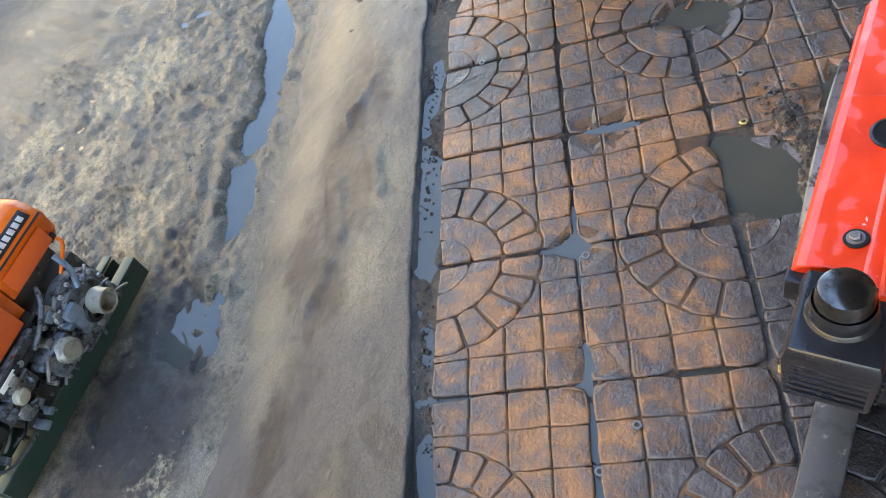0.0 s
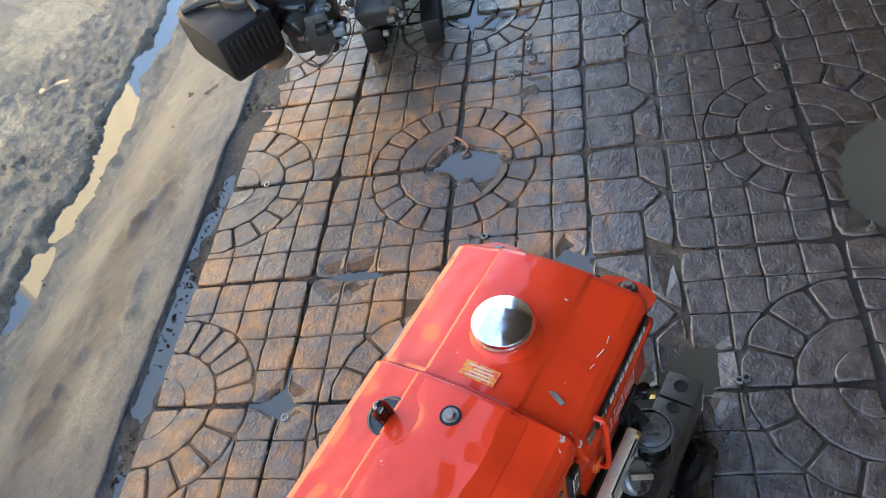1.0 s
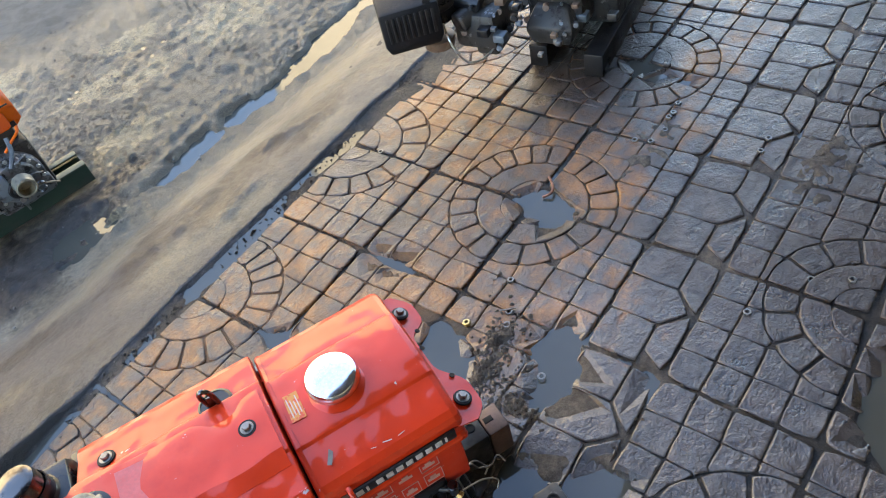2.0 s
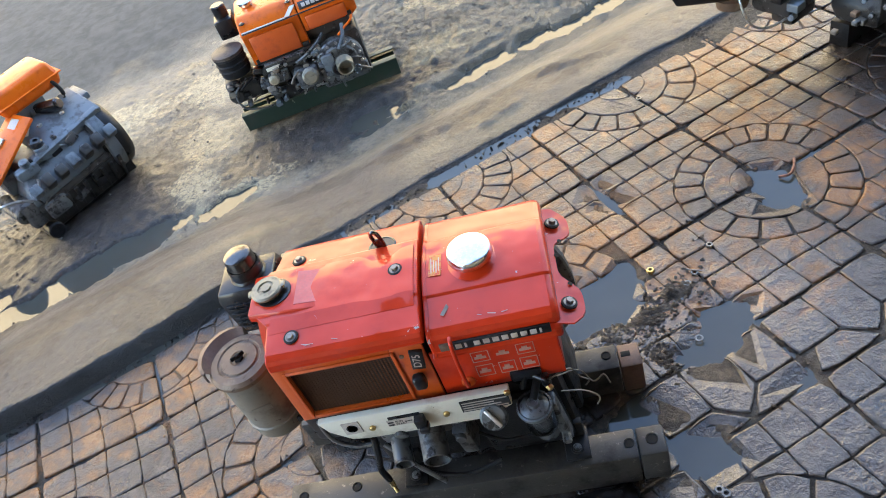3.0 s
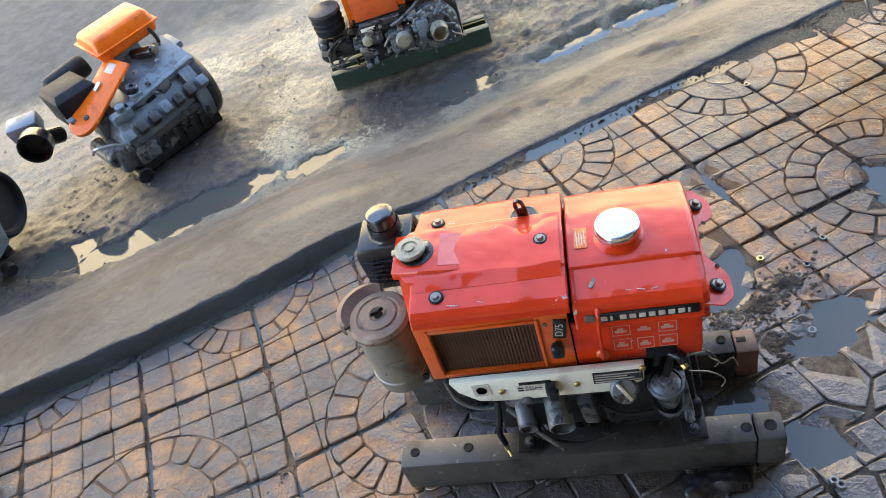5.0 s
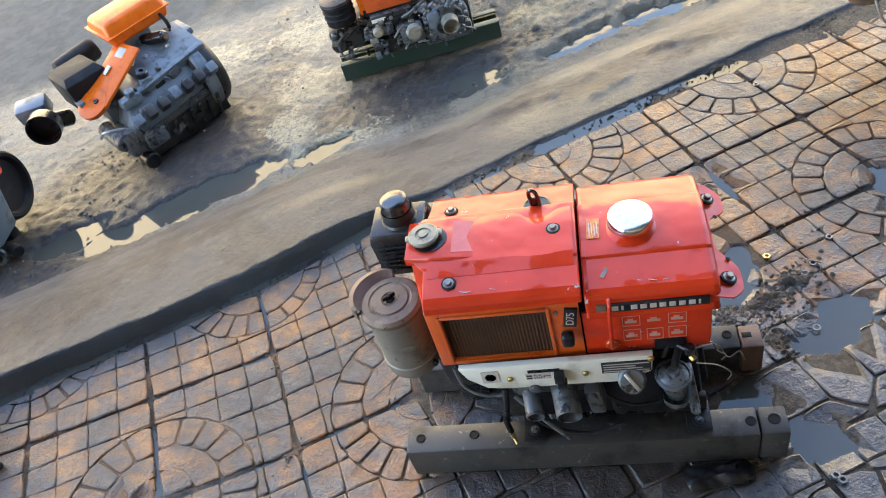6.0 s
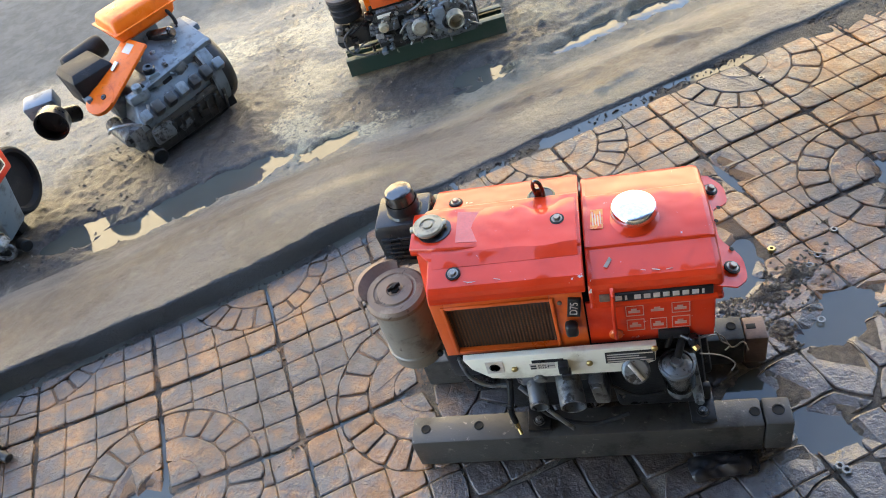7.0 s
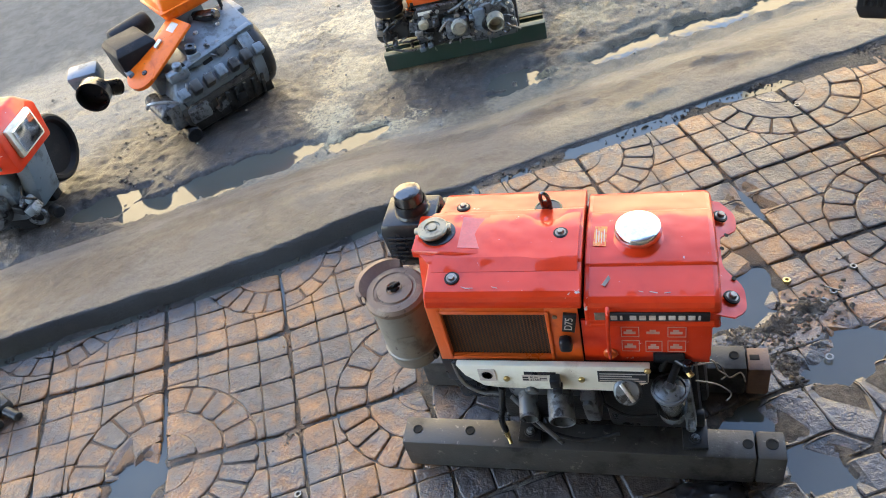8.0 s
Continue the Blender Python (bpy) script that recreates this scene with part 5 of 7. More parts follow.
def fittings(parent, x0, x1, z0, z1, y, count, seed, materials, depth=0.03, size=(0.012, 0.032)):
    """Small castings, unions and bolt heads that crowd the side of an engine, facing -y."""
    r = random.Random(seed)
    for _ in range(count):
        x, z = r.uniform(x0, x1), r.uniform(z0, z1)
        s, d = r.uniform(*size), r.uniform(depth * 0.4, depth)
        kind = r.random()
        mt = r.choice(materials)
        if kind < 0.4:
            bm = moved(box((-s * 0.7, -d, -s * 0.5), (s * 0.7, 0.01, s * 0.5), s * 0.14), Matrix.Translation((x, y, z)) @ pose(0, 0, 0, 0, r.uniform(-25, 25), 0))
            part("casting", bm, mt, parent)
        elif kind < 0.7:
            part("union", lathe([(s * 0.5, 0), (s * 0.5, d * 0.6), (s * 0.36, d * 0.65), (s * 0.36, d), (s * 0.2, d * 1.05), (0, d * 1.05)], (x, y + 0.008, z), (x + r.uniform(-0.2, 0.2), y - 1, z + r.uniform(-0.5, 0.1)), 16), mt, parent)
        elif kind < 0.85:
            part("bolt_head", hexagon(s * 0.32, s * 0.4, (x, y, z), (x, y - 1, z)), mt, parent)
        else:
            q = (x + r.uniform(-0.06, 0.06), y - d * 0.4, z + r.uniform(-0.05, 0.02))
            part("pipe_run", hose([(x, y, z), ((x + q[0]) / 2, y - d, (z + q[2]) / 2 + 0.01), q], r.uniform(0.0028, 0.0048)), mt, parent)


# ---- the orange engine on green channel ----
B = thing("diesel_engine", "orange single cylinder diesel engine on dark green channel bars", "engine", pose(-0.535, 1.598, YARD + 0.022, 0, 0, 12.5))
sect = [(0.004, 0.232), (0.000, 0.366), (-0.005, 0.374), (-0.005, 0.383), (0.030, 0.428), (0.040, 0.435), (0.060, 0.438), (0.130, 0.441), (0.200, 0.438), (0.225, 0.430), (0.238, 0.400), (0.240, 0.232)]
part("hood", loft([[(-0.150, y * 0.96 + 0.005, z - 0.004) for y, z in sect], [(-0.143, y, z) for y, z in sect], [(0.062, y, z) for y, z in sect]], 0.004), ORANGE_B, B, "bright orange hood")
part("fuel_tank", loft([[(0.066, y, max(z, 0.292)) for y, z in sect], [(0.240, y, max(z, 0.292)) for y, z in sect], [(0.262, y * 0.92 + 0.010, max(z - 0.014, 0.305)) for y, z in sect]], 0.004), ORANGE_B, B, "bright orange fuel tank")
part("side_door", box((-0.128, -0.0075, 0.240), (0.034, 0.002, 0.360), 0.004), ORANGE, B, "darker orange radiator cover")
for x0, x1 in ((-0.140, -0.118), (0.036, 0.060), (0.214, 0.238)):
    part("notch", box((x0, -0.004, 0.236 if x1 < 0.1 else 0.296), (x1, 0.006, 0.254 if x1 < 0.1 else 0.316), 0.003), PLATE, B, "dark worn notch")
part("hood_gap", box((-0.140, 0.004, 0.226), (0.060, 0.030, 0.236), 0.002), PLATE, B)
part("lower_door", box((0.080, -0.006, 0.300), (0.225, 0.004, 0.362), 0.006), ORANGE, B)
SLOPE = Matrix.Translation((0, -0.004, 0.385)) @ pose(0, 0, 0, -38, 0, 0)
part("cream_chevron", moved(panel([(0.014, 0.004), (0.034, 0.004), (0.066, 0.040), (0.046, 0.040)], -0.003, 0.004), SLOPE), CREAM, B, "cream chevron")
part("trim_line", moved(box((-0.143, -0.003, 0.002), (0.016, 0.001, 0.007), 0.0008), SLOPE), CREAM, B, "thin cream trim line")
part("dark_line", moved(box((-0.143, -0.0025, -0.004), (0.250, 0.001, 0.0015), 0.0006), SLOPE), PLATE, B, "thin black trim line")
sign = part("name_plate", moved(box((0.075, -0.003, 0.010), (0.234, 0.001, 0.042), 0.0008), SLOPE), PLATE, B, "black plate with plain silver blocks")
for k in range(8):
    part("silver_block", moved(box((0.086 + k * 0.0175, -0.0045, 0.018), (0.099 + k * 0.0175, -0.0032, 0.034), 0.0005), SLOPE), INK, sign)
part("radiator_cap", lathe([(0.022, 0), (0.022, 0.008), (0.028, 0.010), (0.028, 0.020), (0.022, 0.024), (0, 0.025)], (-0.098, 0.118, 0.443), (-0.098, 0.118, 1), 28), CHROME, B, "worn chromed radiator cap")
part("fuel_cap", lathe([(0.040, -0.002), (0.034, 0.003), (0.034, 0.008), (0.038, 0.010), (0.038, 0.024), (0.030, 0.029), (0, 0.031)], (0.138, 0.125, 0.443), (0.138, 0.125, 1), 32), CHROME, B, "shiny chromed fuel cap")
part("neck_ring", lathe([(0.046, -0.004), (0.043, 0.003), (0.036, 0.004), (0, 0.004)], (0.138, 0.125, 0.443), (0.138, 0.125, 1), 32), ORANGE_B, B)
for p in ((-0.130, 0.020, 0.417), (0.045, 0.030, 0.432)):
    bolt("hood_bolt", p, 0.011, B)
part("crankcase", box((-0.165, 0.000, 0.060), (0.215, 0.230, 0.232), 0.012), GRIME, B, "oily grey cast crankcase")
cover = part("timing_cover", join(lathe([(0.086, 0), (0.086, 0.026), (0.081, 0.031), (0.066, 0.033), (0.060, 0.040), (0.030, 0.044), (0, 0.044)], (0.118, 0.000, 0.146), (0.118, -1, 0.146), 44), box((0.030, -0.036, 0.062), (0.206, 0.012, 0.120), 0.014)), STEEL, B, "round grey timing cover with bolts")
for k in range(11):
    a = radians(-40 + 25 * k)
    part("cover_bolt", hexagon(0.0065, 0.007, (0.118 + 0.075 * math.cos(a), -0.032, 0.146 + 0.075 * math.sin(a)), (0.118 + 0.075 * math.cos(a), -1, 0.146 + 0.075 * math.sin(a))), ZINC, cover)
part("cylinder_head", box((-0.200, 0.03, 0.10), (-0.150, 0.2, 0.21), 0.01), GRIME, B)
part("cylinder_block", box((0.050, 0.035, 0.225), (0.225, 0.215, 0.300), 0.010), GRIME, B)
part("injection_block", join(box((-0.120, -0.020, 0.195), (0.030, 0.002, 0.230), 0.006), box((-0.030, -0.058, 0.105), (0.055, 0.004, 0.178), 0.010), box((-0.125, -0.030, 0.150), (-0.050, 0.004, 0.190), 0.006)), STEEL, B, "grey pump block")
part("control_plate", box((-0.126, -0.0245, 0.196), (0.010, -0.0195, 0.226), 0.002), GRIME, B)
part("control_strip", box((-0.118, -0.0262, 0.206), (-0.060, -0.0240, 0.219), 0.0006), CREAM, B, "worn printed control strip")
part("control_slot", box((-0.050, -0.0262, 0.206), (-0.004, -0.0240, 0.213), 0.0006), PLATE, B)
part("pump_cap", lathe([(0.016, 0), (0.019, 0.004), (0.019, 0.014), (0.014, 0.019), (0, 0.020)], (-0.106, -0.028, 0.176), (-0.106, -1, 0.05), 24), CAPPED, B, "yellowed plastic pump cap")
pul = part("crank_end", lathe([(0.030, 0), (0.030, 0.020), (0.026, 0.024), (0.018, 0.024), (0.016, 0.012), (0, 0.012)], (0.130, -0.042, 0.140), (0.130, -1, 0.09), 32), IRON, B, "round crank end")
part("crank_ring", lathe([(0.034, -0.002), (0.034, 0.010), (0.029, 0.012)], (0.130, -0.042, 0.140), (0.130, -1, 0.09), 32), DUST, pul)
fittings(B, -0.150, 0.200, 0.075, 0.225, -0.012, 120, 5, [STEEL, STEEL, STEEL, IRON, DUST, GREYPAINT, TARNISH, ZINC], size=(0.008, 0.024))
pump = part("ribbed_cover", lathe([(0.026, 0), (0.030, 0.004), (0.026, 0.008), (0.030, 0.012), (0.026, 0.016), (0.029, 0.020), (0.022, 0.026), (0, 0.027)], (0.020, -0.056, 0.150), (0.010, -1, 0.35), 32), CAPGREY, B, "pale ribbed round cover")
part("stop_lever", hose([(0.115, 0.004, 0.262), (0.080, -0.022, 0.240), (0.030, -0.030, 0.215), (-0.010, -0.028, 0.200)], 0.006), STEEL, B, "grey rod across the side")
part("crank_tube", lathe([(0.030, 0), (0.032, 0.006), (0.030, 0.014), (0.031, 0.040), (0.027, 0.042), (0.024, 0.040), (0.022, 0.012), (0, 0.010)], (0.150, -0.060, 0.155), (0.160, -1, 0.05), 32), CAPGREY, B, "pale grey crank tube")
part("bearing_block", box((0.075, -0.062, 0.118), (0.120, -0.040, 0.200), 0.010), GREYPAINT, B)
part("tow_link", lathe([(0.016, -0.004), (0.019, 0), (0.016, 0.004), (0.012, 0), (0.016, -0.004)], (0.185, -0.060, 0.110), (0.4, -1, 0.2), 20, False), TARNISH, B)
part("fuel_line", hose([(0.235, 0.010, 0.300), (0.225, -0.018, 0.285), (0.190, -0.024, 0.262), (0.165, -0.022, 0.240)], 0.005), ORANGE_B, B, "thin orange fuel line")
part("oil_line", hose([(0.190, -0.010, 0.280), (0.178, -0.040, 0.240), (0.150, -0.055, 0.205)], 0.007), GREYPAINT, B)
fittings(B, -0.020, 0.205, 0.085, 0.215, -0.045, 16, 9, [STEEL, DUST, GREYPAINT], 0.02)
part("air_cleaner", lathe([(0.035, 0.0), (0.052, 0.004), (0.055, 0.012), (0.055, 0.034), (0.058, 0.038), (0.055, 0.042), (0.055, 0.060), (0.058, 0.064), (0.055, 0.068), (0.055, 0.088), (0.058, 0.092), (0.056, 0.108), (0.048, 0.114), (0.02, 0.117), (0, 0.117)], (-0.222, 0.030, 0.218), (-0.222, 0.028, 0.5), 40), RUBBER, B, "black ribbed air cleaner")
part("cleaner_lid", lathe([(0.0585, 0.100), (0.0575, 0.112), (0.048, 0.1165), (0.02, 0.119), (0, 0.119)], (-0.222, 0.030, 0.218), (-0.222, 0.028, 0.5), 40, False), LID, B, "dark rusty lid")
part("exhaust_box", join(box((-0.235, 0.110, 0.330), (-0.165, 0.200, 0.420), 0.010), rod((-0.200, 0.155, 0.415), (-0.200, 0.155, 0.475), 0.026)), BLACK, B, "black exhaust box and outlet")
part("intake_body", join(box((-0.285, 0.0, 0.115), (-0.165, 0.12, 0.205), 0.014), rod((-0.26, -0.01, 0.15), (-0.25, 0.1, 0.15), 0.028)), GRIME, B)
fittings(B, -0.285, -0.165, 0.09, 0.20, 0.002, 14, 21, [STEEL, DUST, IRON])
part("drain_hose", hose([(-0.20, 0.0, 0.20), (-0.255, -0.02, 0.17), (-0.25, -0.025, 0.11), (-0.19, -0.02, 0.08), (-0.15, -0.015, 0.075)], 0.004), STEEL, B)
for y0, x0, x1 in ((0.0, -0.304, 0.306), (0.150, -0.200, 0.180)):
    ch = part("channel_bar", loft([[(x, y0, 0.0), (x, y0 + 0.100, 0.0), (x, y0 + 0.100, 0.0545), (x, y0 + 0.080, 0.0545), (x, y0 + 0.080, 0.008), (x, y0 + 0.007, 0.008), (x, y0 + 0.007, 0.062), (x, y0, 0.062)] for x in (x0, x1)]), GREEN, B, "dark green steel channel bar")
    for a, c in ((y0, y0 + 0.030), (y0 + 0.080, y0 + 0.104)):
        part("flange", box((x0 - 0.001, a - 0.001, 0.0605), (x1 + 0.001, c, 0.0665), 0.0012), GREEN_EDGE, ch, "worn pale green top flange")


def squat(ob, floor, share):
    """Press everything of a thing above a height together."""
    for child in ob.children:
        if child.type == "MESH":
            for vert in child.data.vertices:
                if vert.co.z > floor:
                    vert.co.z = floor + (vert.co.z - floor) * share
        squat(child, floor, share)


squat(B, 0.232, 0.80)
for child in B.children:
    if child.name.split(".")[0] not in ("channel_bar", "crankcase", "timing_cover"):
        child.location.x = -0.022

# ---- the grey engine with the orange tank ----
C = thing("stationary_engine", "blue grey engine with orange tank lying on the wet dirt", "engine", pose(-1.500, 1.472, YARD + 0.006, 0, 0, 50) @ Matrix.Diagonal((1.06, 1.06, 1.06, 1)))
part("flywheel_housing", lathe([(0, 0.02), (0.09, 0.02), (0.10, 0.002), (0.112, 0.0), (0.124, 0.012), (0.130, 0.03), (0.130, 0.085), (0.12, 0.10), (0, 0.10)], (0.175, -0.030, 0.140), (-1, -0.030, 0.140), 64), IRON, C, "dark round flywheel housing")
part("flywheel_rim", lathe([(0.122, 0.012), (0.131, 0.022), (0.133, 0.060), (0.128, 0.066), (0.118, 0.066)], (0.150, -0.030, 0.140), (-1, -0.030, 0.140), 64, False), GREYPAINT, C, "blue grey rim")
part("crankcase", loft([[(-0.215, -0.125, 0.030), (0.080, -0.115, 0.030), (0.080, 0.110, 0.03), (-0.215, 0.110, 0.03)], [(-0.215, -0.150, 0.150), (0.135, -0.145, 0.165), (0.135, 0.110, 0.165), (-0.215, 0.110, 0.150)], [(-0.165, -0.070, 0.235), (0.150, -0.070, 0.268), (0.150, 0.105, 0.275), (-0.165, 0.100, 0.240)]], 0.012), GREYPAINT, C, "blue grey cast crankcase")
for k in range(7):
    x = -0.185 + k * 0.052
    m4 = Matrix.Translation((x, -0.140, 0.158 + 0.003 * k)) @ pose(0, 0, 0, -42, 0, 0)
    part("lug", moved(box((-0.017, -0.040, -0.016), (0.017, 0.030, 0.020 + 0.006 * (k % 2)), 0.005), m4), GRIME if k % 3 else GREYPAINT, C)
    part("lug_bolt", moved(hexagon(0.008, 0.010, (0, -0.018, 0.018), (0, -0.018, 1)), m4), STEEL, C)
part("flange_belt", moved(box((-0.215, -0.012, -0.010), (0.140, 0.016, 0.012), 0.004), Matrix.Translation((0, -0.142, 0.120)) @ pose(0, 0, 0, -20, -3, 0)), GRIME, C, "dark joint flange")
part("lower_case", loft([[(-0.205, -0.130, 0.010), (0.100, -0.120, 0.010), (0.100, 0.10, 0.010), (-0.205, 0.10, 0.010)], [(-0.222, -0.158, 0.110), (0.142, -0.155, 0.120), (0.142, 0.10, 0.120), (-0.222, 0.10, 0.110)]], 0.012), GRIME, C, "dark lower case")
for k in range(9):
    x = -0.190 + k * 0.036
    part("rib", loft([[(x - 0.005, -0.128, 0.014), (x + 0.005, -0.128, 0.014), (x + 0.005, -0.100, 0.014), (x - 0.005, -0.100, 0.014)], [(x - 0.007, -0.168, 0.108), (x + 0.007, -0.168, 0.108), (x + 0.007, -0.120, 0.108), (x - 0.007, -0.120, 0.108)]], 0.003), GRIME, C)
part("breather", join(rod((-0.150, -0.100, 0.232), (-0.150, -0.108, 0.262), 0.016, 20), box((-0.195, -0.120, 0.205), (-0.120, -0.075, 0.240), 0.008)), GREYPAINT, C)
part("side_rail", moved(box((-0.150, -0.010, -0.008), (0.150, 0.010, 0.010), 0.004), Matrix.Translation((0.000, -0.098, 0.243)) @ pose(0, 0, 0, 25, -6, 0)), GREYPAINT, C)
part("top_cover", moved(box((-0.125, -0.085, -0.014), (0.125, 0.085, 0.016), 0.006), Matrix.Translation((0.035, -0.025, 0.262)) @ pose(0, 0, 0, 20, -6, 0)), GREYPAINT, C, "blue grey bolted cover")
part("cover_plate", moved(box((-0.060, -0.05, -0.01), (0.065, 0.05, 0.016), 0.006), Matrix.Translation((0.130, 0.070, 0.262)) @ pose(0, 0, 0, 6, -4, 0)), GREYPAINT, C)
part("strap", moved(box((-0.058, -0.150, 0), (0.056, 0.085, 0.014), 0.006), Matrix.Translation((-0.112, 0.000, 0.298)) @ pose(0, 0, 0, 24, 8, -76)), ORANGE_B, C, "orange bracket with a sign and a slotted lever")
sp = Matrix.Translation((-0.112, 0.000, 0.298)) @ pose(0, 0, 0, 24, 8, -76)
part("bracket_end", moved(lathe([(0.057, 0), (0.057, 0.0145), (0.050, 0.017), (0.020, 0.014), (0, 0.014)], (-0.006, -0.150, 0.0), (-0.006, -0.150, 1), 32), sp), ORANGE_B, C)
part("bracket_sign", moved(box((-0.026, 0.030, 0.0125), (0.010, 0.068, 0.0145), 0.0006), sp), INK, C, "pale printed sign")
part("slot", moved(box((-0.022, -0.085, 0.0125), (-0.012, -0.010, 0.0138)), sp), PLATE, C)
part("slot_lever", moved(box((-0.024, -0.045, 0.0128), (-0.008, -0.010, 0.022), 0.002), sp), ZINC, C)
bolt("bracket_bolt", sp @ Vector((0.006, -0.140, 0.015)), 0.010, C, STEEL, sp @ Vector((0.006, -0.140, 1.0)))
part("yellow_tag", moved(box((-0.014, -0.030, 0), (0.014, 0.030, 0.0012)), Matrix.Translation((-0.055, 0.015, 0.291)) @ pose(0, 0, 0, 20, 0, -48)), CREAM, C, "yellowed data tag")
part("dipstick_cap", lathe([(0.020, 0), (0.020, 0.020), (0.016, 0.024), (0.008, 0.024), (0.007, 0.018), (0, 0.018)], (-0.075, -0.075, 0.262), (-0.02, -0.25, 0.75), 28), BLACK, C, "round black filler cap")
part("cylinder", join(rod((0.030, 0.065, 0.305), (0.075, -0.030, 0.318), 0.021, 24), rod((0.073, -0.026, 0.317), (0.078, -0.036, 0.319), 0.016, 20)), TARNISH, C, "bright steel cylinder plug")
part("mount", box((0.000, 0.05, 0.262), (0.06, 0.10, 0.318), 0.006), GREYPAINT, C)
fittings(C, -0.15, 0.14, 0.19, 0.26, -0.085, 26, 31, [GREYPAINT, STEEL, IRON, GREYPAINT], 0.03)
fittings(C, -0.21, 0.02, 0.06, 0.15, -0.130, 16, 37, [STEEL, IRON, DUST], 0.03)
for x, y, r in ((-0.02, -0.03, 0.010), (0.06, -0.05, 0.008), (0.12, 0.02, 0.010), (0.15, 0.09, 0.008), (0.07, 0.06, 0.008)):
    part("bolt_head", hexagon(r, 0.008, (x, y, 0.290 if y < 0.05 else 0.278)), ZINC, C)
tank_c = loft([[(-0.130, 0.075, 0.335), (0.090, 0.075, 0.340), (0.090, 0.235, 0.350), (-0.130, 0.235, 0.345)], [(-0.140, 0.068, 0.372), (0.100, 0.068, 0.378), (0.100, 0.242, 0.388), (-0.140, 0.242, 0.382)], [(-0.128, 0.085, 0.420), (0.088, 0.085, 0.428), (0.088, 0.228, 0.432), (-0.128, 0.228, 0.424)]], 0.016, 3)
tank_c = moved(tank_c, Matrix.Translation((0.058, -0.035, 0)))
part("fuel_tank", tank_c, ORANGE_B, C, "orange rounded sheet metal tank")
part("tank_seam", moved(loft([[(-0.146, 0.062, 0.374), (0.106, 0.062, 0.380), (0.106, 0.248, 0.390), (-0.146, 0.248, 0.384)], [(-0.146, 0.062, 0.379), (0.106, 0.062, 0.385), (0.106, 0.248, 0.395), (-0.146, 0.248, 0.389)]], 0.002), Matrix.Translation((0.058, -0.035, 0))), ORANGE_B, C)
part("tank_post", box((-0.06, 0.06, 0.24), (0.07, 0.10, 0.35), 0.004), GREYPAINT, C)
part("fuel_hose", hose([(0.075, 0.075, 0.365), (0.110, 0.045, 0.375), (0.125, 0.03, 0.33), (0.115, 0.02, 0.29)], 0.007), RUBBER, C)
part("tank_rods", join(rod((-0.01, 0.066, 0.372), (0.02, 0.050, 0.352), 0.005), rod((0.03, 0.066, 0.375), (0.055, 0.048, 0.350), 0.005)), ZINC, C)
part("air_box", loft([[(-0.285, 0.030, 0.215), (-0.150, 0.030, 0.215), (-0.150, 0.185, 0.215), (-0.285, 0.185, 0.215)], [(-0.290, 0.025, 0.315), (-0.145, 0.025, 0.315), (-0.145, 0.190, 0.315), (-0.290, 0.190, 0.315)], [(-0.275, 0.050, 0.335), (-0.160, 0.050, 0.335), (-0.160, 0.175, 0.335), (-0.275, 0.175, 0.335)]], 0.003), RUBBER, C, "matt black air box")
part("muffler", lathe([(0.02, 0), (0.036, 0.008), (0.040, 0.02), (0.040, 0.150), (0.034, 0.162), (0, 0.165)], (-0.250, 0.215, 0.300), (-0.105, 0.225, 0.308), 32), RUBBER, C, "dark round muffler")
part("air_box_stay", join(box((-0.288, 0.0, 0.20), (-0.268, 0.05, 0.26), 0.003), box((-0.23, -0.03, 0.15), (-0.15, 0.06, 0.22), 0.006)), GREYPAINT, C)
part("side_cup", moved(join(lathe([(0.018, 0), (0.052, 0.004), (0.055, 0.012), (0.055, 0.060), (0.050, 0.060), (0.048, 0.014), (0, 0.012)], (-0.330, 0.065, 0.145), (-0.400, -0.05, 0.150), 40), rod((-0.330, 0.065, 0.145), (-0.250, 0.10, 0.10), 0.030)), Matrix.Translation((-0.060, 0.05, 0.075))), BLACK, C, "open black fan cup")
part("cup_hood", moved(box((-0.055, -0.010, -0.030), (0.055, 0.065, 0.030), 0.010), Matrix.Translation((-0.400, 0.175, 0.240)) @ pose(0, 0, 0, 10, 0, -30)), GREYPAINT, C)
part("lower_arm", join(box((-0.260, -0.140, 0.055), (-0.190, 0.040, 0.150), 0.014), rod((-0.255, -0.125, 0.115), (-0.255, 0.02, 0.13), 0.030), box((-0.20, -0.165, 0.06), (-0.12, -0.12, 0.12), 0.01)), STEEL, C, "grimy grey side casting")
part("bent_pipe", hose([(-0.300, -0.060, 0.150), (-0.292, -0.100, 0.178), (-0.245, -0.128, 0.172), (-0.190, -0.140, 0.145), (-0.150, -0.120, 0.190)], 0.0055), ZINC, C, "bent steel pipe")
part("foot", join(rod((-0.215, -0.165, 0.028), (-0.215, -0.110, 0.028), 0.028, 24), box((-0.225, -0.12, 0.0), (0.14, -0.07, 0.06), 0.006), box((-0.225, 0.06, 0.0), (0.14, 0.11, 0.06), 0.006)), IRON, C)

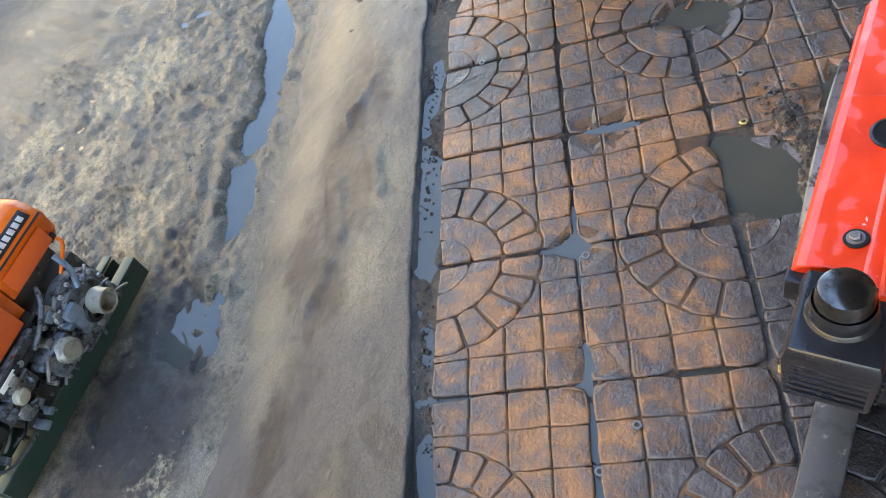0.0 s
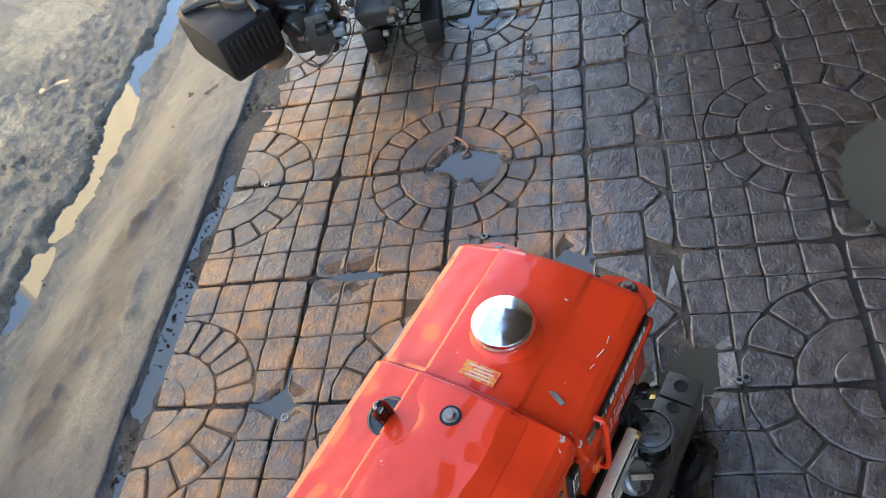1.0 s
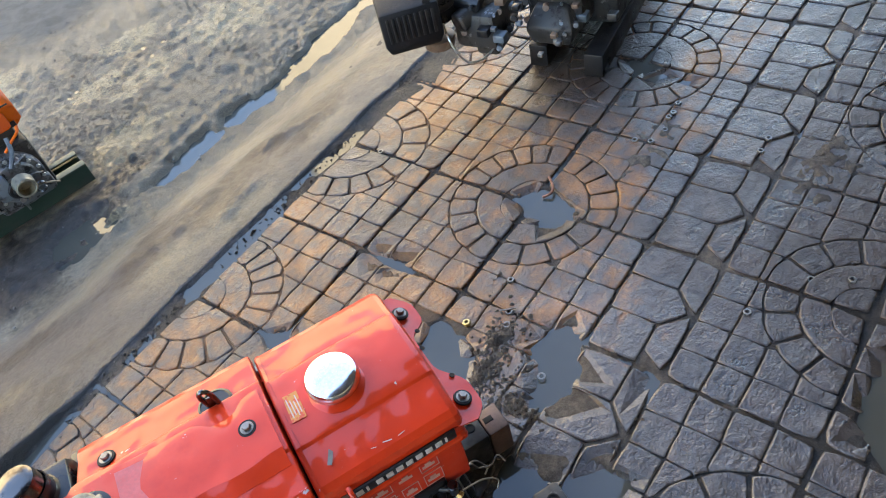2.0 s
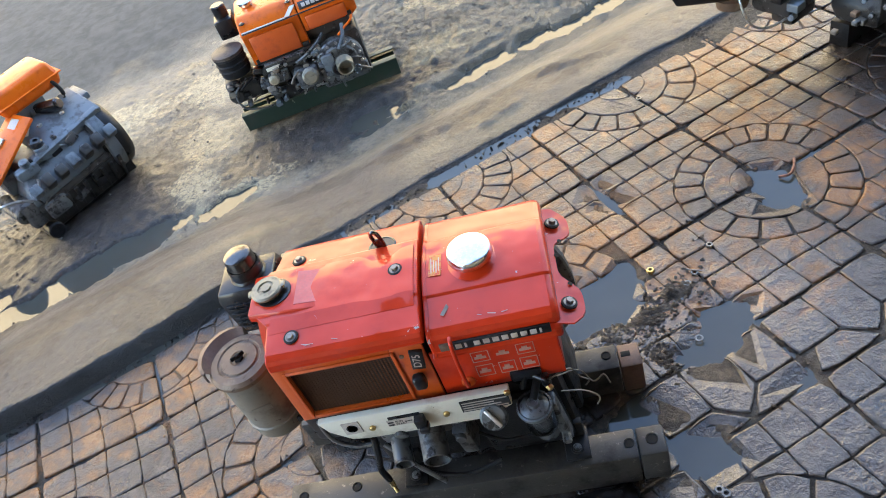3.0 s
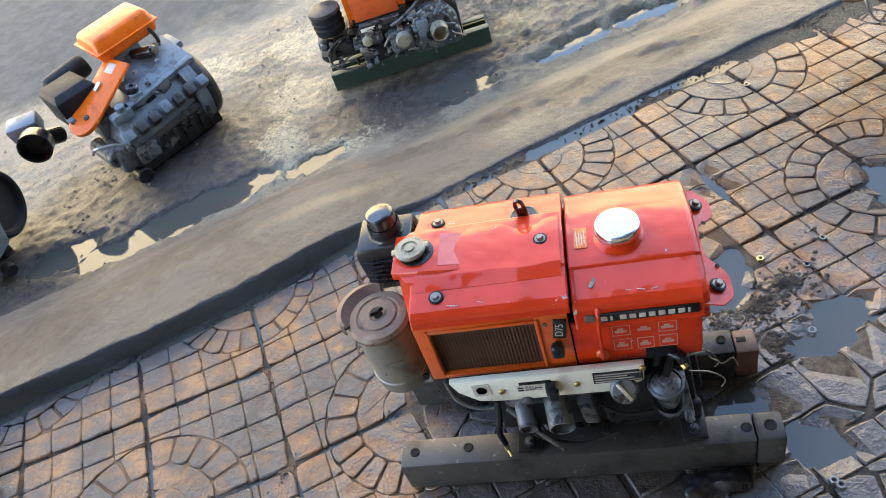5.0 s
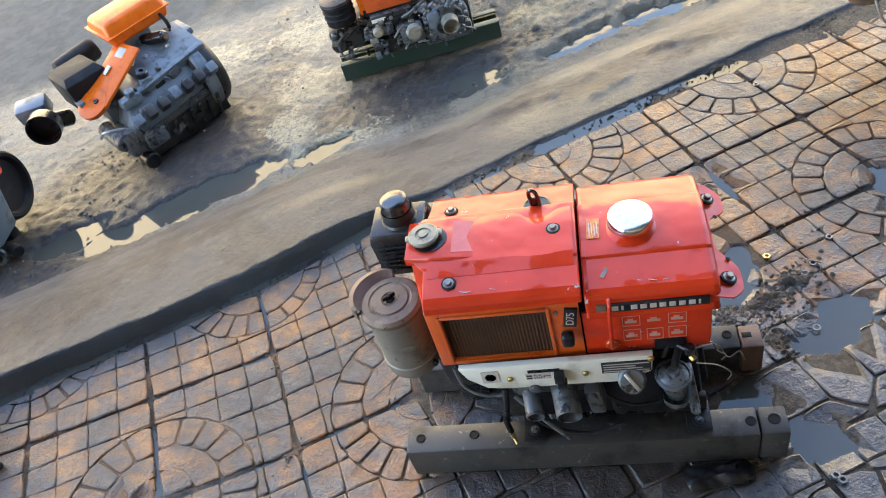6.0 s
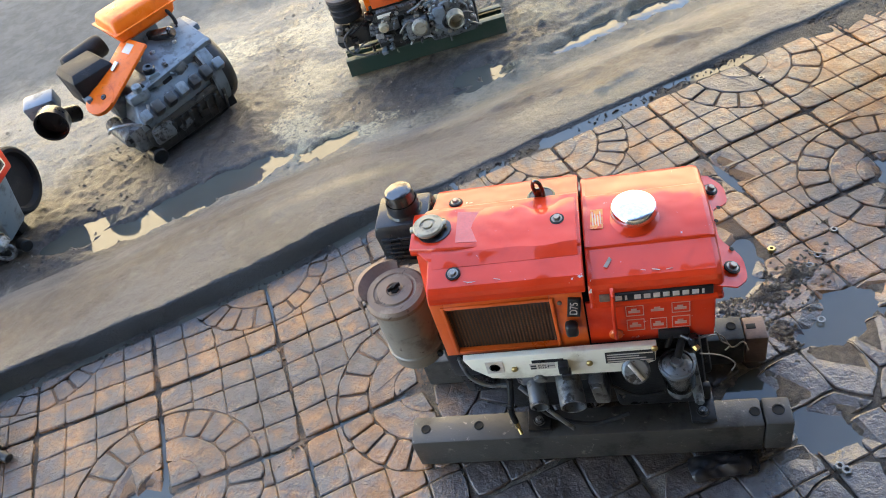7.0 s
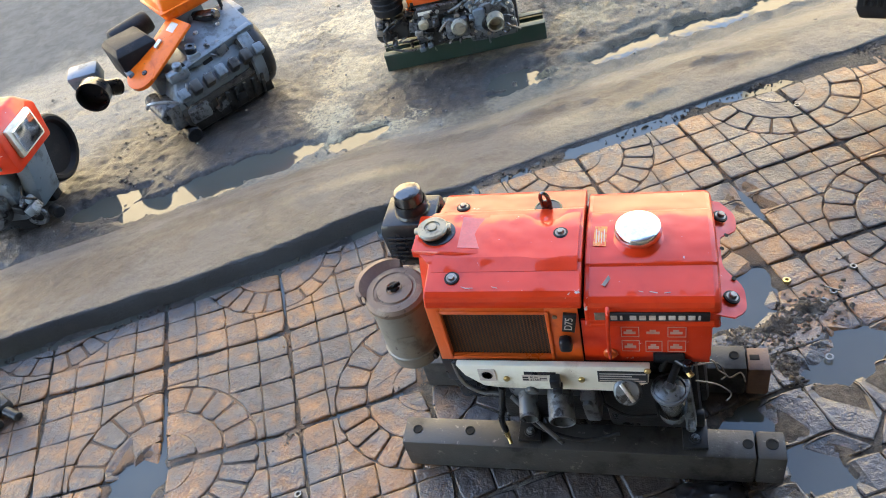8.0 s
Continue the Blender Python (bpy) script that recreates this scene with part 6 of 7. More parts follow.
# ---- the dark engine on bearers, at the yard's corner of the paving ----
D = thing("diesel_engine", "oily grey engine with a black muffler on dark steel bearers", "engine", pose(1.085, 0.915, 0.002, 0, 0, 34))
for y0 in (0.058, -0.112):
    br = part("bearer", box((0.0 + (0.02 if y0 > 0 else 0.0), y0, 0.0), (0.64, y0 + 0.055, 0.070), 0.004), IRON, D, "dark steel bearer")
    for x in (0.10, 0.155):
        part("bolt_hole", lathe([(0.008, 0), (0.008, 0.0014), (0, 0.0014)], (x, y0 + 0.028, 0.070), (x, y0 + 0.028, 1), 16), BLACK, br)
part("crankcase", box((0.150, -0.110, 0.072), (0.560, 0.120, 0.300), 0.016), GRIME, D, "grimy dark crankcase")
part("cylinder_head", box((0.06, -0.04, 0.10), (0.16, 0.12, 0.26), 0.012), GRIME, D)
part("hood", loft([[(0.06, -0.12, 0.30), (0.56, -0.12, 0.30), (0.56, 0.13, 0.30), (0.06, 0.13, 0.30)], [(0.06, -0.12, 0.43), (0.56, -0.12, 0.43), (0.56, 0.13, 0.43), (0.06, 0.13, 0.43)], [(0.08, -0.06, 0.47), (0.54, -0.06, 0.47), (0.54, 0.07, 0.47), (0.08, 0.07, 0.47)]], 0.006), GREYPAINT, D, "grey sheet metal hood")
sump = part("sump", loft([[(0.020, -0.06, 0.075), (0.110, -0.06, 0.075), (0.110, 0.055, 0.075), (0.020, 0.055, 0.075)], [(0.005, -0.075, 0.130), (0.125, -0.075, 0.130), (0.125, 0.07, 0.130), (0.005, 0.07, 0.130)], [(0.045, -0.05, 0.185), (0.125, -0.05, 0.185), (0.125, 0.045, 0.185), (0.045, 0.045, 0.185)]], 0.012), GRIME, D, "stained grey side cover")
intake = part("side_casting", join(box((-0.050, 0.095, 0.115), (0.120, 0.225, 0.225), 0.022), rod((-0.06, 0.20, 0.20), (0.10, 0.12, 0.235), 0.030), box((-0.02, 0.11, 0.08), (0.08, 0.18, 0.13), 0.012)), GRIME, D, "grimy intake casting")
part("wire_hoop", hose([(-0.085, 0.285, 0.215), (-0.108, 0.255, 0.165), (-0.100, 0.225, 0.112), (-0.068, 0.195, 0.100), (-0.030, 0.170, 0.118), (0.0, 0.155, 0.150)], 0.0034), ZINC, D, "bent bright wire hoop")
sump.location.y, intake.location.y = 0.045, 0.055
part("orange_hose", hose([(0.060, 0.08, 0.30), (0.010, 0.072, 0.262), (-0.005, 0.04, 0.240), (0.025, 0.01, 0.250), (0.06, 0.0, 0.29)], 0.006), ORANGE_B, D, "orange fuel hose")
fittings(D, 0.13, 0.50, 0.11, 0.29, -0.112, 30, 61, [GRIME, STEEL, IRON, DUST], 0.02, (0.010, 0.030))
for k in range(60):
    r = random.Random(100 + k)
    x, y, z = r.uniform(-0.06, 0.12), r.uniform(-0.06, 0.28), r.uniform(0.10, 0.26)
    s = r.uniform(0.007, 0.018)
    mt = r.choice([STEEL, DUST, IRON, RUST, GREYPAINT])
    part("casting" if k % 2 else "union", box((x - s, y - s, z - s * 0.7), (x + s, y + s, z + s * 0.7), s * 0.25) if k % 2 else rod((x, y, z), (x - s * 2.4, y - s, z + s), s * 0.55), mt, D)
muf = part("muffler", moved(loft([[(-0.095, -0.070, 0.0), (0.095, -0.070, 0.0), (0.095, 0.070, 0.0), (-0.095, 0.070, 0.0)], [(-0.11, -0.08, 0.03), (0.11, -0.08, 0.03), (0.11, 0.08, 0.03), (-0.11, 0.08, 0.03)], [(-0.11, -0.08, 0.13), (0.11, -0.08, 0.13), (0.11, 0.08, 0.13), (-0.11, 0.08, 0.13)]], 0.010), Matrix.Translation((-0.060, 0.385, 0.185)) @ pose(0, 0, 0, 0, 0, 38)), RUBBER, D, "black box muffler with slots")
part("strap", moved(hose([(-0.105, -0.05, 0.133), (-0.02, -0.06, 0.142), (0.06, 0.0, 0.142), (0.10, 0.06, 0.133)], 0.010), Matrix.Translation((-0.060, 0.385, 0.185)) @ pose(0, 0, 0, 0, 0, 38)), IRON, muf)
for k in range(9):
    part("vent_slot", moved(box((-0.1125, -0.064 + k * 0.015, 0.045), (-0.1095, -0.056 + k * 0.015, 0.115), 0.0012), Matrix.Translation((-0.060, 0.385, 0.185)) @ pose(0, 0, 0, 0, 0, 38)), PLATE, muf)
    part("vent_slot", moved(box((-0.064 + k * 0.015, -0.0825, 0.045), (-0.056 + k * 0.015, -0.0795, 0.115), 0.0012), Matrix.Translation((-0.060, 0.385, 0.185)) @ pose(0, 0, 0, 0, 0, 38)), PLATE, muf)
part("outlet", join(lathe([(0.058, 0), (0.064, 0.006), (0.064, 0.120), (0.060, 0.132), (0.050, 0.138), (0.046, 0.130), (0, 0.130)], (-0.005, 0.335, 0.205), (-0.005, 0.335, 1), 36), rod((0.03, 0.30, 0.25), (0.03, 0.2, 0.23), 0.03)), BLACK, D, "black round drum")
part("drum_band", lathe([(0.0645, 0.040), (0.0665, 0.044), (0.0665, 0.054), (0.0645, 0.058)], (-0.005, 0.335, 0.205), (-0.005, 0.335, 1), 36, False), IRON, D)
part("rusty_pan", lathe([(0.030, 0), (0.042, 0.004), (0.046, 0.030), (0.04, 0.034), (0, 0.034)], (-0.030, 0.320, 0.130), (-0.030, 0.320, 1), 28), RUST, D, "rusty round pan")

# the muffler and the intake stand out from the engine's end
for child in D.children:
    if child.name.split(".")[0] in ("muffler", "outlet", "drum_band", "rusty_pan"):
        child.location.x -= 0.080
    elif child.name.split(".")[0] in ("side_casting", "wire_hoop", "casting", "union"):
        child.location.x -= 0.045

# ---- the red engine with a lamp ----
E = thing("diesel_engine", "red engine with a square headlamp and grey crankcase on the dirt", "engine", pose(-1.880, 0.830, YARD + 0.006, 0, 0, 5))
part("hood", loft([[(-0.30, -0.110, 0.250), (0.030, -0.110, 0.250), (0.030, 0.110, 0.250), (-0.30, 0.110, 0.250)], [(-0.30, -0.118, 0.390), (0.040, -0.118, 0.380), (0.040, 0.118, 0.380), (-0.30, 0.118, 0.390)], [(-0.30, -0.075, 0.445), (0.018, -0.075, 0.432), (0.018, 0.075, 0.432), (-0.30, 0.075, 0.445)]], 0.012), RED, E, "red sheet metal hood")
lamp = part("headlamp", join(box((0.030, -0.078, 0.285), (0.052, 0.070, 0.392), 0.010)), CREAM, E, "square headlamp with a cream rim")
part("lens", moved(box((-0.006, -0.060, -0.042), (0.006, 0.056, 0.042), 0.005), Matrix.Translation((0.0535, -0.003, 0.339))), CHROME, lamp, "silvery lamp glass")
part("drive_wheel", lathe([(0.03, 0.0), (0.092, 0.002), (0.101, 0.020), (0.113, 0.022), (0.121, 0.016), (0.124, 0.0), (0.124, -0.055), (0.114, -0.062), (0, -0.062)], (-0.070, 0.176, 0.150), (1, 0.176, 0.150), 56), RUBBER, E, "dark dished flywheel")
part("rim", lathe([(0.1245, 0.004), (0.1275, -0.008), (0.1275, -0.045), (0.1245, -0.052)], (-0.070, 0.176, 0.150), (1, 0.176, 0.150), 56, False), STEEL, E)
part("crankcase", join(box((-0.36, -0.105, 0.05), (-0.075, 0.130, 0.255), 0.014), moved(box((-0.028, -0.075, -0.10), (0.028, 0.05, 0.11), 0.010), Matrix.Translation((-0.035, 0.020, 0.165)) @ pose(0, 0, 0, 0, 16, 0))), GREYPAINT, E, "blue grey crankcase")
part("gear_case", lathe([(0.06, 0), (0.085, 0.01), (0.095, 0.03), (0.095, 0.07), (0, 0.07)], (-0.20, -0.160, 0.135), (-0.20, 1, 0.135), 36), STEEL, E, "round grey gear case")
fittings(E, -0.28, -0.02, 0.03, 0.22, -0.095, 22, 51, [GREYPAINT, STEEL, IRON], 0.04)
part("tow_ring", lathe([(0.030, -0.008), (0.036, 0), (0.030, 0.008), (0.022, 0.008), (0.018, 0), (0.022, -0.008), (0.030, -0.008)], (-0.065, -0.075, 0.042), (-0.02, -0.20, 0.06), 28, False), STEEL, E)
part("foot", join(box((-0.34, -0.09, 0.0), (-0.08, -0.04, 0.06), 0.006), box((-0.34, 0.05, 0.0), (-0.08, 0.10, 0.06), 0.006), rod((-0.035, -0.03, 0.03), (0.0, -0.05, 0.03), 0.022)), IRON, E)
for p in ((-0.02, -0.118, 0.330), (-0.02, -0.118, 0.285)):
    bolt("screw", p, 0.011, E, q=(p[0], -1, p[2]), washer=False)

# ---- end of a stand beside the paving's edge ----
F = thing("steel_stand", "dark steel bar end with an oily clamp on the paving", "stand", pose(-1.455, -0.085, 0.004, 0, 0, 152))
part("bar", moved(box((-0.005, -0.030, 0.020), (0.62, 0.030, 0.080), 0.004), pose(0, 0, 0, 0, -9, 0)), GRIME, F, "dark square bar")
part("clamp", join(box((-0.03, -0.042, 0.0), (0.05, 0.042, 0.030), 0.008), rod((-0.035, -0.02, 0.015), (-0.075, -0.03, 0.006), 0.012), box((-0.06, 0.0, 0.0), (-0.02, 0.05, 0.022), 0.006)), GRIME, F, "oily clamp")
part("far_leg", box((0.55, -0.03, -0.004), (0.61, 0.03, 0.14), 0.004), GRIME, F)

# ---- loose things on the ground ----
nut_mesh = mesh_of("hex_nut", lathe([(0.0052, 0.0), (0.0098, 0.0), (0.0104, 0.001), (0.0104, 0.0062), (0.0096, 0.0074), (0.0056, 0.0074), (0.0052, 0.0066), (0.0052, 0.0)], seg=6, closed=False), NUT)
ring_mesh = mesh_of("washer", lathe([(0.0055, 0.0), (0.0098, 0.0), (0.0100, 0.0012), (0.0096, 0.0022), (0.0058, 0.0022), (0.0055, 0.0012), (0.0055, 0.0)], seg=20, closed=False), NUT)
brass_mesh = mesh_of("hex_nut_brass", lathe([(0.0052, 0.0), (0.0108, 0.0), (0.0112, 0.001), (0.0112, 0.0082), (0.0100, 0.0094), (0.0056, 0.0094), (0.0052, 0.0082), (0.0052, 0.0)], seg=6, closed=False), BRASS)
LOOSE = [(0.517, 0.986), (0.406, 0.333), (0.545, 0.373), (0.459, 0.131), (0.417, -0.200), (0.867, 0.008), (1.102, 0.165), (1.218, -0.034), (1.077, -0.054), (1.022, -0.005), (0.408, -0.192), (-0.272, 0.331),
         (0.024, 0.529), (-0.111, 0.146), (1.180, 0.578), (1.120, 0.540), (1.066, 0.530), (1.041, 0.560), (-0.364, 0.362), (-0.580, -0.237), (0.494, 0.302), (0.473, 0.278), (1.214, 0.599), (1.160, 0.572), (1.315, 0.373), (1.273, 0.353), (1.227, 0.332)]
for k, (x, y) in enumerate(LOOSE):
    brass = k in (1, 13)
    me = brass_mesh if brass else (nut_mesh if k % 3 else ring_mesh)
    ob = new("hex_nut" if me is not ring_mesh else "washer", me)
    u, v = x * C25 + y * S25, -x * S25 + y * C25
    z = max(float(relief_of(np.array([x]), np.array([y]))[0]), -0.001)
    ob.matrix_basis = pose(x, y, z, (k * 37) % 11 - 5, (k * 53) % 9 - 4, k * 47) @ Matrix.Diagonal((0.84, 0.84, 0.84, 1))
    if brass:
        tagged(ob, "loose brass coloured hex nut lying on the paving", "nut", "loose nuts")
    elif me is ring_mesh:
        tagged(ob, "loose steel washer lying on the dirty paving", "washer", "loose washers")
    else:
        tagged(ob, "loose zinc plated hex nut lying on the paving", "nut", "loose nuts")
twig = part("twig", hose([(0.752, 0.548, -0.004), (0.772, 0.540, 0.004), (0.788, 0.556, 0.007), (0.800, 0.590, 0.004)], 0.0034), TWIG)
tagged(twig, "short curved reddish brown twig lying in a puddle", "twig")
bit = part("twig", hose([(0.480, 0.316, 0.004), (0.494, 0.306, 0.006), (0.510, 0.300, 0.005)], 0.0018), WIRE)
tagged(bit, "thin pale straw lying on the muddy paving", "twig")
scrap = bmesh.new()
bmesh.ops.create_grid(scrap, x_segments=26, y_segments=16, size=0.5)
for v in scrap.verts:
    a, c = v.co.x, v.co.y
    lift_up = float(layers(np.array([a * 0.11]), np.array([c * 0.06]), 0.018, 2, 201)[0])
    v.co = (a * 0.115 + 0.012 * (float(cloth(a * 0.11, c * 0.06, 0.02, 211)) - 0.5), c * 0.050 * (1 - 0.8 * a * a) + 0.010 * (float(cloth(a * 0.11, c * 0.06, 0.02, 217)) - 0.5), 0.004 + 0.030 * lift_up * (1 - 3.2 * c * c) * (1 - 2.5 * a * a))
bmesh.ops.solidify(scrap, geom=scrap.faces[:], thickness=0.0008)
scrap = part("plastic_scrap", moved(scrap, pose(0.216, -0.183, 0.001, 0, 0, 8)), BLACK, None, "", 60)
tagged(scrap, "crumpled black plastic scrap beside the steel bearer", "scrap")
r = random.Random(12)
grit = bmesh.new()
for k in range(1000):
    u, v = r.uniform(-2.2, 1.7), r.choice([r.uniform(0.70, 0.84), r.uniform(1.30, 2.7), r.uniform(1.3, 1.6), r.uniform(-0.6, 0.8)])
    x, y = u * C25 - v * S25, u * S25 + v * C25
    if -0.4 < x < 0.4 and -0.2 < y < 0.2:
        continue
    s = r.uniform(0.0014, 0.0036) * (r.choice((1.0, 1.0, 1.3, 2.2)) if v > 1.2 else 1.0)
    z = float(relief_of(np.array([x]), np.array([y]))[0])
    if z - float(fall(np.array(v))) < -0.008:
        continue
    m4 = Matrix.Translation((x, y, z + s * 0.3)) @ Euler((r.random() * 6, r.random() * 6, r.random() * 6)).to_matrix().to_4x4() @ Matrix.Diagonal((s, s * r.uniform(0.6, 1), s * r.uniform(0.5, 0.8), 1))
    vs = [grit.verts.new(m4 @ Vector(p)) for p in ((1, 0, 0), (-1, 0, 0), (0, 1, 0), (0, -1, 0), (0, 0, 1), (0, 0, -1))]
    for a, c in ((0, 2), (2, 1), (1, 3), (3, 0)):
        grit.faces.new((vs[a], vs[c], vs[4]))
        grit.faces.new((vs[c], vs[a], vs[5]))
tagged(part("pebbles", grit, STONE), "scattered small grey stones on mud and dirt", "stones", kind="stuff")


def lump(bm, r, x, y, z, s):
    """A flat clod of dirt half sunk in the ground."""
    m4 = Matrix.Translation((x, y, z + s * 0.1)) @ Euler((r.gauss(0, 0.4), r.gauss(0, 0.4), r.random() * 6)).to_matrix().to_4x4() @ Matrix.Diagonal((s, s * r.uniform(0.6, 1), s * r.uniform(0.4, 0.75), 1))
    ring = [bm.verts.new(m4 @ Vector((math.cos(a * 1.0472) * r.uniform(0.8, 1.1), math.sin(a * 1.0472) * r.uniform(0.8, 1.1), -0.3))) for a in range(6)]
    top = [bm.verts.new(m4 @ Vector((math.cos(a * 2.0944 + 0.5) * 0.5, math.sin(a * 2.0944 + 0.5) * 0.5, r.uniform(0.6, 1.0)))) for a in range(3)]
    for a in range(3):
        bm.faces.new((ring[2 * a], ring[2 * a + 1], top[a]))
        bm.faces.new((ring[2 * a + 1], ring[(2 * a + 2) % 6], top[(a + 1) % 3], top[a]))
    bm.faces.new(top)


# clumps of churned dirt in the yard
clumps = bmesh.new()
r = random.Random(31)
spots = np.array([(r.uniform(-1.9, 1.8), r.uniform(1.36, 1.36 + 1.5 * r.random() ** 0.7)) for _ in range(9000)])
dense = layers(spots[:, 0], spots[:, 1], 0.22, 3, 161)
xs, ys = spots[:, 0] * C25 - spots[:, 1] * S25, spots[:, 0] * S25 + spots[:, 1] * C25
zs = relief_of(xs, ys)
for x, y, z, d in zip(xs, ys, zs, dense):
    if z < YARD - 0.004 or d < 0.50 or (x * C25 + y * S25 < 0.15 and r.random() > 0.35):
        continue
    s = r.uniform(0.0030, 0.0070) * r.choice((1.0, 1.0, 1.4, 1.9)) * min(1.0, 0.5 + 4 * (d - 0.5))
    lump(clumps, r, x, y, z, s)
tagged(part("dirt_clumps", clumps, MUD), "small clumps of churned wet dirt", "dirt", kind="stuff")

# crumbs of mud along the wide joints and the gutter
crumbs = bmesh.new()
r = random.Random(77)
for k in range(5300):
    pick = r.random() if k < 4400 else 2.0
    if pick > 1.0:
        u, v = r.choice(((r.gauss(0.49, 0.055), r.gauss(0.045, 0.025)), (r.gauss(0.405, 0.035), r.gauss(0.015, 0.035)), (r.gauss(0.32, 0.03), r.gauss(0.03, 0.025)), (r.gauss(0.385, 0.014), r.gauss(-0.05, 0.030))))
    elif pick < 0.33:
        u = r.uniform(-1.6, 1.7)
        v = kerb(u) + r.gauss(0, 0.010)
    elif pick < 0.60:
        u, v = laid_at(-0.960 + 0.3067 * r.randint(-2, 8) + r.gauss(0, 0.006), r.uniform(-0.9, 0.78))
    elif pick < 0.80:
        u, v = laid_at(r.uniform(-1.5, 1.7), r.choice((0.4985, 0.2015, -0.115, -0.286, -0.5765)) + r.gauss(0, 0.006))
    else:
        c = r.choice(CLODS)
        u, v = r.gauss(c[0], c[2] * 0.7), r.gauss(c[1], c[3] * 0.7)
    if pick < 1.0 and layers(np.array([u]), np.array([v]), 0.16, 2, 97)[0] < 0.45:
        continue
    x, y = u * C25 - v * S25, u * S25 + v * C25
    s = r.uniform(0.0016, 0.0034) * r.choice((1, 1, 1, 1.8))
    z = float(relief_of(np.array([x]), np.array([y]))[0])
    if z < -0.0075:
        if pick > 0.33 or r.random() > 0.45:
            continue
        z, s = -0.0085, s * 1.3
    else:
        z = max(z, -0.003)
    if pick > 1.0:
        lump(crumbs, r, x, y, max(z, -0.0002 - 0.9 * float(hollow(np.array([u]), np.array([v]))[0])), r.uniform(0.0022, 0.0050) * r.choice((1.0, 1.0, 1.6)))
        continue
    m4 = Matrix.Translation((x, y, z + s * 0.25)) @ Euler((r.random() * 6, r.random() * 6, r.random() * 6)).to_matrix().to_4x4() @ Matrix.Diagonal((s, s * r.uniform(0.6, 1), s * r.uniform(0.5, 0.9), 1))
    vs = [crumbs.verts.new(m4 @ Vector(p)) for p in ((1, 0, 0), (-1, 0.2, 0), (0, 1, 0.2), (0.1, -1, 0), (0, 0, 1), (0.2, 0, -1))]
    for a, c in ((0, 2), (2, 1), (1, 3), (3, 0)):
        crumbs.faces.new((vs[a], vs[c], vs[4]))
        crumbs.faces.new((vs[c], vs[a], vs[5]))
tagged(part("mud_crumbs", crumbs, MUD), "dark wet crumbs of mud in the joints", "mud", kind="stuff")

# ---- pieces of the paving ----
paving = new("paving")
tagged(paving, "worn terracotta coloured paving of squares and fans, smeared with dark mud", "paving", kind="structure")
U0, PU = -0.960, 0.3067
GAP = 0.0005


def walk_line(a, b, n):
    return [(a[0] + (b[0] - a[0]) * k / n, a[1] + (b[1] - a[1]) * k / n) for k in range(n)]


def sector(c, r0, r1, a0, a1, n):
    out = [(c[0] + r1 * math.cos(a0 + (a1 - a0) * k / n), c[1] + r1 * math.sin(a0 + (a1 - a0) * k / n)) for k in range(n + 1)]
    if r0 < 0.002:
        return out + [c]
    return out + [(c[0] + r0 * math.cos(a1 - (a1 - a0) * k / n), c[1] + r0 * math.sin(a1 - (a1 - a0) * k / n)) for k in range(n + 1)]


def without_disc(cell, c, r):
    """The outline of a square cell with a disc taken away, or nothing where too little is left."""
    (x0, y0), (x1, y1) = cell
    loop = walk_line((x0, y0), (x1, y0), 8) + walk_line((x1, y0), (x1, y1), 8) + walk_line((x1, y1), (x0, y1), 8) + walk_line((x0, y1), (x0, y0), 8)
    outside = [math.hypot(p[0] - c[0], p[1] - c[1]) > r for p in loop]
    if all(outside):
        return walk_line((x0, y0), (x1, y0), 3) + walk_line((x1, y0), (x1, y1), 3) + walk_line((x1, y1), (x0, y1), 3) + walk_line((x0, y1), (x0, y0), 3)
    if sum(outside) < 9:
        return None
    k = next(i for i in range(len(loop)) if outside[i] and not outside[i - 1])
    loop = loop[k:] + loop[:k]
    keep = [p for p in loop if math.hypot(p[0] - c[0], p[1] - c[1]) > r]
    a0, a1 = math.atan2(keep[-1][1] - c[1], keep[-1][0] - c[0]), math.atan2(keep[0][1] - c[1], keep[0][0] - c[0])
    arc = [(c[0] + r * math.cos(a0 + (a1 - a0) * k / 5), c[1] + r * math.sin(a0 + (a1 - a0) * k / 5)) for k in range(6)]
    slim = [p for i, p in enumerate(keep) if i in (0, len(keep) - 1) or i % 3 == 1 or any(abs(p[0] - q[0]) + abs(p[1] - q[1]) < 1e-9 for q in ((x0, y0), (x1, y0), (x1, y1), (x0, y1)))]
    return slim + arc


def shrink(outline, by):
    cx, cy = sum(p[0] for p in outline) / len(outline), sum(p[1] for p in outline) / len(outline)
    out = []
    for x, y in outline:
        d = math.hypot(x - cx, y - cy) or 1.0
        out.append((x - (x - cx) / d * by, y - (y - cy) / d * by))
    return out


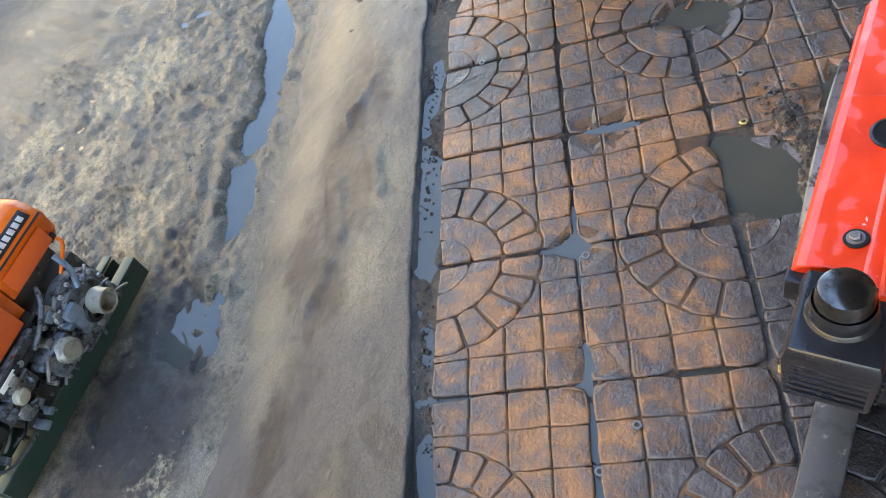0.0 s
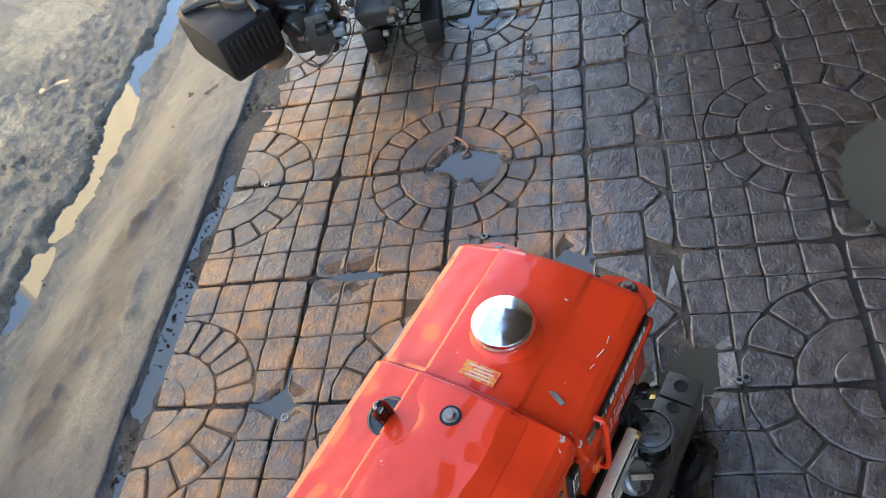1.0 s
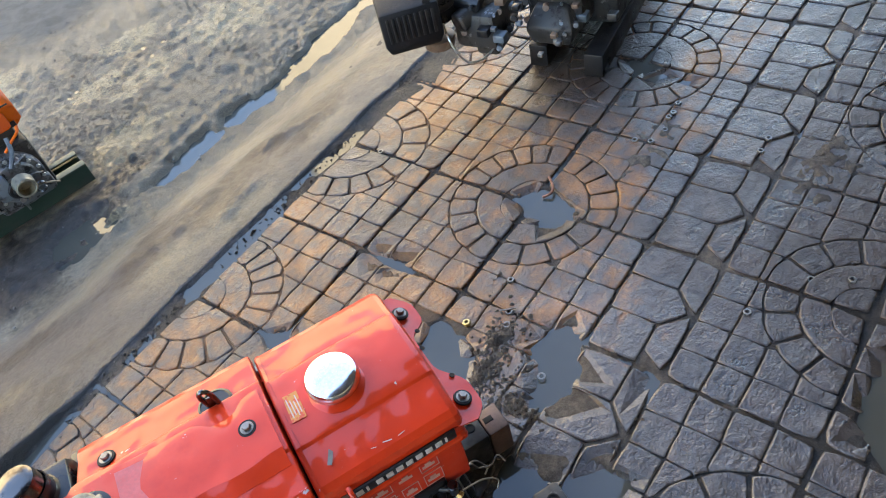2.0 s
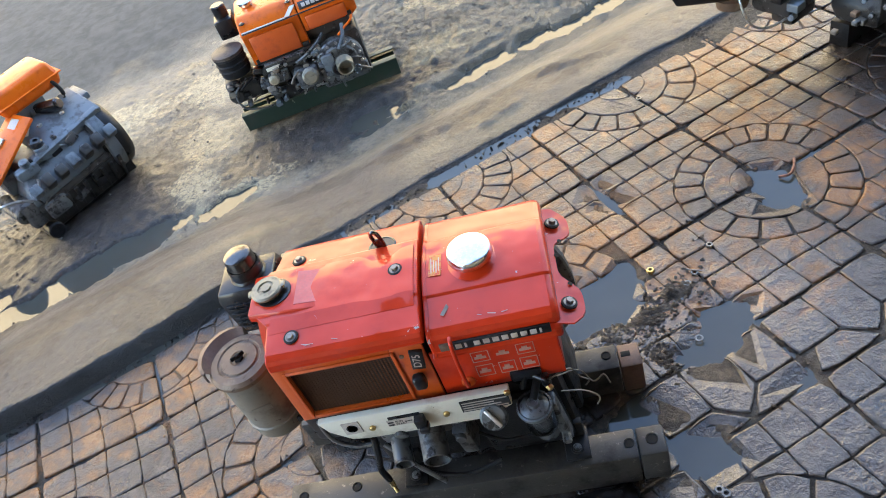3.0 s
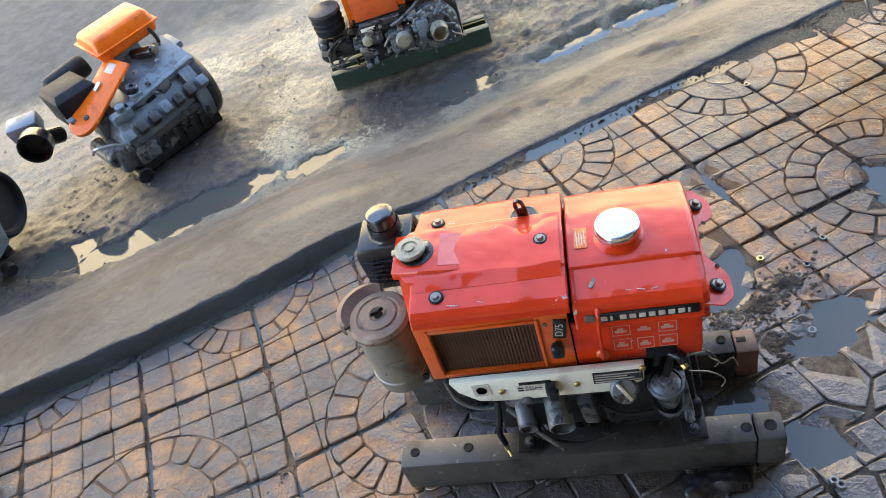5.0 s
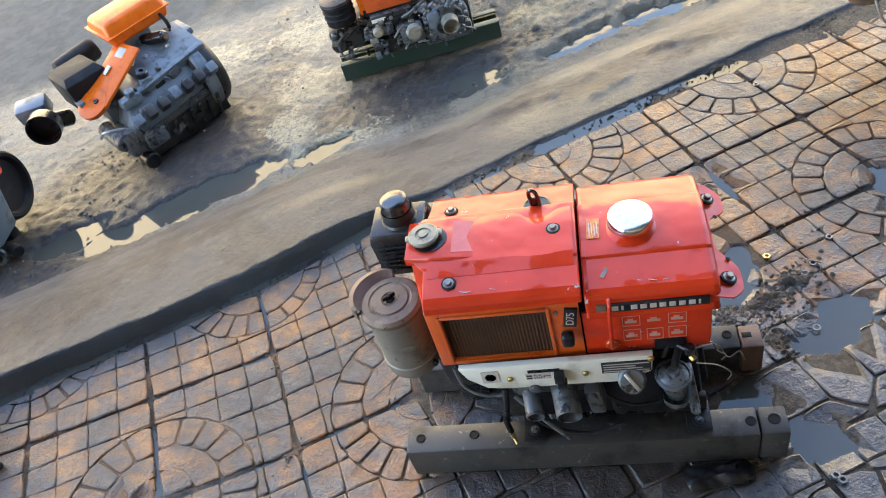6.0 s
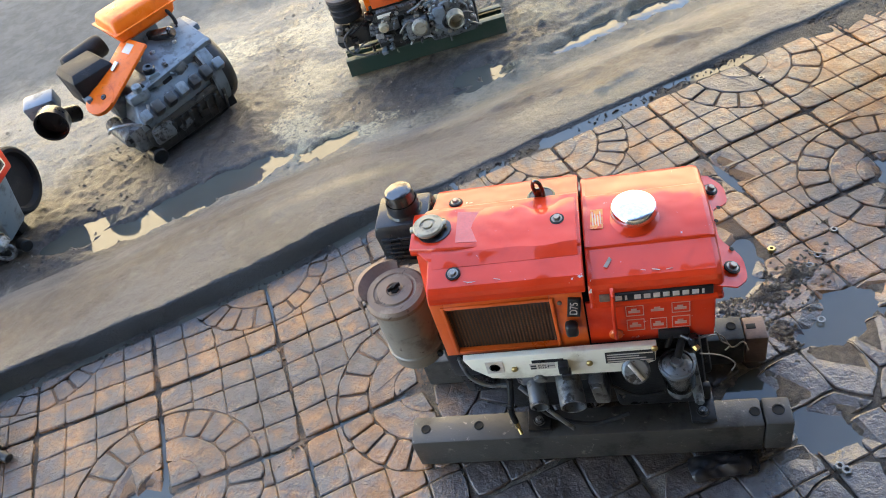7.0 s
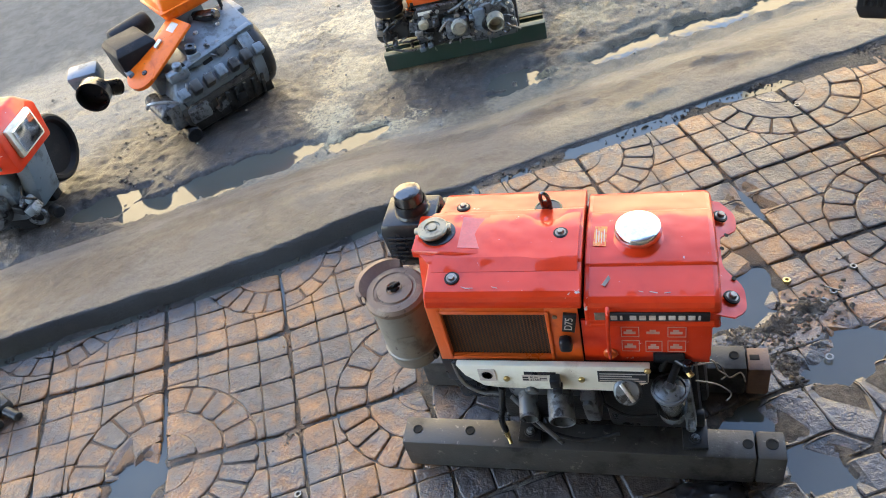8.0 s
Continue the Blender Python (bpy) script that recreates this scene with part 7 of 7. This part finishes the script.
pieces = []  # outlines along and across the paving
BANDS = [(0.500, 0.778, 1), (0.203, 0.497, 0), (-0.112, 0.200, 1), (-0.575, -0.288, 0), (-0.868, -0.578, 1), (-1.16, -0.871, 0), (-1.46, -1.163, 1)]
r = random.Random(4)
for i in range(-4, 10):
    for v0, v1, high in BANDS:
        u0, u1 = U0 + i * PU + 0.0012, U0 + (i + 1) * PU - 0.0012
        if v0 < -0.9 and (u0 < -0.9 or u0 > 1.3):
            continue
        even = (i % 2 == 0) != (v0 == 0.500 and i < 2)
        cu, cv = (u0 if even else u1), (v1 if high else v0)
        su, sv = (1 if even else -1), (-1 if high else 1)
        size_u, size_v = u1 - u0, v1 - v0
        first = len(pieces)
        turn, shift_u, shift_v = radians(r.uniform(-1.3, 1.3)), r.uniform(-0.004, 0.004), r.uniform(-0.004, 0.004)
        R1, R2, R3, wedges = 0.070 + r.uniform(-0.008, 0.006), 0.138 + r.uniform(-0.008, 0.008), 0.208 + r.uniform(-0.012, 0.010), r.choice((4, 5, 5, 6))
        for a in range(4):
            for b in range(4):
                cell = ((u0 + a * size_u / 4 + GAP / 2, v0 + b * size_v / 4 + GAP / 2), (u0 + (a + 1) * size_u / 4 - GAP / 2, v0 + (b + 1) * size_v / 4 - GAP / 2))
                shape = without_disc(cell, (cu, cv), R3 + GAP / 2)
                if shape:
                    pieces.append(shape)
        base = {(1, 1): 0.0, (-1, 1): math.pi / 2, (-1, -1): math.pi, (1, -1): 1.5 * math.pi}[(su, sv)]
        edge_a = 0.010
        pieces.append(sector((cu + su * 0.002, cv + sv * 0.002), 0.0, R1 - GAP / 2, base + 0.02, base + math.pi / 2 - 0.02, 7))
        pieces.append(sector((cu, cv), R1 + GAP / 2, R2 - GAP / 2, base + edge_a, base + math.pi / 2 - edge_a, 8))
        for k in range(wedges):
            a0, a1 = base + math.pi / 2 * k / wedges + 0.010, base + math.pi / 2 * (k + 1) / wedges - 0.010
            pieces.append(sector((cu, cv), R2 + GAP / 2, R3 - GAP / 2, a0, a1, 3))
        mu, mv, ct, st = (u0 + u1) / 2, (v0 + v1) / 2, math.cos(turn), math.sin(turn)
        for k in range(first, len(pieces)):
            pieces[k] = [(mu + shift_u + (p - mu) * ct - (q - mv) * st, mv + shift_v + (p - mu) * st + (q - mv) * ct) for p, q in pieces[k]]
    # the border of blocks, notched pieces and wedges
    u = 0.582 + (i - 5) * PU
    g = GAP * 0.7
    for a, c in ((0.0, 0.104), (0.204, 0.303)):
        pieces.append(walk_line((u + a + g, -0.226 + g), (u + c - g, -0.226 + g), 3) + walk_line((u + c - g, -0.226 + g), (u + c - g, -0.118), 3) + walk_line((u + c - g, -0.118), (u + a + g, -0.118), 3) + walk_line((u + a + g, -0.118), (u + a + g, -0.226 + g), 3))
    pieces.append(walk_line((u + 0.104 + g, -0.226 + g), (u + 0.152, -0.272 + g), 3) + walk_line((u + 0.152, -0.272 + g), (u + 0.204 - g, -0.226 + g), 3) + walk_line((u + 0.204 - g, -0.226 + g), (u + 0.204 - g, -0.118), 3) + walk_line((u + 0.204 - g, -0.118), (u + 0.104 + g, -0.118), 3) + walk_line((u + 0.104 + g, -0.118), (u + 0.104 + g, -0.226 + g), 3))
    pieces.append(walk_line((u + g, -0.284), (u + 0.148, -0.284), 4) + walk_line((u + 0.148, -0.278), (u + 0.100, -0.226 - g), 3) + walk_line((u + 0.100, -0.226 - g), (u + g, -0.226 - g), 3))
    pieces.append(walk_line((u + 0.156, -0.284), (u + 0.303 - g, -0.284), 4) + walk_line((u + 0.303 - g, -0.284), (u + 0.303 - g, -0.226 - g), 2) + walk_line((u + 0.303 - g, -0.226 - g), (u + 0.206, -0.226 - g), 3) + walk_line((u + 0.206, -0.226 - g), (u + 0.156, -0.278), 2))


def wear_back(outline):
    """Block edges crumble away from the wide joints, unevenly, and most at the corners."""
    cu, cv = sum(p[0] for p in outline) / len(outline), sum(p[1] for p in outline) / len(outline)
    out = []
    for u, v in outline:
        lu = U0 + PU * round((u - U0) / PU)
        lv = min(EVEN_V[1:-1], key=lambda q: abs(q - v))
        gone = 0.0008 + (0.0035 + 0.0030 * float(smooth(0.1, 0.3, v))) * float(smooth(0.42, 0.80, layers(np.array([u]), np.array([v]), 0.075, 2, 171))[0])
        corner = 0.006 * max(0.0, 1 - math.hypot(u - lu, v - lv) / 0.035)
        su, sv = (1 if cu > lu else -1), (1 if cv > lv else -1)
        u = lu + su * max((u - lu) * su, gone + corner)
        v = lv + sv * max((v - lv) * sv, gone + corner)
        out.append((u, v))
    return out


def piece_mesh(outline):
    """Rings of points from the foot of a piece to its top, with a worn rounded edge; the middle lies at the origin."""
    cu, cv = sum(p[0] for p in outline) / len(outline), sum(p[1] for p in outline) / len(outline)
    tilt_u, tilt_v, up = r.uniform(-0.010, 0.010), r.uniform(-0.010, 0.010), r.uniform(-0.0006, 0.0010)
    rough = [(p[0] + 0.0036 * (float(cloth(p[0], p[1], 0.028, 81)) - 0.5), p[1] + 0.0036 * (float(cloth(p[0], p[1], 0.028, 83)) - 0.5)) for p in outline]
    rough = [((a[0] + 12.0 * p[0] + c[0]) / 14.0, (a[1] + 12.0 * p[1] + c[1]) / 14.0) for a, p, c in zip(rough[-1:] + rough[:-1], rough, rough[1:] + rough[:1])]
    wear = r.uniform(0.55, 0.95)
    verts, n = [], len(outline)
    sunk = iter(hollow(np.array([p[0] for p in rough] * 4), np.array([p[1] for p in rough] * 4)) * 0.9)
    for inset, z in ((-0.0006, -0.016), (-0.0002, -0.0034 * wear), (0.0022 * wear, -0.0013 * wear), (0.0058 * wear, 0.0002)):
        for u, v in shrink(rough, inset):
            h = z + up - float(next(sunk)) + (tilt_u * (u - cu) + tilt_v * (v - cv) + 0.0026 * (float(cloth(u, v, 0.04, 87)) - 0.5) if z > -0.01 else 0)
            verts.append(((u - cu) * C25 - (v - cv) * S25, (u - cu) * S25 + (v - cv) * C25, h))
    faces = []
    for k in range(3):
        for q in range(n):
            w = (q + 1) % n
            faces.append((k * n + q, k * n + w, (k + 1) * n + w, (k + 1) * n + q))
    faces.append(tuple(range(3 * n, 4 * n)))
    return verts, faces, cu, cv


def soft_rims(faces):
    """Only the two rings between the upright sides and the flat top are shaded as one curve."""
    n = (len(faces) - 1) // 3
    return np.array([n <= k < 3 * n for k in range(len(faces))])


laid = []
for outline in pieces:
    outline = [laid_at(u, v) for u, v in wear_back(outline)]
    outline = [(float(u), float(min(v, kerb(u) - 0.012))) for u, v in outline]
    area = sum(a[0] * b[1] - b[0] * a[1] for a, b in zip(outline, outline[1:] + outline[:1]))
    if abs(area) < 0.0006:
        continue
    if area < 0:
        outline = outline[::-1]
    verts, faces, cu, cv = piece_mesh(outline)
    sink = float(hollow(np.array([cu]), np.array([cv]))[0]) * 0.85
    x, y = cu * C25 - cv * S25, cu * S25 + cv * C25
    deepest = max(hollow(np.array([p[0] for p in outline]), np.array([p[1] for p in outline])))
    # small pieces at the rims of the hollows have broken away; clods lie there instead
    broken = abs(area) < 0.0050 and deepest > (0.004 if 0.22 < cu < 0.66 and -0.14 < cv < 0.24 else 0.011)
    if sink < 0.0145 and not broken:
        laid.append((math.hypot(cu + 0.12, cv - 0.36), verts, faces, (x, y, 0.0)))
laid.sort(key=lambda q: q[0])
rest_v, rest_f, rest_soft = [], [], []
for k, (far, verts, faces, at) in enumerate(laid):
    if k < 300:
        me = bpy.data.meshes.new("paving_stone")
        me.from_pydata(verts, [], faces)
        me.polygons.foreach_set("use_smooth", soft_rims(faces))
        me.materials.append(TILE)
        ob = new("paving_stone", me)
        ob.location, ob.parent = at, paving
    else:
        base = len(rest_v)
        rest_v += [(a + at[0], b + at[1], c + at[2]) for a, b, c in verts]
        rest_soft.append(soft_rims(faces))
        rest_f += [tuple(q + base for q in f) for f in faces]
me = bpy.data.meshes.new("paving_rest")
me.from_pydata(rest_v, [], rest_f)
me.polygons.foreach_set("use_smooth", np.concatenate(rest_soft))
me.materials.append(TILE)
ob = new("paving_stones", me)
ob.parent = paving
tagged(ob, kind="stuff")
